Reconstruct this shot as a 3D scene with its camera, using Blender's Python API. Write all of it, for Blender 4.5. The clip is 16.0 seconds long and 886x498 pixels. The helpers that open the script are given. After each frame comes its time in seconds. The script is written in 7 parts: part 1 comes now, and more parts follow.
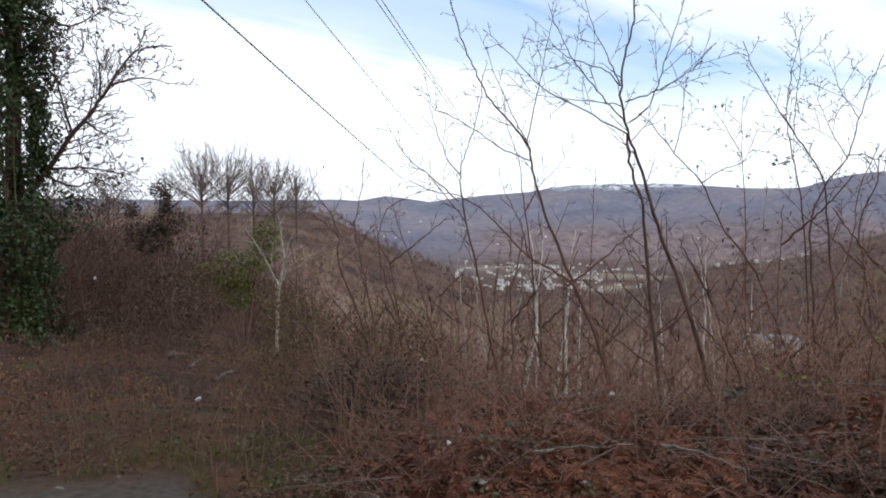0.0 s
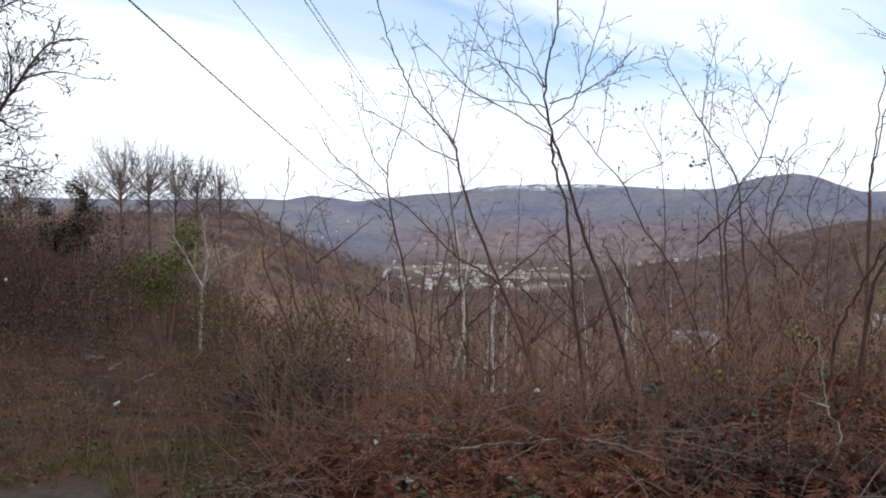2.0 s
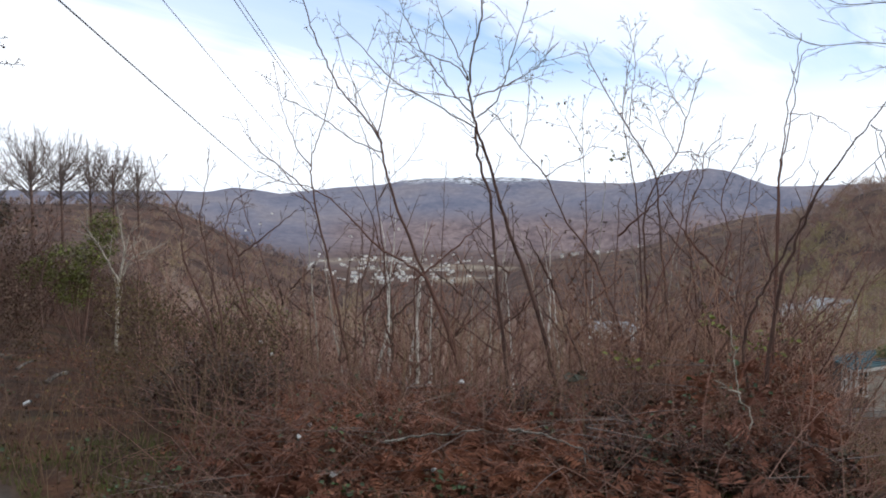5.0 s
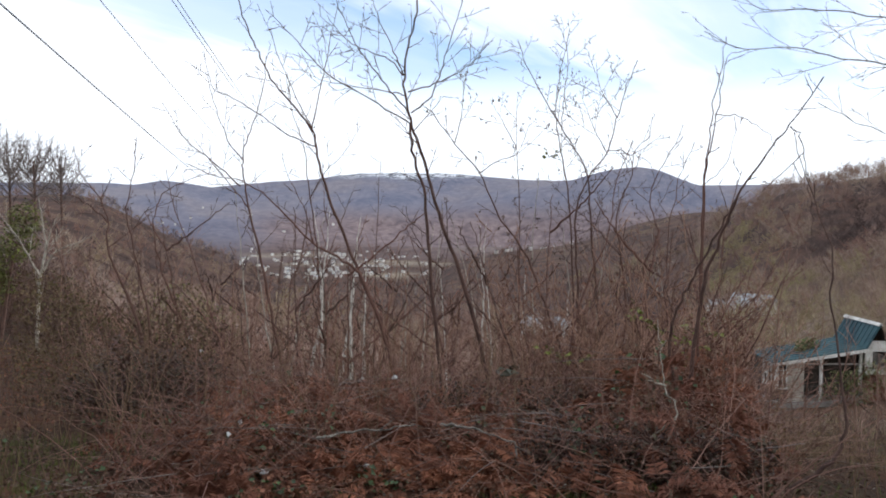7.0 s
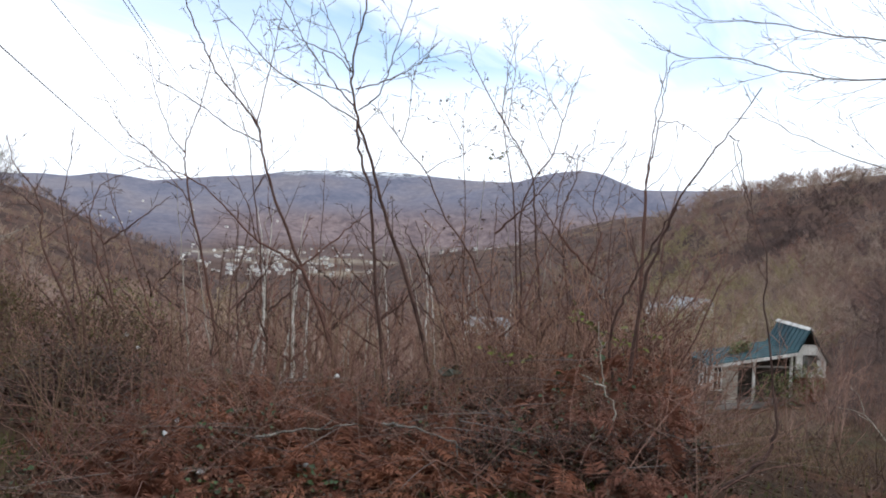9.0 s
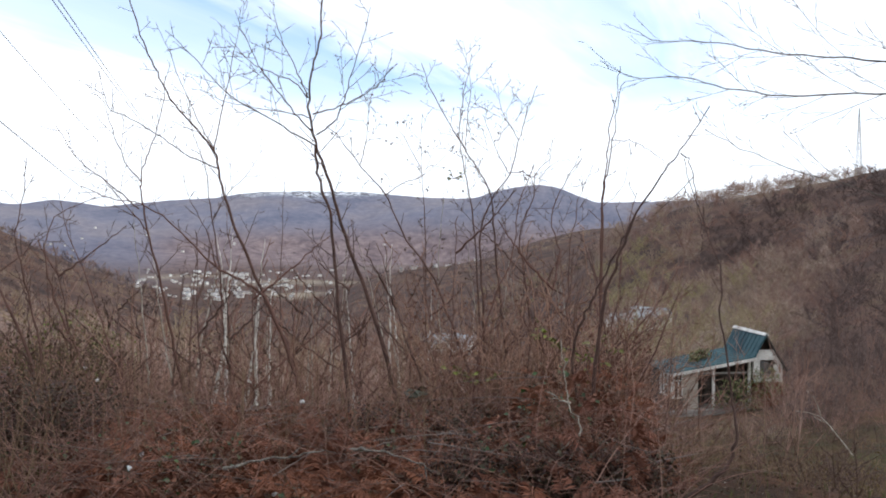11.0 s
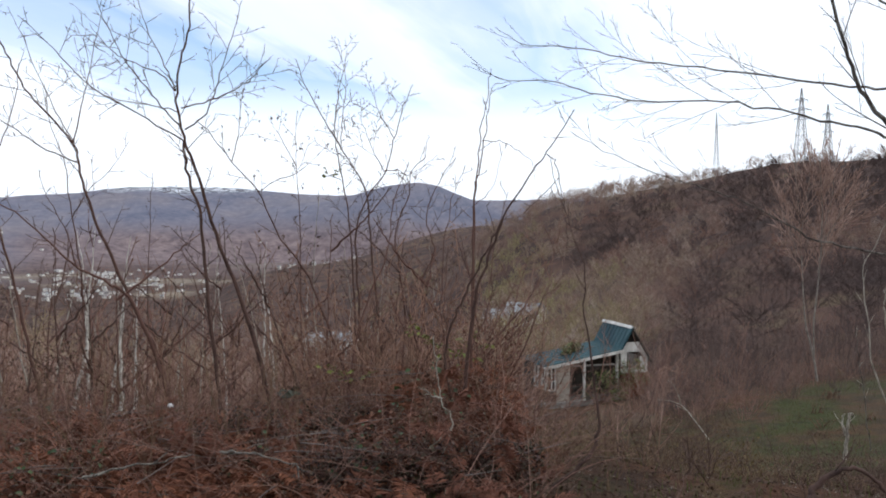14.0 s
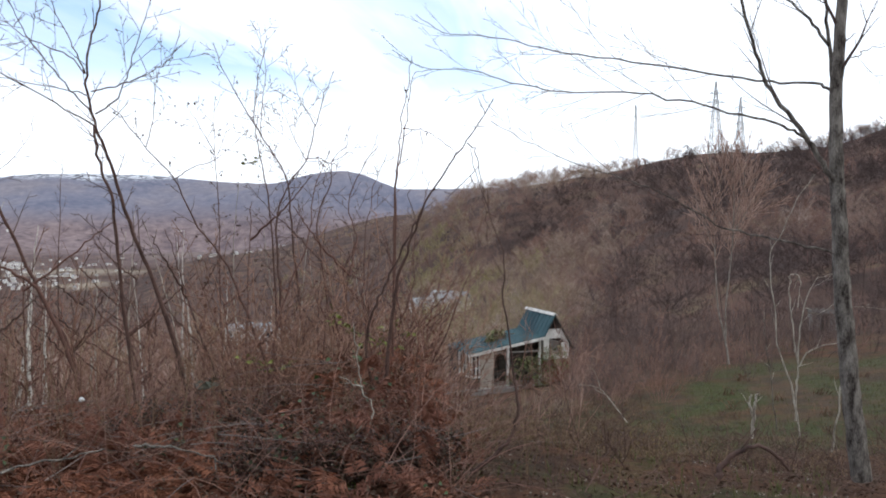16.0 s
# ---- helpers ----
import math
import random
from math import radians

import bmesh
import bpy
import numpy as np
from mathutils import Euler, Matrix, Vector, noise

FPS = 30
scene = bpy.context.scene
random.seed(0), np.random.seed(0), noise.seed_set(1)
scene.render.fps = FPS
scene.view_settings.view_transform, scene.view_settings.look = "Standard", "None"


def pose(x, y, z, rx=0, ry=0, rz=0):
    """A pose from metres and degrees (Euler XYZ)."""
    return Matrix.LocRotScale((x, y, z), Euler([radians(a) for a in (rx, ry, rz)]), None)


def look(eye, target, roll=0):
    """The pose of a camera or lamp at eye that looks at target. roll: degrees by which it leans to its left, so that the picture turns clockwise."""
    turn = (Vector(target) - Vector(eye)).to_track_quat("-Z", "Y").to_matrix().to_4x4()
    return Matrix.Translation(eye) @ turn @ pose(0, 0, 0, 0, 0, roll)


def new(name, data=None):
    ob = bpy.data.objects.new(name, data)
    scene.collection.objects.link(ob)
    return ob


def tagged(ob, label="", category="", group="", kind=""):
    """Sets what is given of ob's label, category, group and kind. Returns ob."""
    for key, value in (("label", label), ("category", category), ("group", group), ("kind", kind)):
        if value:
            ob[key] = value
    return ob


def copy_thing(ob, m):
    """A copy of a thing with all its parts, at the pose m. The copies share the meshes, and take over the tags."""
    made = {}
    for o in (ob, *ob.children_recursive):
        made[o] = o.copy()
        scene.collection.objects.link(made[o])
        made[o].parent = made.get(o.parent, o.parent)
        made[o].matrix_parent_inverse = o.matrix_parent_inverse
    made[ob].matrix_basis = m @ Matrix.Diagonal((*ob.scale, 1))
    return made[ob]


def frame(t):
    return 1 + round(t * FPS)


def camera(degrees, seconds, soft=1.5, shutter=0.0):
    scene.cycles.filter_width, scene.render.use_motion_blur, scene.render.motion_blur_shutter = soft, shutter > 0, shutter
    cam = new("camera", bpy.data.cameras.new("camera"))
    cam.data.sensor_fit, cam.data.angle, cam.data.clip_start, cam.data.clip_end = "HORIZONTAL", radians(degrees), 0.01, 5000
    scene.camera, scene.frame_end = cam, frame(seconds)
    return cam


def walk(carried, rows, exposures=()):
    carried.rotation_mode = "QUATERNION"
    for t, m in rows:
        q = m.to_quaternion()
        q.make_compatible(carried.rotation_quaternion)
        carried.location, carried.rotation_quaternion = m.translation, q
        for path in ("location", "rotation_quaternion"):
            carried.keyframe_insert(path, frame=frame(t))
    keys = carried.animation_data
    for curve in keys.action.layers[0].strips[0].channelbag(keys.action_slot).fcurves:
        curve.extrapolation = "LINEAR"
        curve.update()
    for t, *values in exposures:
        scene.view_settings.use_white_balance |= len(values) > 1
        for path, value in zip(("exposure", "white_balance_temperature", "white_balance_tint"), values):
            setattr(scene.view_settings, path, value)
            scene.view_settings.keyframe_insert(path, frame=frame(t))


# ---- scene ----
LENS = 57.44
cam = camera(LENS, 16.0, soft=1.9)
# seconds, eye x y z, yaw, pitch, roll
PATH = [
    (0, -0.011, 0.060, 1.594, 0.03, -1.52, -0.18),
    (0.5, -0.008, 0.058, 1.591, -1.51, -1.55, -0.31),
    (1, -0.004, 0.057, 1.590, -2.99, -1.62, -0.30),
    (1.5, -0.002, 0.051, 1.590, -4.12, -1.52, -0.19),
    (2, -0.002, 0.047, 1.592, -5.07, -1.56, -0.17),
    (2.5, 0.002, 0.052, 1.591, -6.05, -1.64, -0.22),
    (3, 0.004, 0.055, 1.586, -6.70, -2.10, 0.03),
    (3.2, 0.007, 0.063, 1.588, -6.86, -2.09, 0.33),
    (5.5, 0.011, 0.056, 1.587, -11.64, -2.18, -0.10),
    (6, 0.015, 0.063, 1.585, -12.93, -2.42, 0.21),
    (6.5, 0.017, 0.058, 1.585, -13.86, -2.21, 0.13),
    (7, 0.017, 0.056, 1.585, -14.94, -2.37, 0.36),
    (7.5, 0.019, 0.056, 1.584, -16.23, -2.72, 0.60),
    (8, 0.019, 0.057, 1.583, -17.20, -2.47, 0.78),
    (8.5, 0.016, 0.052, 1.588, -18.30, -2.24, 2.22),
    (8.7, 0.022, 0.062, 1.583, -18.44, -2.34, 2.00),
    (11, -0.011, 0.018, 1.621, -21.66, -1.09, -0.12),
    (11.5, -0.016, 0.012, 1.625, -22.98, -0.89, -0.30),
    (12, -0.005, -0.000, 1.628, -24.66, -1.03, -0.44),
    (12.5, -0.005, -0.008, 1.624, -25.84, -1.18, -0.61),
    (13, 0.002, -0.018, 1.628, -27.15, -1.22, -0.38),
    (13.5, 0.010, -0.018, 1.630, -28.84, -1.39, -0.31),
    (14, 0.013, -0.023, 1.627, -30.20, -1.29, -0.07),
    (14.5, 0.021, -0.030, 1.625, -31.49, -1.54, 0.05),
    (15, 0.028, -0.036, 1.623, -32.70, -1.92, -0.13),
    (15.5, 0.034, -0.039, 1.622, -33.96, -1.92, -0.13),
    (16, 0.037, -0.043, 1.623, -35.49, -2.09, -0.04),
]
walk(cam, [(t, pose(x, y, z, 90 + pitch, 0, yaw) @ pose(0, 0, 0, 0, 0, roll)) for t, x, y, z, yaw, pitch, roll in PATH],
     exposures=[(0, 0.0), (3, 0.0), (5.5, 0.0), (7, 0.05), (8.7, 0.16), (11, 0.19), (12, 0.0), (14, -0.03), (15, -0.04), (15.5, 0.06), (16, 0.20)])

# ---------------------------------------------------------------- light
SUN_BEARING, SUN_HEIGHT = 112.0, 27.0          # clockwise from +y, degrees
world = bpy.data.worlds.new("sky")
scene.world = world
world.use_nodes = True


def sky_nodes():
    nt = world.node_tree
    nt.nodes.clear()

    def n(kind, **kw):
        node = nt.nodes.new(kind)
        for k, v in kw.items():
            node.inputs[k].default_value = v
        return node

    def op(kind, a, b=None, c=None):
        node = nt.nodes.new("ShaderNodeMath")
        node.operation = kind
        for i, v in enumerate((a, b, c)):
            if v is None:
                continue
            if isinstance(v, (int, float)):
                node.inputs[i].default_value = v
            else:
                nt.links.new(v, node.inputs[i])
        return node.outputs[0]

    def step(value, low, high):
        node = nt.nodes.new("ShaderNodeMapRange")
        node.interpolation_type = "SMOOTHSTEP"
        nt.links.new(value, node.inputs["Value"])
        node.inputs["From Min"].default_value, node.inputs["From Max"].default_value = low, high
        return node.outputs[0]

    out = n("ShaderNodeOutputWorld")
    air = nt.nodes.new("ShaderNodeTexSky")
    air.sky_type, air.sun_disc = "NISHITA", False
    air.sun_elevation, air.sun_rotation = radians(SUN_HEIGHT), radians(SUN_BEARING)
    air.air_density, air.dust_density = 1.0, 1.5
    coord = n("ShaderNodeTexCoord")
    split = n("ShaderNodeSeparateXYZ")
    nt.links.new(coord.outputs["Generated"], split.inputs[0])
    x, y, z = split.outputs
    high = op("MAXIMUM", z, 0.0)
    # cloud sheet seen in perspective
    far = op("ADD", high, 0.10)
    u, v = op("DIVIDE", x, far), op("DIVIDE", y, far)
    sheet = n("ShaderNodeCombineXYZ")
    nt.links.new(u, sheet.inputs[0]), nt.links.new(v, sheet.inputs[1])
    # long streaks of high cloud lie across the line q
    q = op("ADD", op("MULTIPLY", u, -0.64), op("MULTIPLY", v, 0.766))
    along = op("ADD", op("MULTIPLY", u, 0.766), op("MULTIPLY", v, 0.64))
    big = n("ShaderNodeTexNoise", Scale=0.9, Detail=4.0, Roughness=0.5)
    nt.links.new(sheet.outputs[0], big.inputs["Vector"])
    pulled = n("ShaderNodeCombineXYZ")
    nt.links.new(op("MULTIPLY", along, 0.45), pulled.inputs[0]), nt.links.new(op("MULTIPLY", q, 2.2), pulled.inputs[1])
    fine = n("ShaderNodeTexNoise", Scale=1.6, Detail=6.0, Roughness=0.6, Distortion=0.4)
    nt.links.new(pulled.outputs[0], fine.inputs["Vector"])
    q = op("ADD", q, op("MULTIPLY_ADD", big.outputs[0], 0.9, -0.45))
    q = op("ADD", q, op("MULTIPLY_ADD", fine.outputs[0], 0.7, -0.35))
    ramp = n("ShaderNodeValToRGB")
    nt.links.new(op("MULTIPLY", q, 0.2), ramp.inputs[0])
    stops = ((0.0, 0.95), (0.08, 0.85), (0.14, 0.40), (0.19, 0.55), (0.24, 0.90), (0.30, 0.78), (0.35, 0.22), (0.40, 0.38), (0.49, 0.55), (0.54, 1.0))
    while len(ramp.color_ramp.elements) < len(stops):
        ramp.color_ramp.elements.new(0.5)
    for e, (p, c) in zip(ramp.color_ramp.elements, stops):
        e.position, e.color = p, (c, c, c, 1)
    low = op("SUBTRACT", 1.0, step(z, 0.11, 0.22))
    cover = op("MAXIMUM", ramp.outputs[0], low)
    mist = op("MULTIPLY_ADD", cover, 0.92, 0.06)
    blue = n("ShaderNodeVectorMath")
    blue.operation = "MULTIPLY"
    blue.inputs[1].default_value = (0.122, 0.182, 0.242)
    nt.links.new(air.outputs[0], blue.inputs[0])
    mix = n("ShaderNodeMix")
    mix.data_type = "RGBA"
    nt.links.new(mist, mix.inputs["Factor"])
    nt.links.new(blue.outputs[0], mix.inputs["A"])
    mix.inputs["B"].default_value = (1.14, 1.20, 1.30, 1)
    back = n("ShaderNodeBackground", Strength=1.0)
    nt.links.new(mix.outputs["Result"], back.inputs[0])
    nt.links.new(back.outputs[0], out.inputs[0])


sky_nodes()
sun = new("sun", bpy.data.lights.new("sun", "SUN"))
sun.data.energy, sun.data.angle, sun.data.color = 0.55, radians(12), (1.0, 0.97, 0.93)
sun.matrix_world = look((0, 0, 0), (-math.sin(radians(SUN_BEARING)), -math.cos(radians(SUN_BEARING)), -math.tan(radians(SUN_HEIGHT))))


# ---------------------------------------------------------------- materials
def material(name, dark, light, size=4.0, fine=40.0, rough=0.9, bump=0.3, tint=None, attribute="", random_value=0.0, depth=0.02, specular=0.2, stretch=1.0):
    """Two-scale mottled surface. tint: colour of the pieces whose attribute (or random value) is high."""
    m = bpy.data.materials.new(name)
    m.use_nodes = True
    nt = m.node_tree
    b = nt.nodes["Principled BSDF"]
    b.inputs["Roughness"].default_value = rough
    b.inputs["Specular IOR Level"].default_value = specular
    co = nt.nodes.new("ShaderNodeTexCoord")
    mp = nt.nodes.new("ShaderNodeMapping")
    mp.inputs["Scale"].default_value = (1, 1, stretch)
    nt.links.new(co.outputs["Object"], mp.inputs[0])
    n1, n2 = nt.nodes.new("ShaderNodeTexNoise"), nt.nodes.new("ShaderNodeTexNoise")
    for n, s, d in ((n1, size, 5.0), (n2, fine, 3.0)):
        n.inputs["Scale"].default_value, n.inputs["Detail"].default_value = s, d
        nt.links.new(mp.outputs[0], n.inputs["Vector"])
    add = nt.nodes.new("ShaderNodeMath")
    add.operation = "MULTIPLY_ADD"
    nt.links.new(n2.outputs[0], add.inputs[0])
    add.inputs[1].default_value = 0.5
    nt.links.new(n1.outputs[0], add.inputs[2])
    ramp = nt.nodes.new("ShaderNodeValToRGB")
    ramp.color_ramp.elements[0].position, ramp.color_ramp.elements[1].position = 0.55, 0.95
    ramp.color_ramp.elements[0].color, ramp.color_ramp.elements[1].color = (*dark, 1), (*light, 1)
    nt.links.new(add.outputs[0], ramp.inputs[0])
    colour = ramp.outputs[0]
    if tint:
        mix = nt.nodes.new("ShaderNodeMix")
        mix.data_type = "RGBA"
        if attribute:
            a = nt.nodes.new("ShaderNodeAttribute")
            a.attribute_name = attribute
            nt.links.new(a.outputs["Fac"], mix.inputs["Factor"])
        else:
            a = nt.nodes.new("ShaderNodeObjectInfo")
            nt.links.new(a.outputs["Random"], mix.inputs["Factor"])
        nt.links.new(colour, mix.inputs["A"])
        mix.inputs["B"].default_value = (*tint, 1)
        colour = mix.outputs["Result"]
    nt.links.new(colour, b.inputs["Base Color"])
    if bump:
        bp = nt.nodes.new("ShaderNodeBump")
        bp.inputs["Strength"].default_value, bp.inputs["Distance"].default_value = bump, depth
        nt.links.new(add.outputs[0], bp.inputs["Height"])
        nt.links.new(bp.outputs[0], b.inputs["Normal"])
    return m


BARK = material("brown_bark", (0.085, 0.052, 0.043), (0.22, 0.140, 0.112), 6, 60, tint=(0.27, 0.145, 0.108), attribute="tint")
BARK_GREY = material("grey_bark", (0.030, 0.022, 0.018), (0.27, 0.24, 0.205), 17, 110, bump=1.0, stretch=0.4)
BARK_PALE = material("pale_bark", (0.20, 0.17, 0.135), (0.56, 0.51, 0.42), 16, 60, bump=0.4, stretch=0.3)
GREY_STEM = material("grey_stem_bark", (0.13, 0.105, 0.088), (0.36, 0.315, 0.265), 12, 60, bump=0.4, stretch=0.4)
BIRCH = material("birch_bark", (0.36, 0.32, 0.27), (0.86, 0.82, 0.74), 9, 34, bump=0.3, stretch=2.2)
SHRUB = material("shrub_bark", (0.085, 0.046, 0.036), (0.22, 0.124, 0.096), 6, 50, tint=(0.33, 0.19, 0.13))
SHRUB_DARK = material("dark_shrub_bark", (0.036, 0.024, 0.021), (0.105, 0.067, 0.056), 6, 50, tint=(0.13, 0.070, 0.052))
SLOPE_TWIG = material("pale_slope_twig", (0.26, 0.155, 0.118), (0.46, 0.315, 0.25), 1, 12, tint=(0.20, 0.095, 0.068), attribute="tint")
GREY_TWIG = material("grey_twig", (0.13, 0.108, 0.10), (0.25, 0.21, 0.195), 2, 20, tint=(0.22, 0.175, 0.155), attribute="tint")
SAPLING = material("dark_sapling_bark", (0.042, 0.026, 0.022), (0.125, 0.074, 0.059), 8, 60, tint=(0.165, 0.082, 0.062), attribute="tint")
SAPLING_TWIG = material("dark_sapling_twig", (0.055, 0.036, 0.032), (0.135, 0.086, 0.070), 5, 40, tint=(0.14, 0.085, 0.065), attribute="tint")
TWIG = material("red_brown_twig", (0.105, 0.053, 0.041), (0.24, 0.130, 0.096), 3, 30, tint=(0.30, 0.19, 0.13), attribute="tint")
STALK = material("dry_stalk", (0.075, 0.042, 0.030), (0.18, 0.10, 0.066), 3, 30, tint=(0.20, 0.14, 0.085), attribute="tint")
FERN = material("dead_bracken", (0.14, 0.056, 0.038), (0.43, 0.186, 0.108), 3, 30, tint=(0.24, 0.108, 0.076), attribute="tint")
WOODS = material("bare_wood", (0.10, 0.07, 0.058), (0.22, 0.155, 0.12), 0.2, 2, tint=(0.27, 0.22, 0.13), attribute="tint")


def by_tint(m, *stops):
    """Replaces the tint mix of a material by a ramp over the attribute, for woods of several kinds of tree."""
    nt = m.node_tree
    mix = next(n for n in nt.nodes if n.bl_idname == "ShaderNodeMix")
    src = mix.inputs["Factor"].links[0].from_socket
    ramp = nt.nodes.new("ShaderNodeValToRGB")
    while len(ramp.color_ramp.elements) < len(stops):
        ramp.color_ramp.elements.new(0.5)
    for e, (p, c) in zip(ramp.color_ramp.elements, stops):
        e.position, e.color = p, (*c, 1)
    nt.links.new(src, ramp.inputs[0])
    nt.links.remove(mix.inputs["Factor"].links[0])
    mix.inputs["Factor"].default_value = 0.9
    nt.links.new(ramp.outputs[0], mix.inputs["B"])


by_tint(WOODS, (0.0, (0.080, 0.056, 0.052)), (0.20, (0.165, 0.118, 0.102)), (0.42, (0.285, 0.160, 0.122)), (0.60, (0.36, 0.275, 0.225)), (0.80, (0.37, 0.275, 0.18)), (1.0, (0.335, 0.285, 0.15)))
IVY = material("ivy_leaf", (0.022, 0.045, 0.012), (0.070, 0.115, 0.028), 1.6, 30, rough=0.55, tint=(0.035, 0.050, 0.020), attribute="tint", specular=0.4)
LAUREL = material("dark_leaf", (0.022, 0.026, 0.016), (0.055, 0.062, 0.038), 3, 30, rough=0.55, tint=(0.075, 0.048, 0.036), attribute="tint")
FRESH = material("fresh_leaf", (0.10, 0.125, 0.024), (0.23, 0.27, 0.05), 3, 30, rough=0.6, tint=(0.17, 0.15, 0.05), attribute="tint")
LIME = material("yellow_green_leaf", (0.085, 0.115, 0.022), (0.23, 0.26, 0.055), 3, 30, rough=0.6, tint=(0.12, 0.105, 0.045), attribute="tint")
CREEPER = material("creeper_leaf", (0.075, 0.105, 0.032), (0.20, 0.245, 0.080), 3, 30, rough=0.6, tint=(0.16, 0.14, 0.07), attribute="tint")
OLIVE = material("olive_leaf", (0.055, 0.052, 0.022), (0.14, 0.12, 0.05), 3, 30, tint=(0.15, 0.095, 0.055), attribute="tint")
GRASS = material("grass_blade", (0.048, 0.062, 0.016), (0.115, 0.130, 0.036), 3, 30, tint=(0.13, 0.10, 0.055), attribute="tint")
LEAF = material("fallen_leaf", (0.040, 0.024, 0.018), (0.10, 0.058, 0.040), 3, 30, tint=(0.135, 0.092, 0.064), attribute="tint")
LITTER = material("white_plastic", (0.60, 0.60, 0.58), (0.80, 0.80, 0.78), 9, 60, rough=0.4)
STONE = material("brown_stone", (0.075, 0.062, 0.048), (0.20, 0.17, 0.135), 6, 40, bump=0.6)
STEEL = material("grey_steel", (0.22, 0.225, 0.23), (0.36, 0.36, 0.36), 1, 8, rough=0.5)
BRAMBLE = material("dark_bramble_leaf", (0.042, 0.022, 0.022), (0.12, 0.060, 0.054), 3, 30, rough=0.6, tint=(0.065, 0.052, 0.030), attribute="tint")
PALE_LEAF = material("bleached_leaf", (0.17, 0.15, 0.125), (0.38, 0.35, 0.30), 9, 60, rough=0.7, tint=(0.22, 0.16, 0.11), attribute="tint")
OCHRE = material("ochre_grass", (0.115, 0.075, 0.034), (0.26, 0.175, 0.078), 3, 30, tint=(0.16, 0.12, 0.05), attribute="tint")
RUST_LEAF = material("rust_leaf", (0.10, 0.045, 0.031), (0.29, 0.138, 0.082), 3, 30, tint=(0.15, 0.075, 0.053), attribute="tint")
CANE = material("bramble_cane", (0.085, 0.044, 0.036), (0.21, 0.114, 0.090), 3, 30, tint=(0.29, 0.17, 0.13), attribute="tint")
CABLE = material("dark_cable", (0.13, 0.135, 0.15), (0.20, 0.205, 0.225), 2, 20, rough=0.6)


# ---------------------------------------------------------------- ground
def bearing(x, y):
    return math.degrees(math.atan2(x, y))


def polar(b, d):
    return d * math.sin(radians(b)), d * math.cos(radians(b))


RINGS = {}


def ring(d, *pairs):
    """Heights of the land at distance d, by bearing."""
    RINGS[d] = np.array(pairs, float)


ring(0.0, (-180, 0.0), (180, 0.0))
ring(4.5, (-180, 0.2), (-60, 0.0), (30, 0.0), (55, -0.1), (70, -0.15), (180, 0.2))
ring(7.0, (-180, 1.0), (-60, 0.1), (-15, -0.05), (0, -0.1), (30, -0.25), (50, -0.45), (64, -0.45), (180, 1.0))
ring(10, (-180, 2.0), (-60, 0.4), (-29, 0.05), (-15, -0.25), (-5, -0.6), (10, -0.9), (30, -1.1), (50, -1.5), (64, -1.3), (180, 2.0))
ring(15, (-180, 4.0), (-60, 1.0), (-29, 0.0), (-15, -0.6), (-5, -1.6), (10, -2.3), (30, -2.6), (50, -2.9), (64, -2.5), (180, 4.0))
ring(22, (-180, 6.0), (-60, 1.8), (-29, 0.2), (-15, -1.2), (-5, -3.0), (10, -3.9), (30, -4.1), (50, -4.0), (64, -3.4), (180, 6.0))
ring(32, (-180, 9.0), (-60, 2.5), (-29, 0.6), (-13, -1.6), (-5, -4.6), (10, -5.9), (30, -6.4), (41, -5.8), (50, -4.9), (64, -4.1), (180, 9.0))
ring(47, (-180, 12), (-60, 3.0), (-29, 0.9), (-13, -2.2), (-5, -6.6), (10, -8.2), (30, -9.0), (40, -8.3), (50, -6.6), (64, -5.3), (180, 12))
ring(75, (-180, 16), (-60, 4.0), (-29, 1.2), (-12, -2.6), (-4, -9.0), (10, -12.0), (30, -13.5), (40, -11.5), (50, -9.0), (66, -6.5), (180, 16))
ring(125, (-180, 22), (-60, 6.0), (-29, 0.5), (-12, -3.0), (-4, -13), (10, -18.5), (30, -19.5), (40, -14.0), (50, -8.0), (66, -1.5), (180, 22))
ring(230, (-180, 30), (-60, 8.0), (-29, -1), (-12, -7), (-4, -22), (10, -32), (30, -30), (38, -17), (45, -4), (54, 8), (66, 16), (180, 30))
ring(380, (-180, 40), (-60, 8.0), (-29, -1), (-12, -6), (-6, -24), (-2, -36), (10, -48), (26, -44), (30, -25), (33, -6), (35, 5), (38, 13.0), (40, 15.5), (42, 17.5), (44.8, 21.0), (48, 24.5), (50, 27.8), (53.5, 32), (56, 31), (58.7, 31.6), (61, 32.6), (63, 36.5), (65, 42), (68, 45), (180, 40))
ring(560, (-180, 40), (-60, 20), (-29, 11), (-12, 13), (-8.8, 15), (-7, 5), (-4.5, -10), (-1, -24), (3, -46), (8, -64), (22, -58), (30, -30), (36, 5), (42, 14), (54, 16), (66, 30), (180, 40))
ring(1000, (-180, 20), (-60, 0), (-29, -10), (-10, -22), (-4, -45), (1, -75), (6, -96), (12, -96), (15, -66), (17.5, -48), (20, -40), (24, -33), (27, -14), (30, 2), (33, 12), (40, -10), (66, -10), (180, 20))
ring(1500, (-180, 0), (-60, -40), (-20, -100), (30, -103), (40, -80), (66, -40), (180, 0))
ring(2150, (-180, 0), (-60, -60), (-20, -102), (14, -102), (22, -85), (30, -80), (45, -60), (66, -40), (180, 0))
ring(2600, (-180, 30), (-60, -20), (-20, -60), (-5, -45), (5, -60), (14, -30), (20, -50), (27, 20), (33, -20), (66, 40), (180, 30))
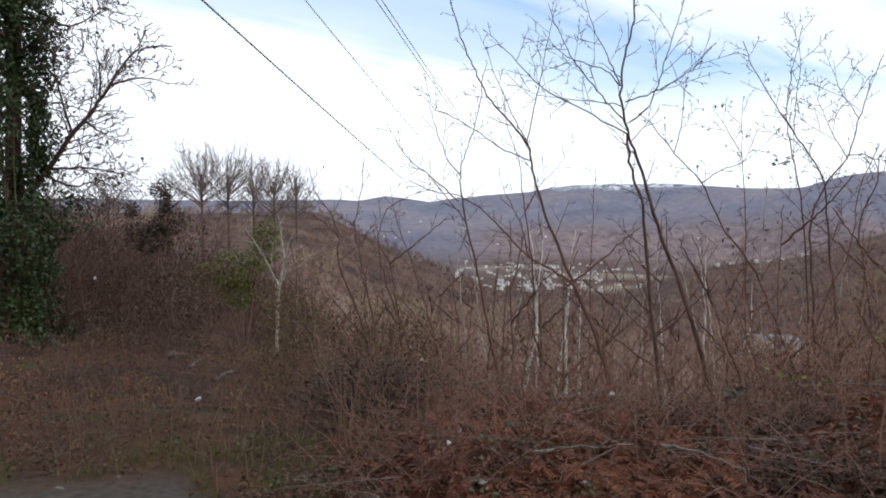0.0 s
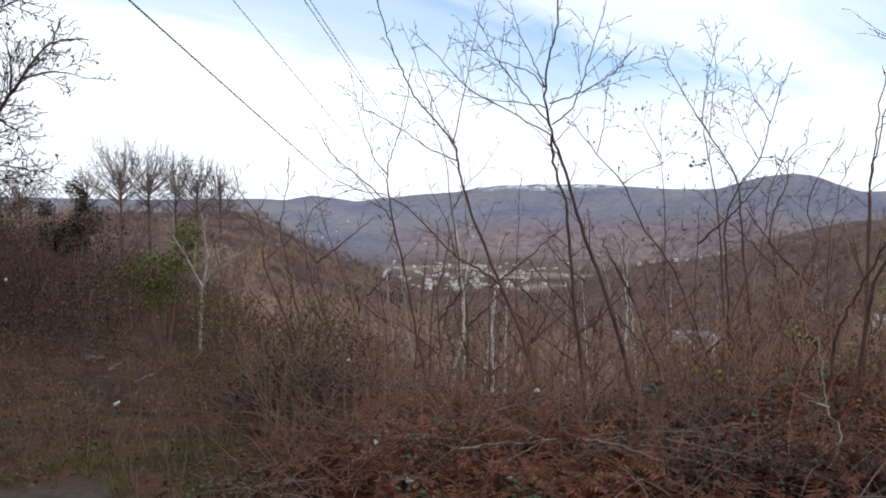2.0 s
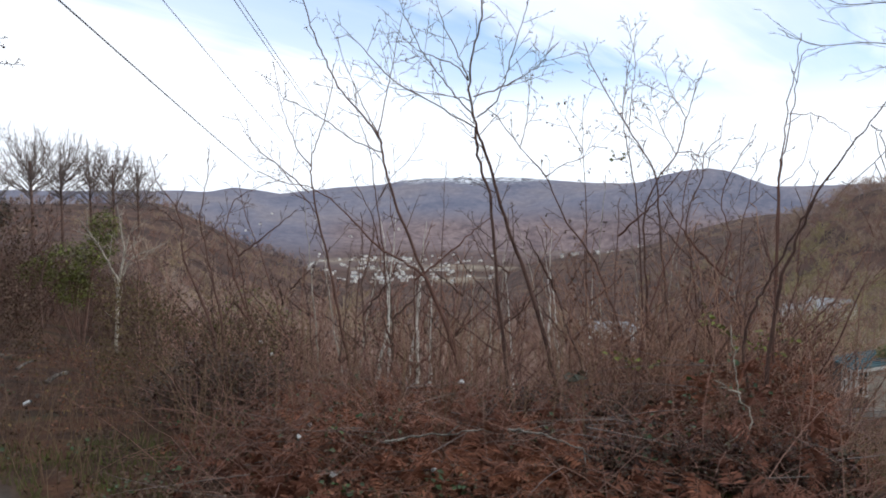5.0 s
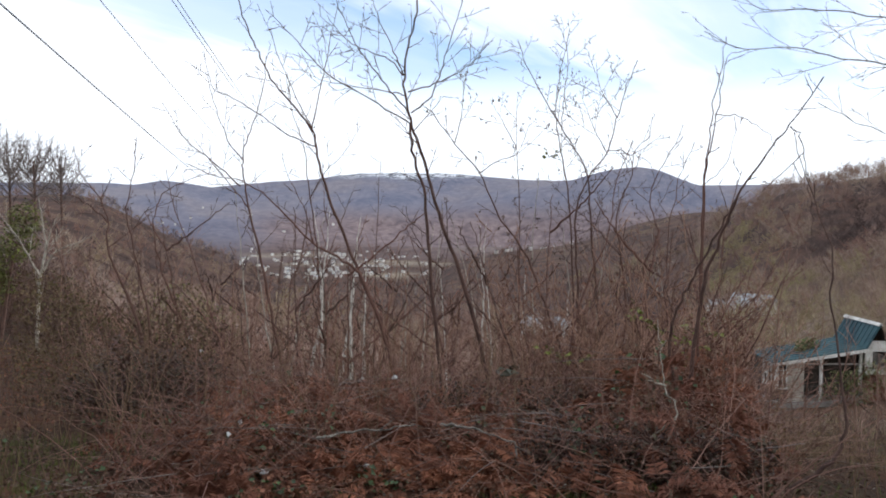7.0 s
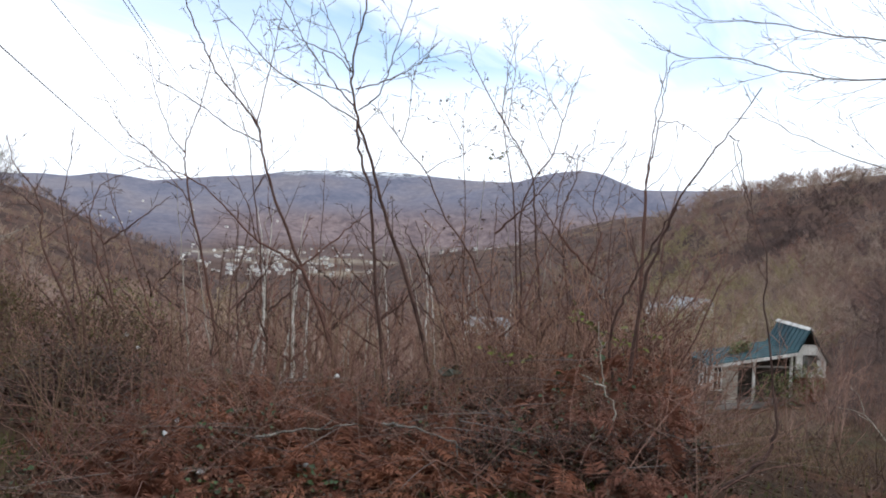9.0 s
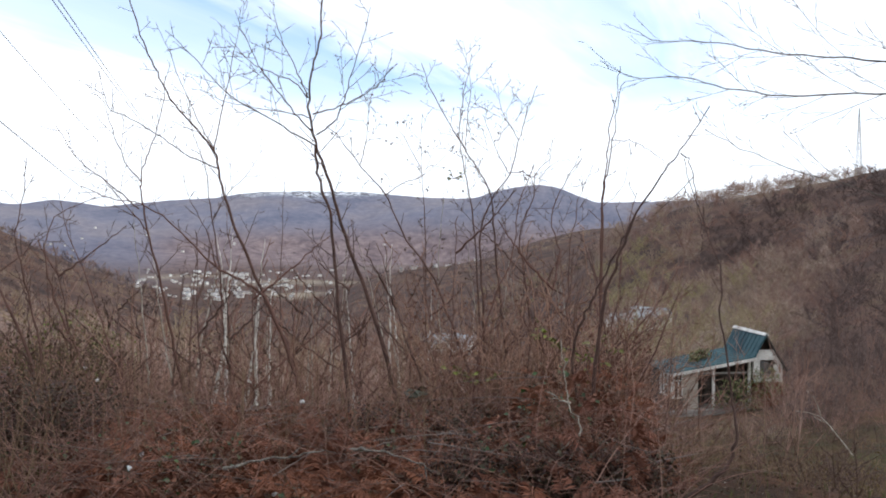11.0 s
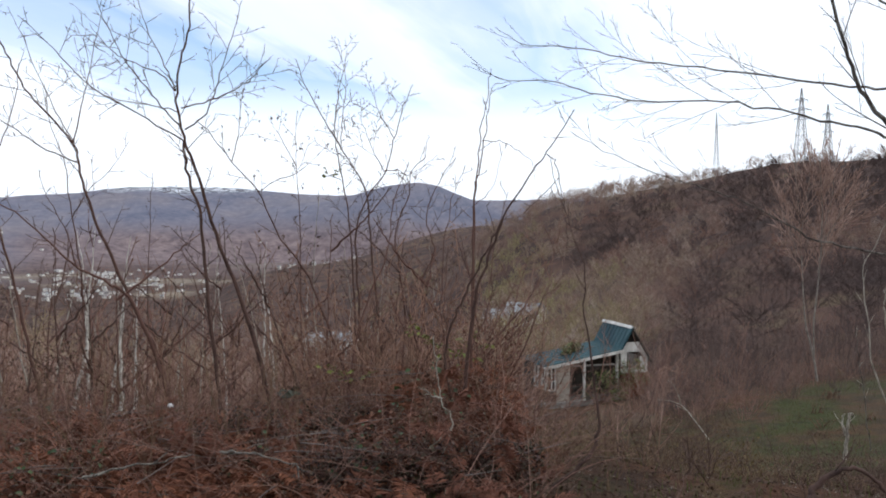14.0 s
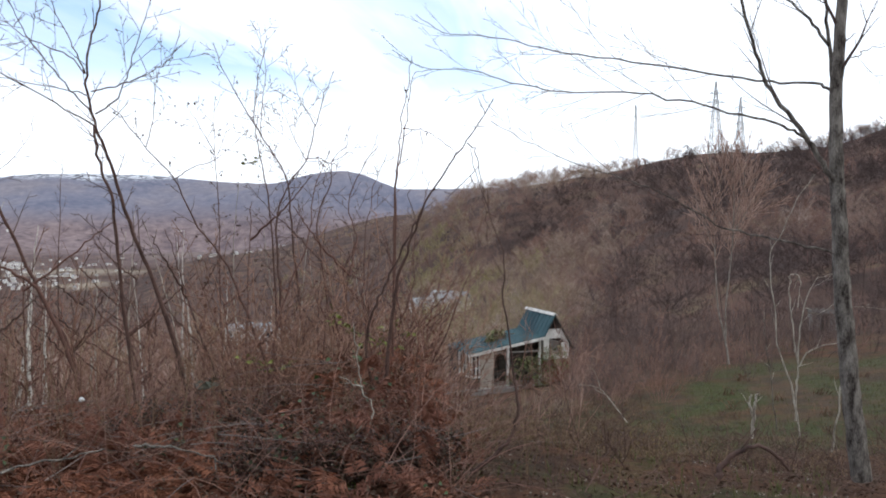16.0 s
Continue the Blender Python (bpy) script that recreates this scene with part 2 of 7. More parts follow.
ring(3000, (-180, 90), (-60, 60), (-20, 30), (-8, 60), (-4, 66), (2, 20), (10, 75), (16, 40), (21, 90), (23.5, 128), (25, 149), (26.2, 165), (27.3, 176), (28.5, 178), (29.9, 167), (31, 143), (32.4, 112), (34.7, 106), (40, 90), (66, 90), (180, 90))
ring(3500, (-180, 130), (-60, 130), (-20, 120), (-9, 122), (-7.2, 122), (-5.8, 117), (-4.2, 138), (-2.6, 126), (-1, 111), (1.4, 130), (3.7, 146), (6, 153), (9, 182), (11.5, 188), (15.5, 183), (20, 162), (23.5, 158), (27, 165), (32.6, 130), (37, 136), (66, 170), (180, 130))
ring(4700, (-180, 40), (-60, 40), (0, 20), (30, 60), (66, 90), (180, 40))
RING_D = np.array(sorted(RINGS))
B_GRID = np.linspace(-180, 180, 1441)
RING_Z = np.array([np.interp(B_GRID, RINGS[d][:, 0], RINGS[d][:, 1]) for d in RING_D])
_k = np.exp(-0.5 * (np.arange(-8, 9) / 3.2) ** 2)
_k /= _k.sum()
for _i, _d in enumerate(RING_D):
    if _d < 2900:
        RING_Z[_i] = np.convolve(np.pad(RING_Z[_i], 8, mode="wrap"), _k, "valid")


def land(x, y):
    """Height of the ground; works on arrays."""
    x, y = np.asarray(x, float), np.asarray(y, float)
    d, b = np.hypot(x, y), np.degrees(np.arctan2(x, y))
    i = np.clip(np.searchsorted(RING_D, d) - 1, 0, len(RING_D) - 2)
    f = np.clip((d - RING_D[i]) / (RING_D[i + 1] - RING_D[i]), 0, 1)
    c = np.clip((b + 180) * 4, 0, 1440 - 1e-6)
    j = c.astype(int)
    g = c - j
    za = RING_Z[i, j] * (1 - g) + RING_Z[i, j + 1] * g
    zb = RING_Z[i + 1, j] * (1 - g) + RING_Z[i + 1, j + 1] * g
    s = f * f * (3 - 2 * f) * 0.4 + f * 0.6
    return za * (1 - s) + zb * s


def ripple(x, y):
    """Small relief that grows with distance."""
    d = math.hypot(x, y)
    if d < 40:
        return 0.05 * min(1.0, d / 3) * noise.noise((x * 0.9, y * 0.9, 0)) + 0.02 * noise.noise((x * 3.1, y * 3.1, 5))
    if d < 1200:
        return 0.25 * noise.noise((x * 0.05, y * 0.05, 2)) + 0.002 * d * noise.noise((x * 0.02, y * 0.02, 3))
    if d < 2250:
        return 2.0 * noise.noise((x * 0.01, y * 0.01, 2))
    a = min(1.0, (d - 2250) / 500)
    rid = 1 - abs(noise.noise((x * 0.0017, y * 0.0011, 7))) * 2
    rid2 = 1 - abs(noise.noise((x * 0.006, y * 0.006, 9))) * 2
    return a * ((95 * (rid - 0.62) + 13 * (rid2 - 0.6)) * (1 - 0.93 * fade(d, 2480, 2950)) + 4.0 * noise.noise((x * 0.012, y * 0.012, 4)) * (1 - 0.6 * fade(d, 2900, 3350)) + 3.0 * noise.noise((x * 0.03, y * 0.03, 1)))


def fade(v, a, b):
    t = min(1.0, max(0.0, (v - a) / (b - a)))
    return t * t * (3 - 2 * t)


def in_track(x, y):
    """1 on the bare earth track that runs past on the near side."""
    edge = 5.45 + 0.10 * x + 0.30 * noise.noise((x * 0.9, y * 0.9, 3)) - fade(x + 0.5 * noise.noise((x * 1.1, y * 1.7, 8)), -1.55, -0.95) * 4.2
    return 1 - fade(y, edge - 0.40, edge + 0.20)


def in_meadow(x, y):
    b, d = bearing(x, y), math.hypot(x, y)
    w = 3.0 * noise.noise((x * 0.12, y * 0.12, 4))
    return (0.18 + 0.66 * fade(noise.noise((x * 0.35, y * 0.35, 9)), -0.25, 0.2)) * fade(b + w, 46.5 + 0.28 * (d - 16), 49.5 + 0.28 * (d - 16)) * fade(d + w, 13, 18) * (1 - fade(d + w, 42, 48))


def ground_material():
    m = bpy.data.materials.new("hillside_ground")
    m.use_nodes = True
    nt = m.node_tree
    b = nt.nodes["Principled BSDF"]
    b.inputs["Roughness"].default_value = 0.95
    b.inputs["Specular IOR Level"].default_value = 0.1
    co = nt.nodes.new("ShaderNodeTexCoord")

    def tex(scale, detail=5.0, rough=0.6):
        n = nt.nodes.new("ShaderNodeTexNoise")
        n.inputs["Scale"].default_value, n.inputs["Detail"].default_value, n.inputs["Roughness"].default_value = scale, detail, rough
        nt.links.new(co.outputs["Object"], n.inputs["Vector"])
        return n.outputs[0]

    def ramp(value, *stops):
        r = nt.nodes.new("ShaderNodeValToRGB")
        while len(r.color_ramp.elements) < len(stops):
            r.color_ramp.elements.new(0.5)
        for e, (p, c) in zip(r.color_ramp.elements, stops):
            e.position, e.color = p, (*c, 1)
        nt.links.new(value, r.inputs[0])
        return r.outputs[0]

    def mix(f, a, c):
        n = nt.nodes.new("ShaderNodeMix")
        n.data_type = "RGBA"
        nt.links.new(f, n.inputs["Factor"]), nt.links.new(a, n.inputs["A"]), nt.links.new(c, n.inputs["B"])
        return n.outputs["Result"]

    def attr(name):
        a = nt.nodes.new("ShaderNodeAttribute")
        a.attribute_name = name
        return a.outputs["Fac"]

    litter = ramp(tex(7, 8, 0.75), (0.30, (0.032, 0.019, 0.014)), (0.50, (0.078, 0.044, 0.029)), (0.62, (0.115, 0.07, 0.042)), (0.75, (0.18, 0.12, 0.082)))
    moss = ramp(tex(11, 6, 0.7), (0.35, (0.030, 0.040, 0.014)), (0.65, (0.085, 0.085, 0.030)))
    spot = ramp(tex(0.9, 4, 0.6), (0.54, (0, 0, 0)), (0.66, (0.7, 0.7, 0.7)))
    rust = ramp(tex(9, 8, 0.75), (0.32, (0.040, 0.020, 0.014)), (0.52, (0.105, 0.050, 0.030)), (0.68, (0.17, 0.095, 0.05)))
    patch = ramp(tex(1.1, 5, 0.65), (0.42, (0, 0, 0)), (0.58, (1, 1, 1)))
    dark = ramp(tex(0.55, 5, 0.65), (0.40, (0.55, 0.55, 0.55)), (0.52, (0, 0, 0)))
    soil = ramp(tex(12, 6, 0.7), (0.35, (0.018, 0.012, 0.010)), (0.65, (0.055, 0.036, 0.028)))
    near = mix(dark, mix(spot, mix(patch, litter, rust), moss), soil)
    grass = ramp(tex(2.2, 8, 0.7), (0.30, (0.026, 0.018, 0.014)), (0.42, (0.034, 0.032, 0.014)), (0.50, (0.046, 0.070, 0.018)), (0.58, (0.066, 0.062, 0.030)), (0.75, (0.10, 0.074, 0.052)))
    earth = ramp(tex(14, 8, 0.7), (0.3, (0.050, 0.042, 0.034)), (0.6, (0.098, 0.082, 0.067)), (0.8, (0.17, 0.148, 0.125)))
    wood = ramp(tex(0.05, 9, 0.75), (0.34, (0.032, 0.022, 0.020)), (0.46, (0.072, 0.046, 0.038)), (0.55, (0.120, 0.070, 0.053)), (0.66, (0.140, 0.105, 0.062)))
    # far hills blued and paled: distance haze put into the base colour
    hazy_broad = ramp(tex(0.0022, 6, 0.6), (0.36, (0.098, 0.114, 0.180)), (0.48, (0.180, 0.182, 0.240)), (0.60, (0.255, 0.225, 0.242)))
    hazy_crowns = ramp(tex(0.035, 10, 0.8), (0.34, (0.095, 0.097, 0.125)), (0.50, (0.182, 0.178, 0.210)), (0.64, (0.30, 0.275, 0.29)))
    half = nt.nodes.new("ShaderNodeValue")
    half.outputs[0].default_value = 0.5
    hills = mix(half.outputs[0], hazy_broad, hazy_crowns)
    field = ramp(tex(0.01, 6, 0.6), (0.35, (0.16, 0.125, 0.105)), (0.65, (0.33, 0.27, 0.19)))
    snow = ramp(tex(0.05, 6, 0.7), (0.45, (0.10, 0.10, 0.11)), (0.56, (0.72, 0.74, 0.78)))
    c = mix(attr("meadow"), near, grass)
    c = mix(attr("track"), c, earth)
    c = mix(attr("woods"), c, wood)
    brush = ramp(tex(0.4, 8, 0.75), (0.32, (0.145, 0.098, 0.080)), (0.5, (0.25, 0.168, 0.132)), (0.66, (0.33, 0.25, 0.19)))
    c = mix(attr("scrub"), c, brush)
    c = mix(attr("valley"), c, field)
    # lower slopes mauve-brown, with a weaker share of that haze in the colour
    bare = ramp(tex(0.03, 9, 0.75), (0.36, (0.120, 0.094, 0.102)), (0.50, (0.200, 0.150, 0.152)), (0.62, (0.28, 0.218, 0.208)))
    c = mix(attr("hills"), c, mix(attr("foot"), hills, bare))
    c = mix(attr("snow"), c, snow)
    nt.links.new(c, b.inputs["Base Color"])
    bp = nt.nodes.new("ShaderNodeBump")
    bp.inputs["Strength"].default_value, bp.inputs["Distance"].default_value = 0.7, 0.06
    nt.links.new(tex(16, 8, 0.75), bp.inputs["Height"])
    nt.links.new(bp.outputs[0], b.inputs["Normal"])
    return m


def mesh_from(name, verts, faces, mat, attributes=None, smooth=False):
    """faces: an (n, k) array, or a list of such arrays."""
    me = bpy.data.meshes.new(name)
    blocks = faces if isinstance(faces, list) else [faces]
    blocks = [np.asarray(f) for f in blocks if len(f)]
    me.vertices.add(len(verts))
    me.vertices.foreach_set("co", np.asarray(verts, np.float32).ravel())
    loops = np.concatenate([f.ravel() for f in blocks])
    sizes = np.concatenate([np.full(len(f), f.shape[1]) for f in blocks])
    me.loops.add(len(loops))
    me.loops.foreach_set("vertex_index", loops.astype(np.int32))
    me.polygons.add(len(sizes))
    me.polygons.foreach_set("loop_start", (np.cumsum(sizes) - sizes).astype(np.int32))
    me.polygons.foreach_set("loop_total", sizes.astype(np.int32))
    if smooth:
        me.polygons.foreach_set("use_smooth", np.ones(len(sizes), bool))
    for key, values in (attributes or {}).items():
        a = me.attributes.new(key, "FLOAT", "POINT")
        a.data.foreach_set("value", np.asarray(values, np.float32))
    me.update(calc_edges=True)
    if mat:
        me.materials.append(mat)
    return me


def build_ground():
    bs = np.unique(np.concatenate([np.arange(-180, -44, 6.0), np.arange(-44, 76, 0.5), np.arange(76, 180, 6.0)]))
    ds = np.concatenate([np.geomspace(0.7, 60, 110), np.geomspace(63, 2200, 70), np.geomspace(2260, 4690, 62)])
    verts, marks = [(0, 0, 0)], {k: [1.0 if k == "track" else 0.0] for k in ("track", "meadow", "woods", "scrub", "valley", "hills", "foot", "snow")}
    for d in ds:
        for b in bs:
            x, y = polar(b, d)
            z = float(land(x, y))
            verts.append((x, y, z + ripple(x, y)))
            z += ripple(x, y)
            # how far the haze colour takes over, growing with distance
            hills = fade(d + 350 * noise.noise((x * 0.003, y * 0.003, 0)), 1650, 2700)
            marks["track"].append(in_track(x, y) if d < 12 else 0.12 * fade(b + 3 * noise.noise((x * 0.2, y * 0.2, 1)), 56, 59) * fade(d, 15, 20) * (1 - fade(d, 42, 48)))
            marks["meadow"].append(max(in_meadow(x, y), (0.35 + 0.4 * noise.noise((x * 0.5, y * 0.5, 14))) * fade(b, 37, 41) * (1 - fade(b, 50, 55)) * fade(d, 7, 11) * (1 - fade(d, 27, 33))))
            marks["woods"].append(fade(d, 45, 90))
            marks["scrub"].append(fade(d + 4 * noise.noise((x * 0.1, y * 0.1, 5)), 12, 24) * (1 - fade(b, 33, 39)) * fade(b, -10, -6) * (1 - fade(d, 110, 240)))
            marks["valley"].append(fade(d, 1150, 1350) * (1 - hills) * (1 - fade(b, 26, 34)) * fade(noise.noise((x * 0.005, y * 0.005, 4)), 0.12, 0.3))
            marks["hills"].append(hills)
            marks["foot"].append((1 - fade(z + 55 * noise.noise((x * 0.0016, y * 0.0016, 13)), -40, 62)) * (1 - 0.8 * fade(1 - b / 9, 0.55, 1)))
            marks["snow"].append(fade(z + 22 * noise.noise((x * 0.006, y * 0.006, 8)), 146, 170) * fade(b, 1, 6) * (1 - fade(b, 22, 26)))
    n, w = len(bs), len(ds)
    i, j = np.meshgrid(np.arange(w - 1), np.arange(n), indexing="ij")
    a, c = 1 + i * n + j, 1 + i * n + (j + 1) % n
    quads = np.stack([a, a + n, c + n, c], -1).reshape(-1, 4)
    k = np.arange(n)
    tris = np.stack([np.zeros(n, int), 1 + k, 1 + (k + 1) % n], -1)
    me = mesh_from("ground", np.array(verts), [quads[:, ::-1], tris[:, ::-1]], ground_material(), marks, smooth=True)
    ob = new("ground", me)
    return tagged(ob, "brown winter hillside falling to a valley and wooded mountains", "ground", kind="structure")


build_ground()


# ---------------------------------------------------------------- growing things
def smooth_path(points, count):
    """A Catmull-Rom line through the control points."""
    p = np.asarray(points, float)
    if len(p) == 2:
        return p[0] + (p[1] - p[0]) * np.linspace(0, 1, count)[:, None]
    q = np.vstack([2 * p[0] - p[1], p, 2 * p[-1] - p[-2]])
    t = np.linspace(0, len(p) - 1 - 1e-9, count)
    i = t.astype(int)
    f = (t - i)[:, None]
    a, b, c, d = q[i], q[i + 1], q[i + 2], q[i + 3]
    return 0.5 * (2 * b + (c - a) * f + (2 * a - 5 * b + 4 * c - d) * f**2 + (3 * b - a - 3 * c + d) * f**3)


class Sticks:
    """Collects tapered tubes and builds them in one go."""

    def __init__(self):
        self.lines, self.extra_v, self.extra_f, self.extra_t, self.count = {}, [], [], [], 0

    def add(self, points, r0, r1, tint=0.0, sides=3):
        points = np.asarray(points, float)
        radii = np.linspace(r0, r1, len(points)) if np.isscalar(r0) else np.asarray(r0)
        self.lines.setdefault((len(points), sides), []).append((points, radii, tint))

    def arrays(self):
        """Vertices, quads, triangles and tint. Three-sided tubes run out to a point."""
        vs, qs, ns, ts, base = [], [], [np.empty((0, 3), int)], [], 0
        for (k, sides), items in self.lines.items():
            p = np.array([i[0] for i in items])
            r = np.array([i[1] for i in items])
            tint = np.array([i[2] for i in items])
            n, tip = len(items), sides == 3
            tan = np.gradient(p, axis=1)
            tan /= np.linalg.norm(tan, axis=2, keepdims=True) + 1e-9
            mean = tan.mean(1)
            ref = np.where(np.abs(mean[:, 2:3]) > 0.8, [[1.0, 0.2, 0]], [[0.1, 0.05, 1.0]])[:, None]
            e1 = np.cross(tan, ref)
            e1 /= np.linalg.norm(e1, axis=2, keepdims=True) + 1e-9
            e2 = np.cross(tan, e1)
            a = np.arange(sides) * 2 * np.pi / sides
            v = p[:, :, None] + r[:, :, None, None] * (np.cos(a)[:, None] * e1[:, :, None] + np.sin(a)[:, None] * e2[:, :, None])
            rings = k - 1 if tip else k
            v = v[:, :rings].reshape(n, rings * sides, 3)
            per = rings * sides + (1 if tip else 0)
            if tip:
                v = np.concatenate([v, p[:, -1:]], 1)
            idx = (np.arange(n)[:, None] * per + np.arange(rings * sides)[None]).reshape(n, rings, sides) + base
            nxt = np.roll(idx, -1, 2)
            if rings > 1:
                qs.append(np.stack([idx[:, :-1], nxt[:, :-1], nxt[:, 1:], idx[:, 1:]], -1).reshape(-1, 4))
            if tip:
                apex = np.repeat((np.arange(n) * per + per - 1 + base)[:, None], sides, 1)
                ns.append(np.stack([idx[:, -1], nxt[:, -1], apex], -1).reshape(-1, 3))
            vs.append(v.reshape(-1, 3)), ts.append(np.repeat(tint, per))
            base += n * per
        for v, f, t in zip(self.extra_v, self.extra_f, self.extra_t):
            vs.append(v), ns.append(f + base), ts.append(t)
            base += len(v)
        quads = np.concatenate(qs) if qs else np.empty((0, 4), int)
        return np.concatenate(vs), quads, np.concatenate(ns), np.concatenate(ts)

    def mesh(self, name, mat):
        v, q, n, t = self.arrays()
        return mesh_from(name, v, [q, n], mat, {"tint": t}, smooth=True)


def leaves(sticks, places, size, rng, tint=(0.0, 1.0), hang=0.0, fold=0.35):
    """Small folded leaves (two quads each) scattered at the places."""
    places = np.asarray(places, float)
    n = len(places)
    if not n:
        return
    yaw, roll = rng.uniform(0, 2 * np.pi, n), rng.uniform(-1, 1, n)
    pitch = rng.uniform(-0.9, 0.5, n) - hang
    u = np.stack([np.cos(yaw) * np.cos(pitch), np.sin(yaw) * np.cos(pitch), np.sin(pitch)], 1)
    side = np.stack([-np.sin(yaw), np.cos(yaw), 0 * yaw], 1)
    up = np.cross(u, side)
    w = side * np.cos(roll)[:, None] + up * np.sin(roll)[:, None]
    nrm = np.cross(u, w)
    s = (size * rng.uniform(0.6, 1.3, n))[:, None]
    v = np.stack([places, places + s * (0.5 * u + 0.38 * w + fold * 0.4 * nrm), places + s * (1.0 * u - 0.1 * nrm), places + s * (0.5 * u - 0.38 * w + fold * 0.4 * nrm)], 1)
    idx = np.arange(n * 4).reshape(n, 4)
    f = np.concatenate([idx[:, [0, 1, 2]], idx[:, [0, 2, 3]]])
    sticks.extra_v.append(v.reshape(-1, 3)), sticks.extra_f.append(f), sticks.extra_t.append(np.repeat(rng.uniform(*tint, n), 4))


def unit(v):
    return v / (np.linalg.norm(v) + 1e-9)


def shoot(rng, start, way, length, wander=0.12, lift=0.10, count=5):
    """A wavering line that bends towards the sky."""
    pts, p, d = [start], np.array(start, float), unit(np.asarray(way, float))
    step = length / (count - 1)
    for _ in range(count - 1):
        d = unit(d + rng.normal(0, wander, 3) + (0, 0, lift))
        p = p + d * step
        pts.append(p)
    return np.array(pts)


def twigs_on(sticks, rng, line, radius, spacing, length, depth, tint=0.0, first=0.15, thin=0.0016, lift=0.10, angle=0.75, tips=None, wander=0.10):
    """Alternate side shoots along a line, shorter towards its tip, with shoots of their own."""
    seg = np.linalg.norm(np.diff(line, axis=0), axis=1)
    at = np.concatenate([[0], np.cumsum(seg)])
    total = at[-1]
    s = first * total + rng.uniform(0, spacing)
    turn = rng.uniform(0, 6.28)
    while s < total * 0.98:
        i = min(np.searchsorted(at, s) - 1, len(seg) - 1)
        f = (s - at[i]) / (seg[i] + 1e-9)
        p = line[i] + f * (line[i + 1] - line[i])
        d = unit(line[i + 1] - line[i])
        turn += 2.4 + rng.uniform(-0.5, 0.5)
        e = unit(np.cross(d, (0.3, 0.2, 1.0)))
        e2 = np.cross(d, e)
        out = math.cos(turn) * e + math.sin(turn) * e2
        a = angle * rng.uniform(0.7, 1.25)
        ln = length * (1.05 - 0.65 * s / total) * rng.uniform(0.45, 1.15)
        r = max(thin * 1.2, radius * 0.5 * (1.0 - 0.6 * s / total))
        k = 5 if depth > 0 else 4
        sub = shoot(rng, p, math.cos(a) * d + math.sin(a) * out, ln, wander, lift, k)
        sticks.add(sub, r, thin, tint)
        if tips is not None:
            tips.append(sub[-1])
            tips.append(sub[-2])
        if depth > 0:
            twigs_on(sticks, rng, sub, r, spacing * 0.62, ln * 0.48, depth - 1, tint, 0.2, thin, lift, angle, tips, wander)
        s += spacing * rng.uniform(0.6, 1.4)


def part(name, mesh, parent, label=""):
    ob = new(name, mesh)
    ob.parent = parent
    return tagged(ob, label) if label else ob


def thing(name, place, label, category, group="", kind=""):
    ob = new(name)
    ob.location = place
    return tagged(ob, label, category, group, kind)


def grown_tree(name, stems, limbs, label, mat, seed, category="tree", group="", twig_mat=None, spacing=0.16, length=0.55, depth=1, thin=0.0018, leaf=None, sides=7, first=0.35, limb_first=0.2, tint=0.0, angle=0.62, taper=1.7):
    """stems and limbs: (radius at the foot, radius at the tip, control points in the world)."""
    rng = np.random.default_rng(seed)
    foot = np.array(stems[0][2][0], float)
    top = thing(name, foot, label, category, group)
    crown, tips = Sticks(), []
    for which, lines in (("trunk", stems), ("limb", limbs)):
        for r0, r1, pts in lines:
            line = smooth_path(np.array(pts, float) - foot, max(8, 4 * len(pts)))
            line[1:-1] += rng.normal(0, 0.010 if group == "pale roadside stems" else 0.006, line[1:-1].shape)
            if group == "roadside saplings":
                r0, r1 = (r0 * 1.2, r1 * 1.3) if which == "trunk" else (r0 * 1.4, r1 * 1.4)
            if group == "pale roadside stems":
                r0, r1 = r0 * 0.78, r1 * 0.7
            s = Sticks()
            t = np.linspace(0, 1, len(line))
            s.add(line, r1 + (r0 - r1) * (1 - t) ** (taper if which == "trunk" else 1.2), None, tint, sides if which == "trunk" else 5)
            part(which, s.mesh(which, mat), top)
            twigs_on(crown, rng, line, (r0 + r1) / 2, spacing, length, depth, tint, first if which == "trunk" else limb_first, thin, 0.05, angle, tips, 0.06)
    if crown.lines:
        tagged(part("crown", crown.mesh("crown", twig_mat or mat), top), kind="stuff")
    if leaf:
        count, size, lmat = leaf
        tips = np.array(tips)
        lv = Sticks()
        leaves(lv, tips[rng.integers(0, len(tips), count)], size, rng, hang=0.6)
        tagged(part("leaves", lv.mesh("leaves", lmat), top), kind="stuff")
    return top


# ---------------------------------------------------------------- buildings, poles and cables
def bm_mesh(name, bm, mat):
    me = bpy.data.meshes.new(name)
    bm.to_mesh(me)
    bm.free()
    me.materials.append(mat)
    return me


def box(bm, x0, x1, y0, y1, z0, z1, bevel=0.0):
    made = bmesh.ops.create_cube(bm, size=1.0, matrix=Matrix.Translation(((x0 + x1) / 2, (y0 + y1) / 2, (z0 + z1) / 2)) @ Matrix.Diagonal((x1 - x0, y1 - y0, z1 - z0, 1)))
    if bevel:
        edges = {e for v in made["verts"] for e in v.link_edges}
        bmesh.ops.bevel(bm, geom=list(edges), offset=bevel, segments=1, affect="EDGES")


def block(name, parent, mat, *dims, bevel=0.0, label=""):
    bm = bmesh.new()
    box(bm, *dims, bevel=bevel)
    return part(name, bm_mesh(name, bm, mat), parent, label)


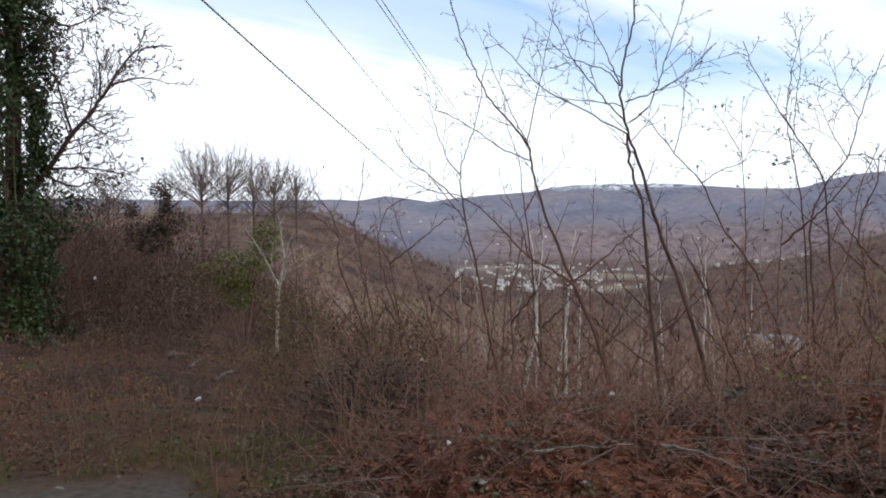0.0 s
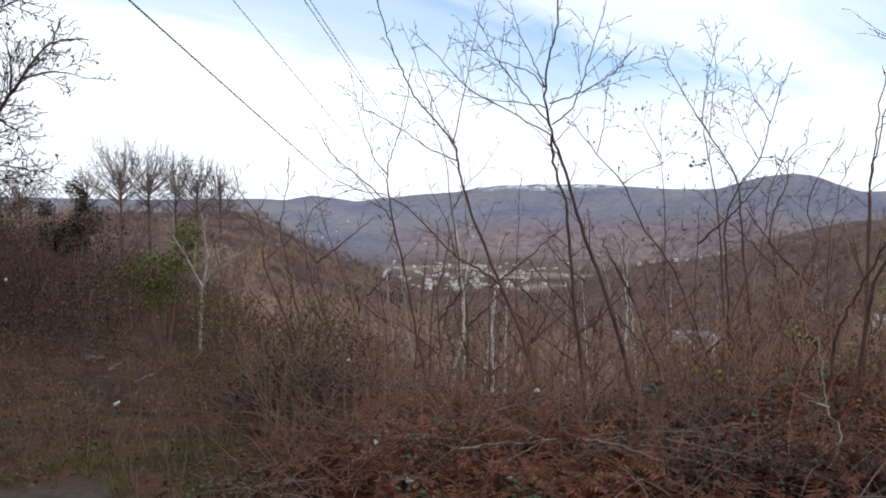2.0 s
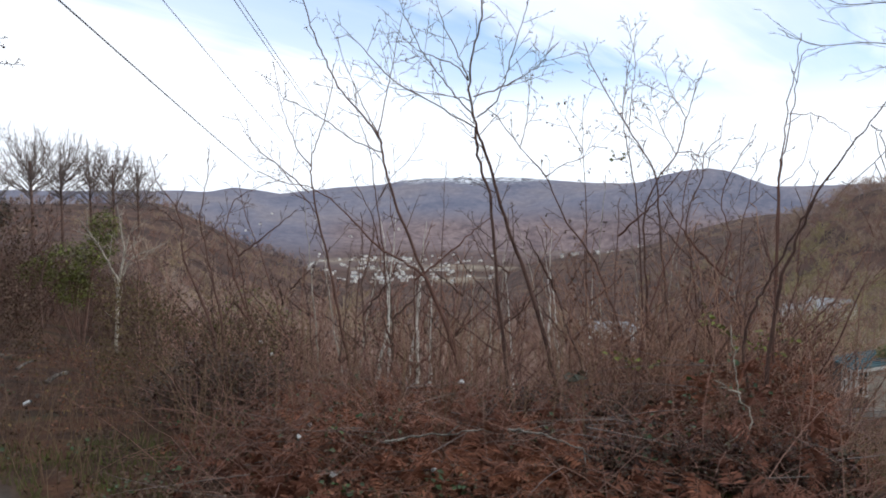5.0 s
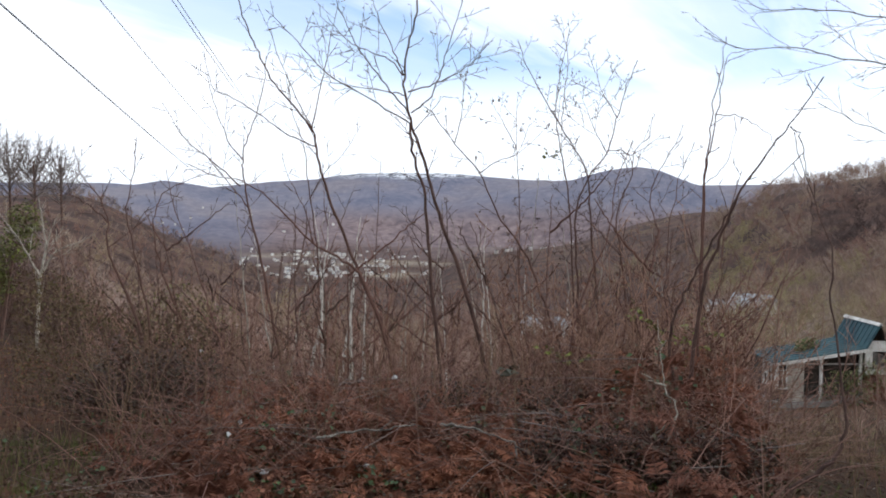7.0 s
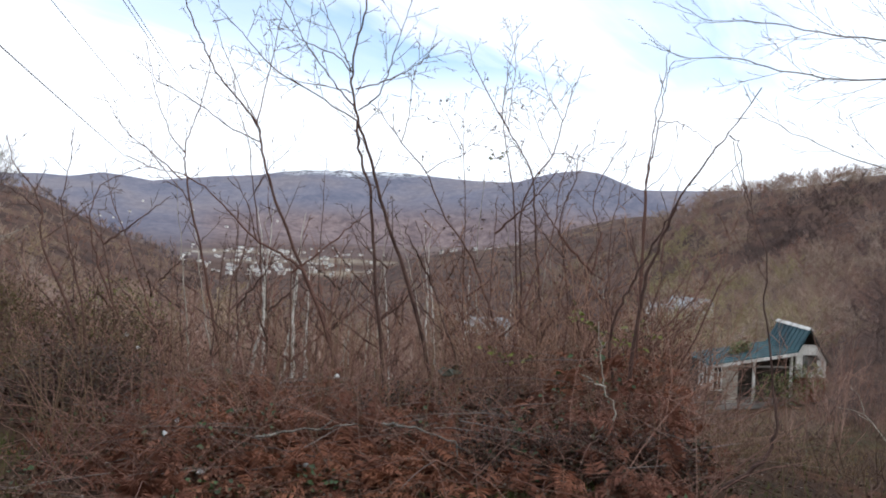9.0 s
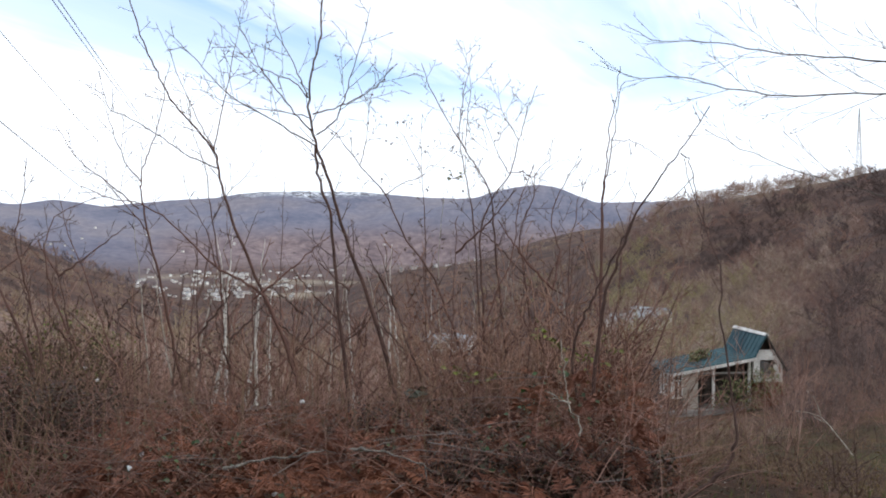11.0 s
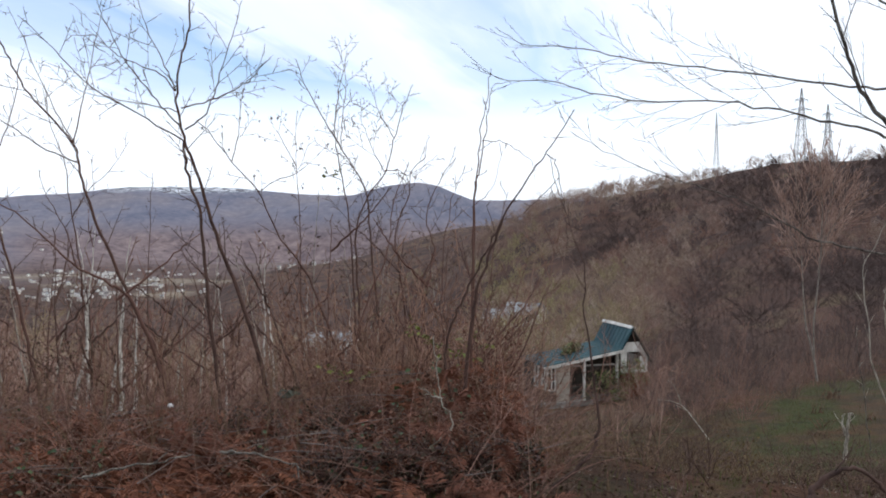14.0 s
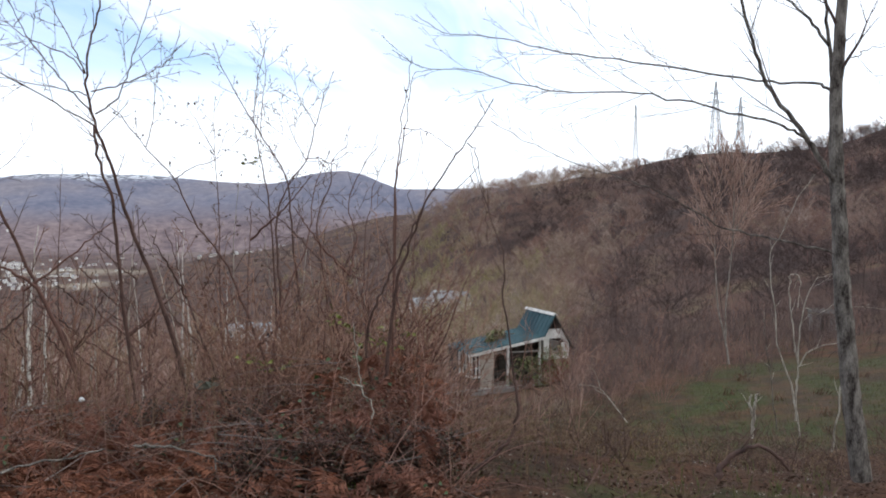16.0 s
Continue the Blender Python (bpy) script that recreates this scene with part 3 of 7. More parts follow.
def slab(bm, corners, thick):
    """A sheet of the given thickness below four (or more) corners."""
    top = [Vector(c) for c in corners]
    nrm = (top[1] - top[0]).cross(top[2] - top[0]).normalized()
    if nrm.z < 0:
        nrm = -nrm
    vt = [bm.verts.new(c) for c in top]
    vb = [bm.verts.new(c - nrm * thick) for c in top]
    n = len(top)
    bm.faces.new(vt), bm.faces.new(vb[::-1])
    for i in range(n):
        bm.faces.new((vt[i], vb[i], vb[(i + 1) % n], vt[(i + 1) % n]))
    bmesh.ops.recalc_face_normals(bm, faces=bm.faces[:])


TEAL = material("teal_sheet_roof", (0.013, 0.042, 0.052), (0.048, 0.112, 0.122), 0.9, 14, rough=0.6, bump=0.15, specular=0.3)
OLD_WHITE = material("weathered_whitewash", (0.44, 0.41, 0.36), (0.80, 0.78, 0.72), 1.8, 16, bump=0.2)
CONCRETE = material("stained_concrete", (0.17, 0.15, 0.13), (0.33, 0.30, 0.27), 1.5, 14, bump=0.4)
BEIGE = material("beige_plaster", (0.26, 0.22, 0.18), (0.46, 0.41, 0.34), 1.5, 14, bump=0.3)
RED_BOARD = material("red_brown_boards", (0.10, 0.040, 0.026), (0.26, 0.105, 0.060), 2, 18, bump=0.3)
# grey timber; its dark colour also paints the shade inside the porch
WOOD_AND_SHADE = material("dark_timber_and_shade", (0.045, 0.038, 0.032), (0.11, 0.095, 0.08), 2, 18, bump=0.3)
HOUSE_WALL = material("pale_render", (0.72, 0.70, 0.65), (0.90, 0.88, 0.83), 0.4, 3, bump=0.0, tint=(0.66, 0.62, 0.55))
HOUSE_ROOF = material("grey_roof", (0.38, 0.36, 0.35), (0.68, 0.66, 0.64), 0.4, 3, bump=0.0, tint=(0.12, 0.095, 0.085))
BLUE_ROOF = material("pale_metal_roof", (0.21, 0.22, 0.225), (0.44, 0.46, 0.46), 0.6, 5, rough=0.5, bump=0.1)
PANE = bpy.data.materials.new("window_glass")
PANE.use_nodes = True
PANE.node_tree.nodes["Principled BSDF"].inputs["Base Color"].default_value = (0.02, 0.025, 0.03, 1)
PANE.node_tree.nodes["Principled BSDF"].inputs["Roughness"].default_value = 0.08


def cottage():
    """Run-down cottage: steep little gable with a long lean-to roof. Local x along the front, y to the back."""
    base = (26.75, 34.93, -7.85)
    top = thing("cottage", base, "run-down small cottage with teal metal roof and open porch", "house")
    top.rotation_euler = (0, 0, math.atan2(-0.276, 0.965))
    deep = 3.3
    block("foundation", top, CONCRETE, -0.15, 6.4, -0.1, deep + 0.1, -1.6, 0.16, bevel=0.03)
    block("back_wall", top, WOOD_AND_SHADE, 0.0, 6.2, deep - 0.15, deep, 0.16, 2.2)
    # left wall with a lattice window
    block("side_wall", top, WOOD_AND_SHADE, 0.0, 0.12, 1.7, deep - 0.15, 0.16, 2.1)
    block("side_wall", top, WOOD_AND_SHADE, 0.0, 0.12, 0.0, 1.7, 0.16, 0.75)
    frame_ob = block("window_frame", top, OLD_WHITE, -0.02, 0.10, 0.0, 0.09, 0.75, 2.05)
    for y0 in (0.55, 1.1, 1.62):
        block("mullion", frame_ob, OLD_WHITE, -0.01, 0.09, y0, y0 + 0.07, 0.75, 2.05)
    for z0 in (0.78, 1.35, 1.95):
        block("glazing_bar", frame_ob, OLD_WHITE, 0.0, 0.08, 0.09, 1.62, z0, z0 + 0.05)
    # front: window strip, wide concrete pier, posts
    fr = block("window_frame", top, OLD_WHITE, 0.12, 0.62, 0.0, 0.09, 0.75, 0.83)
    for x0 in (0.12, 0.36, 0.56):
        block("mullion", fr, OLD_WHITE, x0, x0 + 0.06, 0.005, 0.085, 0.83, 2.1)
    for z0 in (1.25, 1.7):
        block("glazing_bar", fr, OLD_WHITE, 0.12, 0.62, 0.02, 0.07, z0, z0 + 0.04)
    block("window_pane", fr, PANE, 0.14, 0.60, 0.04, 0.05, 0.83, 2.05)
    block("parapet", top, WOOD_AND_SHADE, 0.12, 0.62, 0.0, 0.12, 0.16, 0.75)
    block("pier", top, BEIGE, 0.62, 1.45, -0.02, 0.20, 0.16, 2.22, bevel=0.02, label="stained beige plaster pier")
    for x0, h in ((2.25, 2.42), (4.22, 2.72)):
        block("post", top, OLD_WHITE, x0, x0 + 0.13, 0.0, 0.13, 0.16, h, bevel=0.01, label="white painted porch post")
    block("rail", top, WOOD_AND_SHADE, 1.45, 4.22, 0.03, 0.09, 0.85, 0.92)
    block("lintel", top, CONCRETE, 0.0, 4.55, 0.02, 0.10, 2.02, 2.10)
    # inner front wall with a door and a window, coloured dark as painted porch shade
    block("inner_wall", top, WOOD_AND_SHADE, 1.2, 2.3, 1.5, 1.62, 0.16, 2.3)
    block("inner_wall", top, WOOD_AND_SHADE, 3.2, 4.5, 1.5, 1.62, 0.16, 2.6)
    block("door", top, WOOD_AND_SHADE, 2.4, 3.1, 1.52, 1.58, 0.16, 2.1)
    # gable end: boarded below, whitewashed above, with a dark opening
    block("gable_wall", top, RED_BOARD, 4.5, 6.15, 0.0, 0.14, 0.16, 1.55, label="red-brown boarded lower wall")
    for i in range(7):
        x0 = 4.5 + i * 0.236
        block("board", top, RED_BOARD, x0, x0 + 0.215, -0.03, 0.0, 0.16, 1.55)
    gab = block("gable_panel", top, OLD_WHITE, 4.5, 4.86, 0.0, 0.13, 1.55, 2.95, label="flaking whitewashed gable")
    block("panel", gab, OLD_WHITE, 5.60, 6.12, 0.0, 0.13, 1.55, 2.45)
    block("panel", gab, OLD_WHITE, 4.86, 5.60, 0.0, 0.13, 1.55, 1.80)
    bm = bmesh.new()
    front = [(4.5, 2.95), (4.86, 2.72), (5.6, 2.72), (5.85, 2.45), (6.12, 2.45), (5.62, 3.25), (4.68, 3.25)]
    vs = [[bm.verts.new((x, y, z)) for x, z in front] for y in (0.0, 0.13)]
    bm.faces.new(vs[0]), bm.faces.new(vs[1][::-1])
    for i in range(len(front)):
        j = (i + 1) % len(front)
        bm.faces.new((vs[0][i], vs[1][i], vs[1][j], vs[0][j]))
    bmesh.ops.recalc_face_normals(bm, faces=bm.faces[:])
    part("panel", bm_mesh("panel", bm, OLD_WHITE), gab)
    block("window_frame", gab, WOOD_AND_SHADE, 4.86, 4.92, -0.02, 0.12, 1.80, 2.72)
    block("window_frame", gab, WOOD_AND_SHADE, 5.54, 5.60, -0.02, 0.12, 1.80, 2.72)
    block("right_wall", top, OLD_WHITE, 6.05, 6.18, 0.14, deep - 0.15, 0.16, 2.3)
    # roofs
    bm = bmesh.new()
    slab(bm, [(-0.15, -0.18, 2.14), (4.50, -0.18, 2.92), (4.50, deep + 0.2, 2.92), (-0.15, deep + 0.2, 2.14)], 0.05)
    lean = part("porch_roof", bm_mesh("porch_roof", bm, TEAL), top, "long low teal sheet-metal roof")
    for i in range(9):
        y0 = -0.1 + i * 0.42
        bm = bmesh.new()
        slab(bm, [(-0.15, y0, 2.17), (4.50, y0, 2.95), (4.50, y0 + 0.05, 2.95), (-0.15, y0 + 0.05, 2.17)], 0.03)
        part("seam", bm_mesh("seam", bm, TEAL), lean)
    bm = bmesh.new()
    slab(bm, [(-0.15, -0.22, 2.10), (4.50, -0.22, 2.88), (4.50, -0.18, 2.88), (-0.15, -0.18, 2.10)], 0.16)
    part("fascia", bm_mesh("fascia", bm, OLD_WHITE), top, "weathered white fascia board")
    bm = bmesh.new()
    slab(bm, [(4.46, -0.2, 2.90), (5.12, -0.2, 4.12), (5.12, deep + 0.2, 4.12), (4.46, deep + 0.2, 2.90)], 0.05)
    steep = part("main_roof", bm_mesh("main_roof", bm, TEAL), top, "steep teal sheet-metal roof")
    for i in range(9):
        y0 = -0.15 + i * 0.42
        bm = bmesh.new()
        slab(bm, [(4.44, y0, 2.92), (5.10, y0, 4.14), (5.10, y0 + 0.05, 4.14), (4.44, y0 + 0.05, 2.92)], 0.03)
        part("seam", bm_mesh("seam", bm, TEAL), steep)
    bm = bmesh.new()
    slab(bm, [(5.12, -0.2, 4.12), (6.34, -0.2, 2.15), (6.34, deep + 0.2, 2.15), (5.12, deep + 0.2, 4.12)], 0.05)
    part("far_roof", bm_mesh("far_roof", bm, WOOD_AND_SHADE), top)
    bm = bmesh.new()
    slab(bm, [(4.98, -0.24, 4.05), (5.12, -0.24, 4.19), (5.12, deep + 0.24, 4.19), (4.98, deep + 0.24, 4.05)], 0.03)
    slab(bm, [(5.12, -0.24, 4.19), (5.24, -0.24, 4.05), (5.24, deep + 0.24, 4.05), (5.12, deep + 0.24, 4.19)], 0.03)
    part("ridge_cap", bm_mesh("ridge_cap", bm, OLD_WHITE), top, "white metal ridge cap")
    return top


cottage()


def far_house(name, wide, long, tall, rise, roof_mat, label):
    top = thing(name, (0, 0, 0), label, "house", "valley houses")
    bm = bmesh.new()
    box(bm, -wide / 2, wide / 2, -long / 2, long / 2, -4, tall)
    for y in (-long / 2, long / 2):
        a, b, c = bm.verts.new((-wide / 2, y, tall)), bm.verts.new((wide / 2, y, tall)), bm.verts.new((0, y, tall + rise))
        bm.faces.new((a, b, c))
    part("wall", bm_mesh("wall", bm, HOUSE_WALL), top)
    bm = bmesh.new()
    o = 0.4
    slab(bm, [(-wide / 2 - o, -long / 2 - o, tall - 0.2), (0, -long / 2 - o, tall + rise), (0, long / 2 + o, tall + rise), (-wide / 2 - o, long / 2 + o, tall - 0.2)], 0.2)
    slab(bm, [(0, -long / 2 - o, tall + rise), (wide / 2 + o, -long / 2 - o, tall - 0.2), (wide / 2 + o, long / 2 + o, tall - 0.2), (0, long / 2 + o, tall + rise)], 0.2)
    part("roof", bm_mesh("roof", bm, roof_mat), top)
    for sx in (-1, 1):
        for k in range(2):
            y = (k - 0.5) * long * 0.45
            bm = bmesh.new()
            x = sx * wide / 2
            box(bm, x - 0.06, x + 0.06, y - 0.6, y + 0.6, 1.0, 2.4)
            part("window", bm_mesh("window", bm, PANE), top)
    return top


def valley_town():
    rng = np.random.default_rng(7)
    kinds = [far_house("house", 8, 11, 5.2, 2.4, HOUSE_ROOF, "small pale house in the valley town"),
             far_house("house", 9, 15, 5.8, 2.4, HOUSE_ROOF, "long pale house in the valley town"),
             far_house("house", 8, 9, 7.2, 2.4, BLUE_ROOF, "two-storey pale house with metal roof"),
             far_house("warehouse", 13, 32, 5.5, 1.8, HOUSE_ROOF, "long white warehouse in the valley town")]
    spots = []
    while len(spots) < 150:
        b, d = rng.normal(7.4, 4.2), rng.uniform(1230, 2250)
        if 0.6 < b < 15.0:
            spots.append((b, d))
    spots += [(b + 0.25 * rng.normal(), 1000 + 22 * rng.normal()) for b in np.linspace(18.8, 24.2, 10)]
    spots += [(b, 2750 + 90 * rng.normal()) for b in (-4.2, -3.4, -2.9, -2.4, -1.6, 1.5, 3.8, 7.2, 17.5)]
    for i, (b, d) in enumerate(spots):
        x, y = polar(b, d)
        kind = kinds[i] if i < 4 else kinds[int(rng.choice(4, p=(0.42, 0.25, 0.23, 0.10)))]
        k = rng.uniform(0.38, 0.85) * (0.5 if d < 1200 else 1.0)
        m = Matrix.LocRotScale((x, y, float(land(x, y)) + ripple(x, y)), Euler((0, 0, rng.uniform(0, 3.14))), (k, k, k) if i > 3 else None)
        if i < 4:
            kind.matrix_world = m
        else:
            copy_thing(kind, m)


valley_town()


def slope_houses():
    a = far_house("house", 4.6, 6.5, 2.5, 1.5, BLUE_ROOF, "pale metal-roofed house on the slope")
    b = far_house("house", 5, 7, 2.6, 1.9, BLUE_ROOF, "grey-roofed house below the wooded hill")
    for ob, places in ((a, ((21.4, 214, 25), (22.5, 222, 60), (23.4, 210, 20))), (b, ((34.4, 168, 70), (36.0, 162, 30)))):
        for i, (be, d, turn) in enumerate(places):
            x, y = polar(be, d)
            m = pose(x, y, float(land(x, y)) + 0.3, 0, 0, turn)
            if i == 0:
                ob.matrix_world = m
            else:
                copy_thing(ob, m)


slope_houses()


def shed():
    """Small grey shed standing beyond the meadow."""
    x, y = polar(60.8, 70)
    top = thing("shed", (x, y, float(land(x, y))), "small weathered grey shed beyond the meadow", "shed")
    top.rotation_euler, top.scale = (0, 0, radians(-52)), (0.72, 0.72, 0.8)
    for i in range(9):
        block("board", top, CONCRETE, -1.4 + i * 0.31, -1.4 + i * 0.31 + 0.29, -1.0, -0.95, 0.0, 1.75)
    block("back_wall", top, CONCRETE, -1.4, 1.4, 0.95, 1.0, 0.0, 1.75)
    for x0 in (-1.4, 1.35):
        block("side_wall", top, CONCRETE, x0, x0 + 0.05, -0.95, 0.95, 0.0, 1.75)
    bm = bmesh.new()
    slab(bm, [(-1.6, -1.25, 1.72), (1.6, -1.25, 1.72), (1.6, 1.25, 2.0), (-1.6, 1.25, 2.0)], 0.06)
    part("roof", bm_mesh("roof", bm, WOOD_AND_SHADE), top)
    block("door", top, WOOD_AND_SHADE, -0.35, 0.4, -1.03, -1.0, 0.0, 1.6)


shed()


def strut(bm, a, b, r):
    a, b = Vector(a), Vector(b)
    d = b - a
    m = Matrix.Translation((a + b) / 2) @ d.to_track_quat("Z", "Y").to_matrix().to_4x4()
    bmesh.ops.create_cone(bm, segments=4, radius1=r, radius2=r, depth=d.length, cap_ends=True, matrix=m)


def lattice(name, be, d, tall, foot, head, arms, label, levels=8, r=0.12):
    x, y = polar(be, d)
    top = thing(name, (x, y, float(land(x, y)) - 1), label, "pylon", "hilltop pylons")
    top.rotation_euler = (0, 0, radians(-be + 20))
    for sx, sy in ((1, 1), (1, -1), (-1, 1), (-1, -1)):
        bm = bmesh.new()
        strut(bm, (sx * foot, sy * foot, 0), (sx * head, sy * head, tall), r)
        part("leg", bm_mesh("leg", bm, STEEL), top)
    bm = bmesh.new()
    for i in range(levels):
        f0, f1 = i / levels, (i + 1) / levels
        w0, w1 = foot + (head - foot) * f0, foot + (head - foot) * f1
        for ax in (0, 1):
            for s in (1, -1):
                def at(u, w, f):
                    return (u * w, s * w, tall * f) if ax == 0 else (s * w, u * w, tall * f)
                strut(bm, at(-1, w0, f0), at(1, w1, f1), r * 0.6)
                strut(bm, at(1, w0, f0), at(-1, w1, f1), r * 0.6)
                strut(bm, at(-1, w1, f1), at(1, w1, f1), r * 0.6)
    part("bracing", bm_mesh("bracing", bm, STEEL), top)
    for z, half in arms:
        bm = bmesh.new()
        for s in (1, -1):
            strut(bm, (0, 0, z + 0.9), (s * half, 0, z), r)
            strut(bm, (0, 0, z - 0.2), (s * half, 0, z), r)
            strut(bm, (s * half, 0, z), (s * half, 0, z - 1.4), r * 0.8)
        part("crossarm", bm_mesh("crossarm", bm, STEEL), top)
    return top


lattice("radio_mast", 48.85, 362, 28.5, 1.2, 0.08, (), "slim grey lattice mast on the ridge", 12, 0.06)
lattice("power_pylon", 54.05, 372, 31.5, 2.6, 0.14, ((18.5, 3.0), (22.5, 4.0), (26.5, 2.6)), "grey steel lattice power pylon on the ridge")
lattice("power_pylon", 55.6, 400, 28.5, 2.2, 0.14, ((16.5, 2.4), (20.5, 3.2), (24.0, 2.2)), "grey steel lattice power pylon on the ridge")


def cable(a, b, sag, r):
    """A sagging power cable between two far-off supports."""
    t = np.linspace(0, 1, 40)[:, None]
    line = np.array(a) + (np.array(b) - np.array(a)) * t
    line[:, 2] -= 4 * sag * (t * (1 - t))[:, 0]
    s = Sticks()
    s.add(line, r, r, 0, 6)
    ob = new("power_cable", s.mesh("power_cable", CABLE))
    return tagged(ob, "thin dark overhead power cable crossing the sky", "cable", "overhead cables")


cable((-8.1, 3.8, 9.0), (-2.9, 131.2, 6.4), 0.2, 0.03)
cable((-8.0, 11.3, 12.2), (-1.7, 134.7, 14.1), 0.2, 0.022)
cable((-4.7, 13.9, 10.7), (4.2, 119.8, 15.1), 0.2, 0.021)
cable((-4.5, 13.9, 10.7), (4.6, 119.7, 15.1), 0.2, 0.021)

# ---------------------------------------------------------------- trees that stand alone
grown_tree("sapling", [
    (0.020, 0.0055, [(2.41, 7.16, -0.24), (2.32, 7.19, 0.26), (2.14, 7.25, 0.97), (1.99, 7.29, 1.36), (1.84, 7.33, 1.83), (1.74, 7.35, 2.20), (1.65, 7.37, 2.44), (1.59, 7.39, 2.77), (1.62, 7.38, 3.10), (1.68, 7.37, 3.33), (1.71, 7.36, 3.69), (1.72, 7.36, 4.05)]),
    (0.017, 0.0090, [(1.93, 7.20, -0.23), (1.89, 7.23, 0.37), (1.83, 7.26, 0.95), (1.79, 7.29, 1.52), (1.77, 7.31, 1.83), (1.68, 7.35, 2.06), (1.65, 7.37, 2.43)]),
], [
    (0.0055, 0.0017, [(1.64, 7.38, 2.53), (1.46, 7.31, 2.70), (1.27, 7.25, 2.91), (1.11, 7.17, 3.09), (0.99, 7.09, 3.29), (0.89, 7.00, 3.50)]),
    (0.0047, 0.0017, [(1.58, 7.39, 2.87), (1.45, 7.52, 3.05), (1.21, 7.66, 3.16), (1.09, 7.78, 3.27), (0.95, 7.90, 3.49)]),
    (0.0043, 0.0013, [(1.61, 7.38, 2.68), (1.48, 7.59, 2.75), (1.15, 7.82, 2.82), (0.90, 8.03, 2.90), (0.71, 8.23, 3.03)]),
    (0.0055, 0.0017, [(1.65, 7.37, 2.43), (1.28, 7.30, 2.62), (0.83, 7.21, 2.85), (0.58, 7.08, 3.08), (0.33, 6.95, 3.27)]),
    (0.0051, 0.0017, [(1.63, 7.38, 2.72), (1.94, 7.41, 2.83), (2.19, 7.44, 2.98), (2.34, 7.50, 3.11), (2.46, 7.57, 3.35)]),
    (0.0055, 0.0017, [(1.66, 7.37, 2.53), (1.80, 7.26, 2.65), (1.87, 7.16, 2.84), (1.93, 7.06, 3.11), (2.00, 6.96, 3.40), (2.03, 6.86, 3.60)]),
    (0.0043, 0.0017, [(1.59, 7.39, 2.87), (1.50, 7.48, 3.14), (1.41, 7.58, 3.37), (1.34, 7.67, 3.62), (1.33, 7.74, 3.88)]),
], "slender bare sapling with two leaning brown stems", SAPLING, 11, group="roadside saplings", twig_mat=SAPLING_TWIG, depth=2, thin=0.0024, tint=0.1, spacing=0.152, length=0.64, angle=0.9)
grown_tree("sapling", [
    (0.018, 0.0050, [(1.73, 8.48, -0.13), (1.66, 8.53, 0.29), (1.48, 8.59, 0.72), (1.26, 8.66, 1.26), (1.09, 8.71, 1.69), (1.00, 8.75, 1.99), (0.94, 8.79, 2.30), (0.90, 8.83, 2.49), (0.69, 8.88, 2.77), (0.51, 8.92, 2.97), (0.36, 8.96, 3.27), (0.25, 8.99, 3.52), (0.15, 9.02, 3.82), (0.05, 9.06, 4.19)]),
], [
    (0.0055, 0.0017, [(0.92, 9.01, 2.50), (0.98, 9.08, 2.82), (1.06, 9.16, 3.15), (1.13, 9.23, 3.48), (1.22, 9.30, 3.88), (1.33, 9.36, 4.25)]),
    (0.0055, 0.0017, [(0.95, 8.91, 2.32), (0.63, 8.83, 2.44), (0.38, 8.75, 2.61), (0.03, 8.66, 2.80), (-0.12, 8.55, 2.85), (-0.20, 8.45, 3.16)]),
    (0.0043, 0.0017, [(0.91, 8.91, 2.52), (0.76, 9.00, 2.81), (0.64, 9.08, 3.12), (0.47, 9.17, 3.57), (0.35, 9.25, 3.89)]),
], "bare sapling forking into two tall thin shoots", SAPLING, 12, group="roadside saplings", twig_mat=SAPLING_TWIG, depth=2, thin=0.0024, tint=0.3, spacing=0.181, length=0.58, angle=0.9)
grown_tree("sapling", [
    (0.016, 0.0030, [(0.62, 9.04, -0.25), (0.53, 9.06, 0.22), (0.44, 9.09, 0.69), (0.35, 9.11, 1.19), (0.23, 9.13, 1.69), (0.19, 9.15, 2.01), (0.18, 9.17, 2.19), (0.24, 9.19, 2.44), (0.34, 9.21, 2.70), (0.42, 9.23, 3.08), (0.44, 9.25, 3.33)]),
], [
    (0.0051, 0.0017, [(0.18, 9.15, 2.18), (0.03, 9.06, 2.37), (-0.09, 8.96, 2.69), (-0.19, 8.85, 3.06)]),
    (0.0059, 0.0017, [(0.16, 9.15, 1.89), (-0.10, 9.26, 2.13), (-0.34, 9.35, 2.32), (-0.50, 9.44, 2.52), (-0.67, 9.53, 2.81)]),
    (0.0051, 0.0017, [(0.26, 9.15, 1.63), (0.02, 9.29, 1.95), (-0.19, 9.42, 2.21), (-0.35, 9.55, 2.44)]),
], "bare brown sapling with upswept side shoots", SAPLING, 13, group="roadside saplings", twig_mat=SAPLING_TWIG, depth=2, thin=0.0024, tint=0.5, spacing=0.162, length=0.64, angle=0.9)
grown_tree("sapling", [
    (0.017, 0.0030, [(1.62, 7.69, -0.08), (1.49, 7.76, 0.41), (1.27, 7.84, 0.99), (1.10, 7.91, 1.14), (0.83, 7.99, 1.30), (0.64, 8.05, 1.50), (0.40, 8.11, 1.75), (0.14, 8.17, 1.92), (-0.09, 8.21, 1.95), (-0.36, 8.25, 2.07)]),
], [
    (0.0043, 0.0013, [(0.82, 7.91, 1.31), (0.73, 7.82, 1.62), (0.59, 7.73, 1.89), (0.51, 7.64, 2.10)]),
], "bare sapling leaning far over its neighbours", SAPLING, 14, group="roadside saplings", twig_mat=SAPLING_TWIG, depth=2, thin=0.0024, tint=0.6, spacing=0.190, length=0.52, angle=0.9)
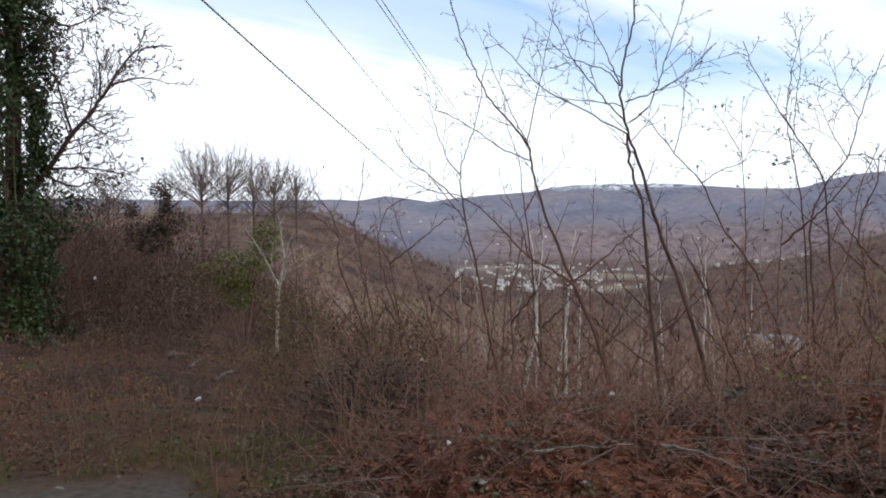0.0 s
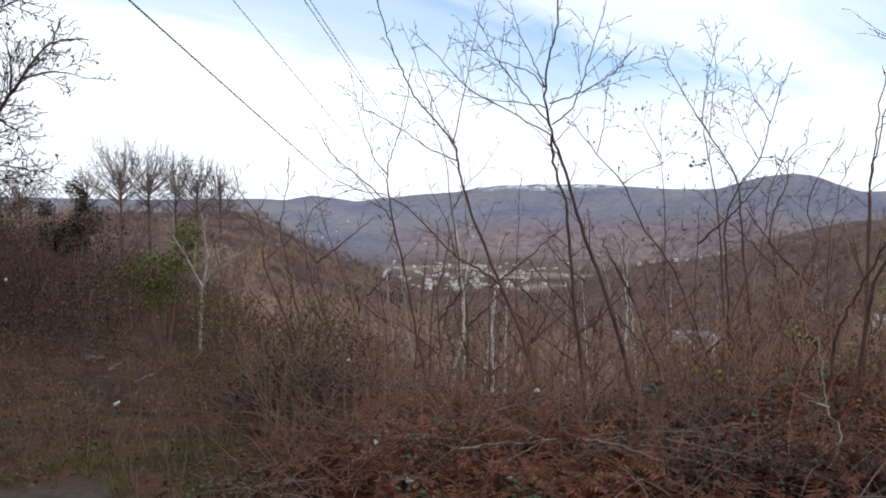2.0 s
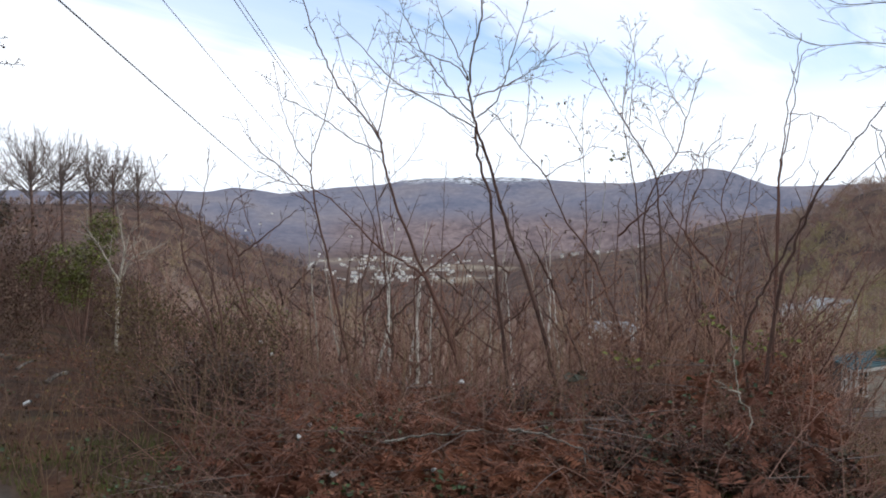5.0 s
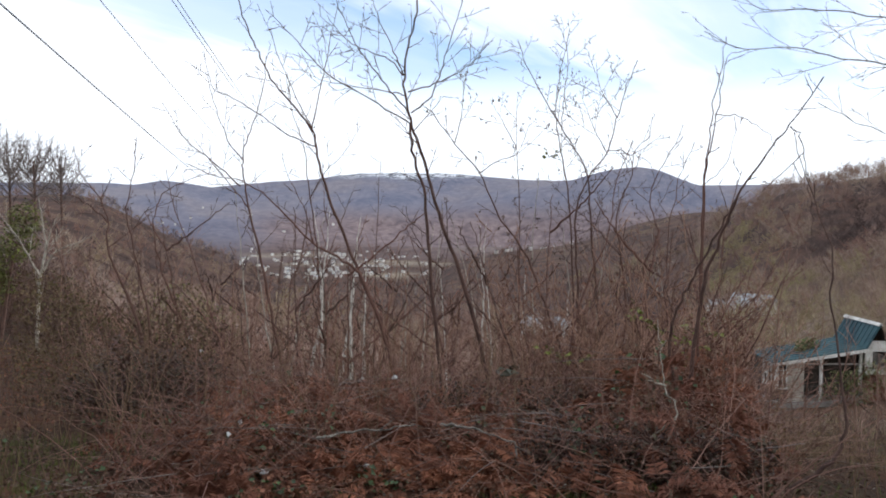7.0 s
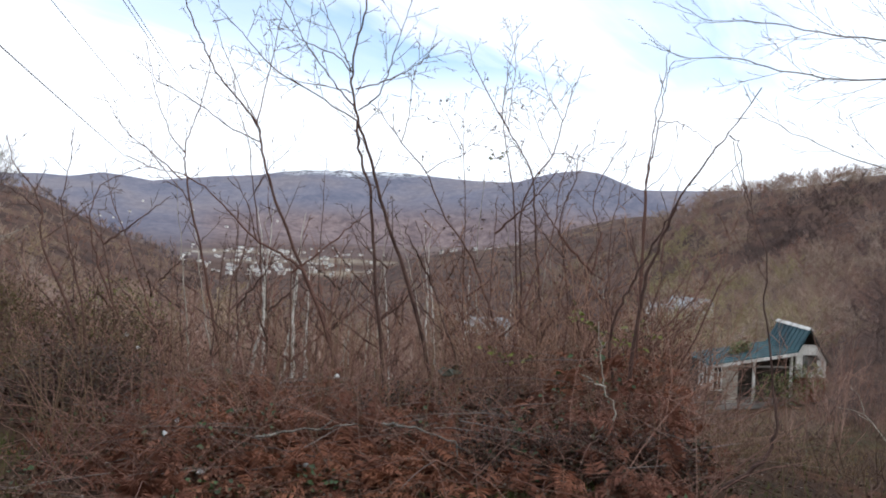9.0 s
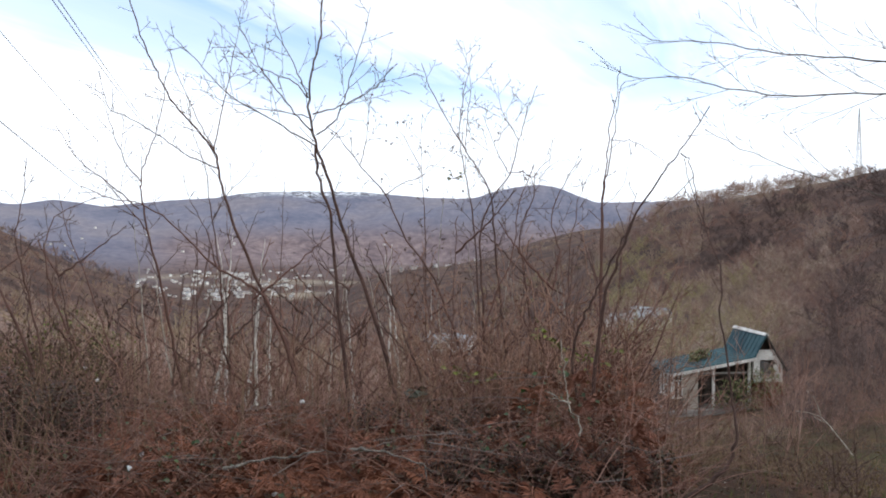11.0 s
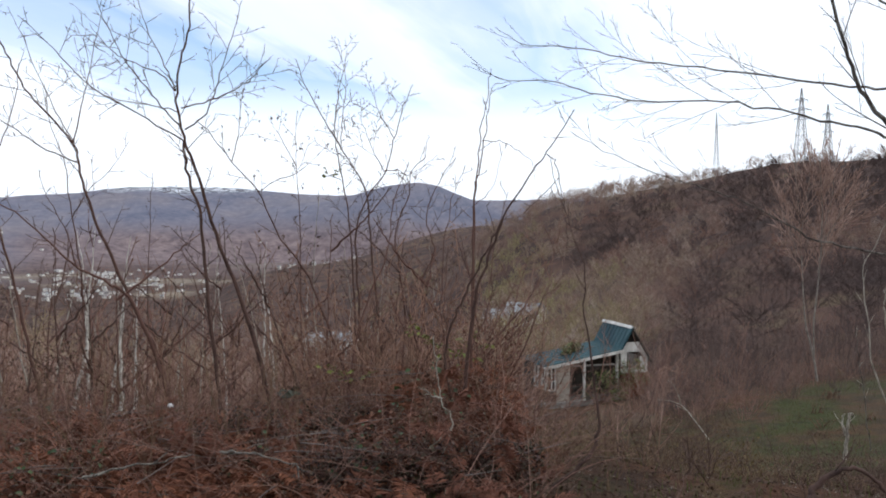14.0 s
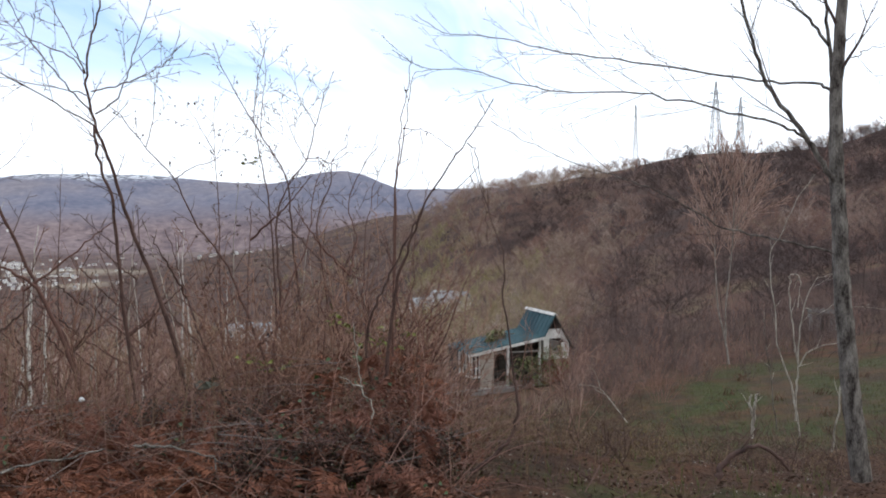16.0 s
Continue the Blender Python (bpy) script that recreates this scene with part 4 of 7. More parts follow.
grown_tree("sapling", [
    (0.013, 0.0025, [(1.18, 9.99, -0.61), (1.14, 9.99, 0.10), (1.09, 10.00, 0.80), (1.07, 10.00, 1.22), (0.99, 10.01, 1.77), (0.94, 10.01, 2.26), (0.91, 10.02, 2.45), (0.77, 10.03, 2.84), (0.71, 10.03, 3.22)]),
], [
    (0.0043, 0.0013, [(0.99, 10.01, 1.77), (1.17, 9.89, 2.12), (1.36, 9.76, 2.31), (1.55, 9.63, 2.64)]),
], "thin straight bare sapling", SAPLING, 15, group="roadside saplings", twig_mat=SAPLING_TWIG, depth=2, thin=0.0024, tint=0.4, spacing=0.190, length=0.58, angle=0.9)
grown_tree("sapling", [
    (0.015, 0.0030, [(3.80, 8.22, -0.35), (3.76, 8.24, 0.27), (3.74, 8.25, 0.89), (3.70, 8.26, 1.50), (3.79, 8.22, 1.93), (4.00, 8.12, 2.29), (4.10, 8.07, 2.65), (4.18, 8.03, 3.00), (4.28, 7.98, 3.26)]),
    (0.015, 0.0030, [(4.11, 8.29, -0.38), (4.05, 8.31, 0.25), (3.98, 8.33, 1.00), (3.92, 8.34, 1.62), (3.87, 8.35, 2.09), (3.65, 8.44, 2.50), (3.45, 8.51, 2.87), (3.24, 8.58, 3.25), (3.14, 8.60, 3.54)]),
    (0.012, 0.0025, [(3.77, 8.35, -0.31), (3.76, 8.38, 0.25), (3.74, 8.42, 1.19), (3.70, 8.47, 1.94), (3.63, 8.53, 2.38), (3.59, 8.58, 2.76), (3.65, 8.59, 3.20), (3.75, 8.57, 3.70)]),
], [
    (0.0038, 0.0013, [(3.56, 8.33, 2.53), (3.61, 8.39, 2.86), (3.68, 8.44, 3.24), (3.66, 8.53, 3.63), (3.65, 8.61, 3.83)]),
    (0.0038, 0.0013, [(4.00, 8.12, 2.30), (4.16, 7.99, 2.28), (4.22, 7.90, 2.10), (4.26, 7.82, 2.27), (4.42, 7.67, 2.46)]),
    (0.0038, 0.0013, [(4.10, 8.07, 2.65), (4.03, 8.33, 2.98), (4.06, 8.54, 3.33)]),
    (0.0038, 0.0013, [(4.00, 8.12, 2.28), (3.93, 8.38, 2.65), (3.90, 8.62, 3.02)]),
], "bare sapling with many fine upright twigs", SAPLING, 16, group="roadside saplings", twig_mat=SAPLING_TWIG, depth=2, thin=0.0024, tint=0.3, spacing=0.115, length=0.62, angle=0.9, leaf=(50, 0.03, LEAF))
grown_tree("sapling", [
    (0.013, 0.0030, [(4.31, 7.96, -0.38), (4.25, 7.99, 0.29), (4.14, 8.05, 1.20), (4.11, 8.07, 1.62), (4.24, 8.00, 2.04), (4.26, 7.99, 2.28), (4.41, 7.91, 2.46)]),
    (0.011, 0.0030, [(4.26, 7.53, -0.22), (4.25, 7.58, 0.35), (4.21, 7.64, 1.04), (4.34, 7.60, 1.39), (4.29, 7.67, 1.79), (4.44, 7.62, 2.20), (4.60, 7.57, 2.43)]),
], [], "bare reddish sapling in a thicket", SAPLING, 17, group="roadside saplings", twig_mat=SAPLING_TWIG, depth=2, thin=0.0024, tint=0.5, spacing=0.123, length=0.64, angle=0.9)
grown_tree("sapling", [
    (0.015, 0.0025, [(3.01, 4.78, 0.06), (2.97, 4.76, 0.44), (2.98, 4.70, 0.92), (3.00, 4.64, 1.22), (3.04, 4.56, 1.47), (3.09, 4.47, 1.70), (3.16, 4.36, 1.90), (3.23, 4.25, 2.07), (3.28, 4.16, 2.19), (3.35, 4.04, 2.40)]),
    (0.010, 0.0045, [(2.97, 4.93, 0.40), (2.91, 4.92, 0.78), (2.95, 4.85, 1.03), (3.01, 4.76, 1.24), (3.09, 4.66, 1.50), (3.16, 4.57, 1.71)]),
], [
    (0.0030, 0.0013, [(3.22, 4.15, 2.12), (3.25, 4.12, 2.08), (3.28, 4.10, 1.93), (3.31, 4.08, 1.70), (3.32, 4.07, 1.48)]),
], "crooked dark sapling with a swollen knot below its fork", SAPLING, 18, group="roadside saplings", twig_mat=SAPLING_TWIG, depth=2, thin=0.0024, tint=0.1, spacing=0.286, length=0.38, angle=0.9)
grown_tree("sapling", [
    (0.008, 0.0020, [(3.25, 5.11, 0.59), (3.25, 5.11, 1.22), (3.26, 5.10, 1.80), (3.29, 5.08, 2.11), (3.31, 5.07, 2.38), (3.35, 5.04, 2.65), (3.37, 5.03, 2.84)]),
    (0.006, 0.0015, [(3.31, 5.18, 1.13), (3.31, 5.17, 1.81), (3.34, 5.13, 2.12), (3.36, 5.09, 2.39), (3.38, 5.06, 2.61), (3.40, 5.03, 2.72), (3.49, 4.94, 2.73)]),
], [
    (0.0026, 0.0008, [(3.31, 5.06, 2.30), (3.44, 4.98, 2.28), (3.55, 4.90, 2.21), (3.63, 4.84, 2.10), (3.64, 4.84, 1.98)]),
    (0.0026, 0.0008, [(3.25, 5.11, 1.80), (3.38, 5.02, 1.96), (3.44, 4.98, 2.22)]),
], "tall whippy twin shoot bending over at the tip", SAPLING, 19, group="roadside saplings", twig_mat=SAPLING_TWIG, depth=2, thin=0.0024, tint=0.6, spacing=0.380, length=0.28, angle=0.9)
grown_tree("sapling", [
    (0.014, 0.0030, [(3.26, 7.37, -0.08), (3.17, 7.43, 0.35), (3.05, 7.51, 0.71), (2.90, 7.60, 1.18), (2.63, 7.72, 1.59), (2.45, 7.81, 2.02), (2.23, 7.90, 2.31), (2.03, 7.98, 2.59), (1.91, 8.03, 2.71)]),
], [
    (0.0038, 0.0013, [(2.24, 7.95, 2.32), (2.31, 7.96, 2.59), (2.35, 7.98, 2.94), (2.42, 8.00, 3.17)]),
    (0.0038, 0.0013, [(2.47, 7.88, 2.01), (2.64, 7.75, 2.13), (2.80, 7.63, 2.20), (2.98, 7.49, 2.39)]),
], "bare sapling leaning across the gap", SAPLING, 20, group="roadside saplings", twig_mat=SAPLING_TWIG, depth=2, thin=0.0024, tint=0.3, spacing=0.162, length=0.54, angle=0.9, leaf=(50, 0.03, LEAF))
grown_tree("sapling", [
    (0.010, 0.0020, [(3.53, 9.42, -0.52), (3.50, 9.43, 0.38), (3.49, 9.43, 1.35), (3.47, 9.44, 2.11), (3.44, 9.45, 2.59), (3.46, 9.44, 3.07)]),
], [
    (0.0038, 0.0013, [(3.45, 9.45, 2.42), (3.27, 9.51, 2.77), (3.14, 9.55, 3.01)]),
], "thin upright bare sapling", SAPLING, 21, group="roadside saplings", twig_mat=SAPLING_TWIG, depth=2, thin=0.0024, tint=0.5, spacing=0.142, length=0.52, angle=0.9, leaf=(60, 0.035, LEAF))
grown_tree("sapling", [
    (0.010, 0.0025, [(2.11, 11.87, -0.97), (2.13, 11.87, 0.13), (2.15, 11.86, 1.31), (2.18, 11.86, 2.06), (2.21, 11.85, 2.44)]),
], [], "thin upright bare sapling", SAPLING, 22, group="roadside saplings", twig_mat=SAPLING_TWIG, depth=2, thin=0.0024, tint=0.3, spacing=0.190, length=0.52, angle=0.9)
grown_tree("sapling", [
    (0.014, 0.0025, [(-0.66, 8.03, -0.07), (-0.83, 8.10, 0.66), (-1.05, 8.15, 1.22), (-1.09, 8.23, 1.62), (-1.30, 8.28, 1.95), (-1.38, 8.35, 2.21)]),
    (0.010, 0.0025, [(-0.67, 8.03, -0.01), (-0.71, 8.03, 0.72), (-0.82, 8.02, 1.22), (-0.88, 8.01, 1.61), (-0.81, 8.02, 2.00), (-0.80, 8.02, 2.24)]),
], [
    (0.0043, 0.0013, [(-1.07, 8.19, 1.50), (-1.22, 8.10, 1.67), (-1.42, 8.00, 1.78), (-1.62, 7.90, 1.83)]),
    (0.0043, 0.0013, [(-1.06, 8.19, 1.27), (-0.79, 8.32, 1.50), (-0.56, 8.44, 1.73)]),
], "many-branched dark sapling on the bank", SAPLING, 23, group="roadside saplings", twig_mat=SAPLING_TWIG, depth=2, thin=0.0024, tint=0.4, spacing=0.162, length=0.64, angle=0.9)
grown_tree("sapling", [
    (0.012, 0.0025, [(-0.27, 9.06, -0.22), (-0.42, 9.05, 0.35), (-0.61, 9.04, 0.86), (-0.73, 9.03, 1.36), (-0.67, 9.04, 1.74), (-0.41, 9.05, 1.93), (-0.10, 9.06, 2.05)]),
    (0.010, 0.0025, [(0.08, 8.56, -0.12), (-0.10, 8.66, 0.41), (-0.25, 8.76, 0.88), (-0.41, 8.85, 1.37), (-0.54, 8.94, 1.74), (-0.60, 9.04, 2.05)]),
], [], "thin leaning bare sapling", SAPLING, 24, group="roadside saplings", twig_mat=SAPLING_TWIG, depth=2, thin=0.0024, tint=0.6, spacing=0.162, length=0.64, angle=0.9)
grown_tree("sapling", [
    (0.010, 0.0025, [(2.75, 6.28, -0.01), (2.80, 6.30, 0.56), (2.94, 6.29, 1.03), (3.10, 6.25, 1.41), (3.17, 6.26, 1.84), (3.31, 6.23, 2.22)]),
], [], "thin leaning bare sapling", SAPLING, 25, group="roadside saplings", twig_mat=SAPLING_TWIG, depth=2, thin=0.0024, tint=0.7, spacing=0.142, length=0.64, angle=0.9)
grown_tree("sapling", [
    (0.008, 0.0020, [(3.64, 6.04, -0.06), (3.64, 6.09, 0.40), (3.60, 6.16, 0.86), (3.63, 6.19, 1.43), (3.71, 6.19, 1.85), (3.84, 6.15, 2.22)]),
    (0.008, 0.0020, [(3.86, 5.90, 0.15), (3.85, 5.97, 0.60), (3.98, 5.94, 1.06), (4.02, 5.98, 1.43), (4.16, 5.94, 1.98)]),
], [], "slanting bare shoots beside the crooked sapling", SAPLING, 26, group="roadside saplings", twig_mat=SAPLING_TWIG, depth=2, thin=0.0024, tint=0.5, spacing=0.142, length=0.52, angle=0.9)
grown_tree("hanging_vine", [
    (0.016, 0.0022, [(3.09, 3.92, 0.04), (3.22, 3.84, 0.16), (3.31, 3.81, 0.27), (3.35, 3.80, 0.44), (3.34, 3.84, 0.73), (3.32, 3.89, 1.08), (3.32, 3.92, 1.44), (3.23, 4.03, 1.83), (3.20, 4.09, 2.08)]),
], [], "dark curved vine hanging from a sapling", SAPLING, 27, category="vine", spacing=0.6, length=0.25, depth=0, thin=0.003)
grown_tree("bramble", [
    (0.007, 0.0026, [(2.50, 4.39, 0.06), (2.61, 4.33, 0.39), (2.55, 4.36, 0.57), (2.53, 4.37, 0.74), (2.51, 4.39, 0.97)]),
], [
    (0.0060, 0.0030, [(2.61, 4.33, 0.39), (2.45, 4.37, 0.24), (2.35, 4.36, 0.12)]),
    (0.0060, 0.0030, [(2.56, 4.36, 0.57), (2.43, 4.43, 0.64)]),
], "pale arching bramble stem", BARK_PALE, 28, category="bramble", spacing=0.5, length=0.2, depth=0, thin=0.003)
grown_tree("fallen_branch", [
    (0.015, 0.0056, [(14.25, 12.57, -3.07), (14.28, 13.03, -2.72), (14.30, 13.50, -2.44), (14.18, 14.10, -2.42)]),
], [
    (0.0084, 0.0035, [(14.27, 13.44, -2.43), (14.17, 13.47, -2.11), (13.99, 13.58, -1.83)]),
], "dead pale branch lying in the brush", BARK_PALE, 29, category="branch", spacing=1.2, length=0.5, depth=0, thin=0.008)
grown_tree("fallen_branch", [
    (0.010, 0.0042, [(1.27, 4.79, 0.31), (1.42, 4.68, 0.30), (1.56, 4.57, 0.28), (1.68, 4.45, 0.22)]),
], [], "dead grey branch lying on the bracken heap", BARK_GREY, 30, category="branch", spacing=0.5, length=0.25, depth=0, thin=0.004)
grown_tree("fallen_branch", [
    (0.009, 0.0042, [(0.50, 4.63, 0.32), (0.70, 4.64, 0.34), (0.89, 4.64, 0.34), (1.08, 4.64, 0.36)]),
], [], "dead grey branch lying on the bracken heap", BARK_GREY, 40, category="branch", spacing=0.5, length=0.25, depth=0, thin=0.004)
grown_tree("bent_root", [
    (0.025, 0.0102, [(4.43, 3.10, -0.03), (4.47, 3.10, 0.03), (4.55, 3.06, 0.11), (4.66, 2.97, 0.17), (4.75, 2.90, 0.11), (4.83, 2.85, 0.01)]),
], [], "dark arched root sticking out of the leaf litter", SAPLING, 42, category="root", spacing=0.5, length=0.3, depth=0, thin=0.004)
grown_tree("roadside_tree", [
    (0.080, 0.0340, [(6.28, 3.12, -0.40), (6.25, 3.18, 0.17), (6.22, 3.24, 0.78), (6.20, 3.28, 1.40), (6.18, 3.31, 2.01), (6.18, 3.32, 2.45), (6.18, 3.31, 2.88), (6.19, 3.29, 3.31), (6.20, 3.27, 3.91), (6.21, 3.26, 4.58)]),
    (0.020, 0.0072, [(6.17, 3.32, 2.49), (6.22, 3.39, 2.86), (6.27, 3.46, 3.23), (6.32, 3.53, 3.65), (6.35, 3.63, 4.31)]),
], [
    (0.0256, 0.0102, [(6.19, 3.30, 1.86), (6.11, 3.32, 1.97), (5.98, 3.43, 2.23), (5.87, 3.51, 2.42), (5.74, 3.62, 2.66), (5.63, 3.67, 2.92), (5.53, 3.72, 3.30), (5.43, 3.77, 3.76)]),
    (0.0125, 0.0023, [(5.97, 3.44, 2.25), (5.80, 3.42, 2.28), (5.63, 3.50, 2.36), (5.44, 3.66, 2.41), (5.16, 3.91, 2.52), (4.83, 4.18, 2.59), (4.42, 4.49, 2.60), (4.05, 4.72, 2.67), (3.77, 4.85, 2.75), (3.45, 4.99, 2.76), (3.21, 5.05, 2.87)]),
    (0.0125, 0.0023, [(6.16, 3.35, 2.62), (6.04, 3.43, 2.68), (5.84, 3.63, 2.69), (5.50, 4.01, 2.78), (5.12, 4.38, 2.89), (4.83, 4.59, 2.93), (4.49, 4.83, 3.00), (4.11, 5.07, 3.09), (3.81, 5.21, 3.10), (3.58, 5.29, 3.23)]),
    (0.0137, 0.0057, [(6.15, 3.37, 2.97), (5.96, 3.43, 3.16), (5.76, 3.50, 3.31), (5.56, 3.57, 3.53)]),
    (0.0102, 0.0023, [(6.20, 3.27, 1.34), (6.01, 3.39, 1.41), (5.73, 3.64, 1.49), (5.47, 3.82, 1.56), (5.26, 3.92, 1.68), (5.01, 4.05, 1.83), (4.74, 4.20, 1.94), (4.45, 4.34, 2.03), (4.13, 4.49, 2.17), (3.80, 4.63, 2.35)]),
    (0.0068, 0.0023, [(6.19, 3.30, 2.83), (6.30, 3.23, 2.88), (6.39, 3.20, 2.94), (6.56, 3.00, 2.98)]),
], "tall grey-barked roadside tree with long bare side branches", BARK_GREY, 31, twig_mat=SAPLING_TWIG, thin=0.0014, spacing=0.17, length=0.95, depth=2, first=0.6, limb_first=0.25, angle=0.55, sides=10, taper=1.25)
grown_tree("pale_tree", [
    (0.042, 0.0130, [(24.63, 17.14, -3.47), (24.55, 17.25, -2.58), (24.40, 17.46, -1.39), (24.33, 17.56, 0.60), (24.24, 17.68, 2.78), (24.19, 17.76, 4.37)]),
    (0.035, 0.0150, [(24.56, 17.24, -2.58), (24.56, 17.23, -1.38), (24.67, 17.08, 0.80), (24.68, 17.07, 2.77), (24.62, 17.15, 4.25)]),
], [
    (0.0150, 0.0050, [(24.61, 17.17, 0.21), (25.33, 17.01, 1.79), (25.99, 16.91, 3.40)]),
    (0.0150, 0.0050, [(24.37, 17.51, 0.40), (24.44, 18.25, 1.80), (24.66, 18.79, 3.04)]),
    (0.0150, 0.0050, [(24.66, 17.10, 1.00), (24.59, 16.30, 2.17), (24.55, 15.45, 2.90)]),
    (0.0150, 0.0050, [(24.29, 17.61, 1.39), (24.02, 17.13, 2.76), (23.66, 16.78, 4.07)]),
    (0.0150, 0.0050, [(24.67, 17.08, 1.40), (24.44, 16.53, 2.75), (24.09, 16.16, 4.05)]),
], "pale-trunked bare tree at the meadow edge", GREY_STEM, 32, twig_mat=SLOPE_TWIG, spacing=0.16, length=1.9, depth=1, thin=0.010, angle=0.5, first=0.42, limb_first=0.15)
grown_tree("pale_sapling", [
    (0.016, 0.0060, [(10.38, 6.05, -1.36), (10.32, 6.15, -0.71), (10.24, 6.28, -0.22), (10.19, 6.35, 0.41), (10.17, 6.39, 1.14), (10.24, 6.27, 1.42), (10.30, 6.17, 1.76), (10.44, 5.93, 2.23)]),
], [], "crooked pale sapling stem", BARK_PALE, 33, group="pale roadside stems", twig_mat=BARK_PALE, spacing=0.35, length=0.4, depth=0, thin=0.003)
grown_tree("pale_sapling", [
    (0.018, 0.0070, [(9.49, 5.59, -0.91), (9.49, 5.58, -0.51), (9.50, 5.56, -0.23), (9.56, 5.46, -0.02), (9.71, 5.20, 0.11), (9.79, 5.04, 0.14)]),
], [], "pale stem bending over into an arch", BARK_PALE, 34, group="pale roadside stems", twig_mat=BARK_PALE, spacing=0.35, length=0.4, depth=0, thin=0.003)
grown_tree("pale_sapling", [
    (0.015, 0.0070, [(9.50, 5.57, -0.16), (9.46, 5.63, 0.27), (9.44, 5.67, 0.62), (9.45, 5.65, 0.92), (9.50, 5.56, 0.87), (9.49, 5.58, 0.52)]),
], [], "broken pale stem with hooked top", BARK_PALE, 35, group="pale roadside stems", twig_mat=BARK_PALE, spacing=0.35, length=0.4, depth=0, thin=0.003)
grown_tree("pale_sapling", [
    (0.013, 0.0040, [(9.50, 5.57, -0.23), (9.51, 5.55, 0.34), (9.55, 5.48, 0.69), (9.60, 5.39, 0.88), (9.71, 5.20, 0.96)]),
], [
    (0.0060, 0.0025, [(9.53, 5.51, 0.52), (9.61, 5.37, 0.46), (9.71, 5.19, 0.57), (9.95, 4.73, 0.54)]),
    (0.0050, 0.0020, [(9.58, 5.43, 0.77), (9.50, 5.17, 0.90), (9.41, 4.91, 0.94)]),
], "pale stem with arching side shoots", BARK_PALE, 36, group="pale roadside stems", twig_mat=BARK_PALE, spacing=0.35, length=0.4, depth=0, thin=0.003)
grown_tree("pale_sapling", [
    (0.015, 0.0070, [(8.82, 4.75, -0.99), (8.84, 4.69, -0.41), (8.85, 4.68, 0.16), (8.82, 4.73, 0.79)]),
], [], "straight pale stem beside the roadside tree", BARK_PALE, 37, group="pale roadside stems", twig_mat=BARK_PALE, spacing=0.35, length=0.4, depth=0, thin=0.003)
grown_tree("pale_sapling", [
    (0.013, 0.0060, [(11.07, 6.83, -1.52), (11.03, 6.89, -0.93), (10.98, 6.97, -0.25), (10.96, 7.01, 0.17)]),
], [], "thin brown-grey stem above the meadow", BARK_GREY, 38, group="pale roadside stems", twig_mat=BARK_PALE, spacing=0.35, length=0.4, depth=0, thin=0.003)
grown_tree("stump", [
    (0.020, 0.0120, [(7.55, 4.92, -0.67), (7.56, 4.90, -0.43), (7.57, 4.89, -0.24), (7.58, 4.86, -0.20)]),
], [
    (0.0140, 0.0080, [(7.55, 4.91, -0.43), (7.53, 4.94, -0.29), (7.55, 4.92, -0.21)]),
], "short broken pale stump with two prongs", BARK_PALE, 39, group="stumps", twig_mat=BARK_PALE, spacing=0.35, length=0.4, depth=0, thin=0.003)
grown_tree("forked_tree", [
    (0.046, 0.0341, [(-3.87, 18.66, -1.49), (-3.86, 18.67, -0.83), (-3.84, 18.67, -0.18), (-3.80, 18.68, 0.28)]),
], [
    (0.0279, 0.0074, [(-3.80, 18.68, 0.25), (-3.97, 18.64, 0.61), (-4.24, 18.58, 1.13), (-4.58, 18.50, 1.65)]),
    (0.0310, 0.0074, [(-3.80, 18.68, 0.25), (-3.72, 18.87, 0.86), (-3.81, 19.02, 1.38), (-3.91, 19.17, 1.91)]),
    (0.0248, 0.0062, [(-3.76, 18.69, 0.34), (-3.50, 18.57, 0.74), (-3.10, 18.47, 0.94), (-2.88, 18.34, 1.00)]),
    (0.0186, 0.0062, [(-3.72, 18.69, 0.60), (-3.59, 18.57, 1.13), (-3.41, 18.45, 1.52)]),
], "pale forked young tree on the leafy bank", BARK_PALE, 41, twig_mat=BARK_PALE, spacing=0.3, length=0.9, depth=1, thin=0.006)
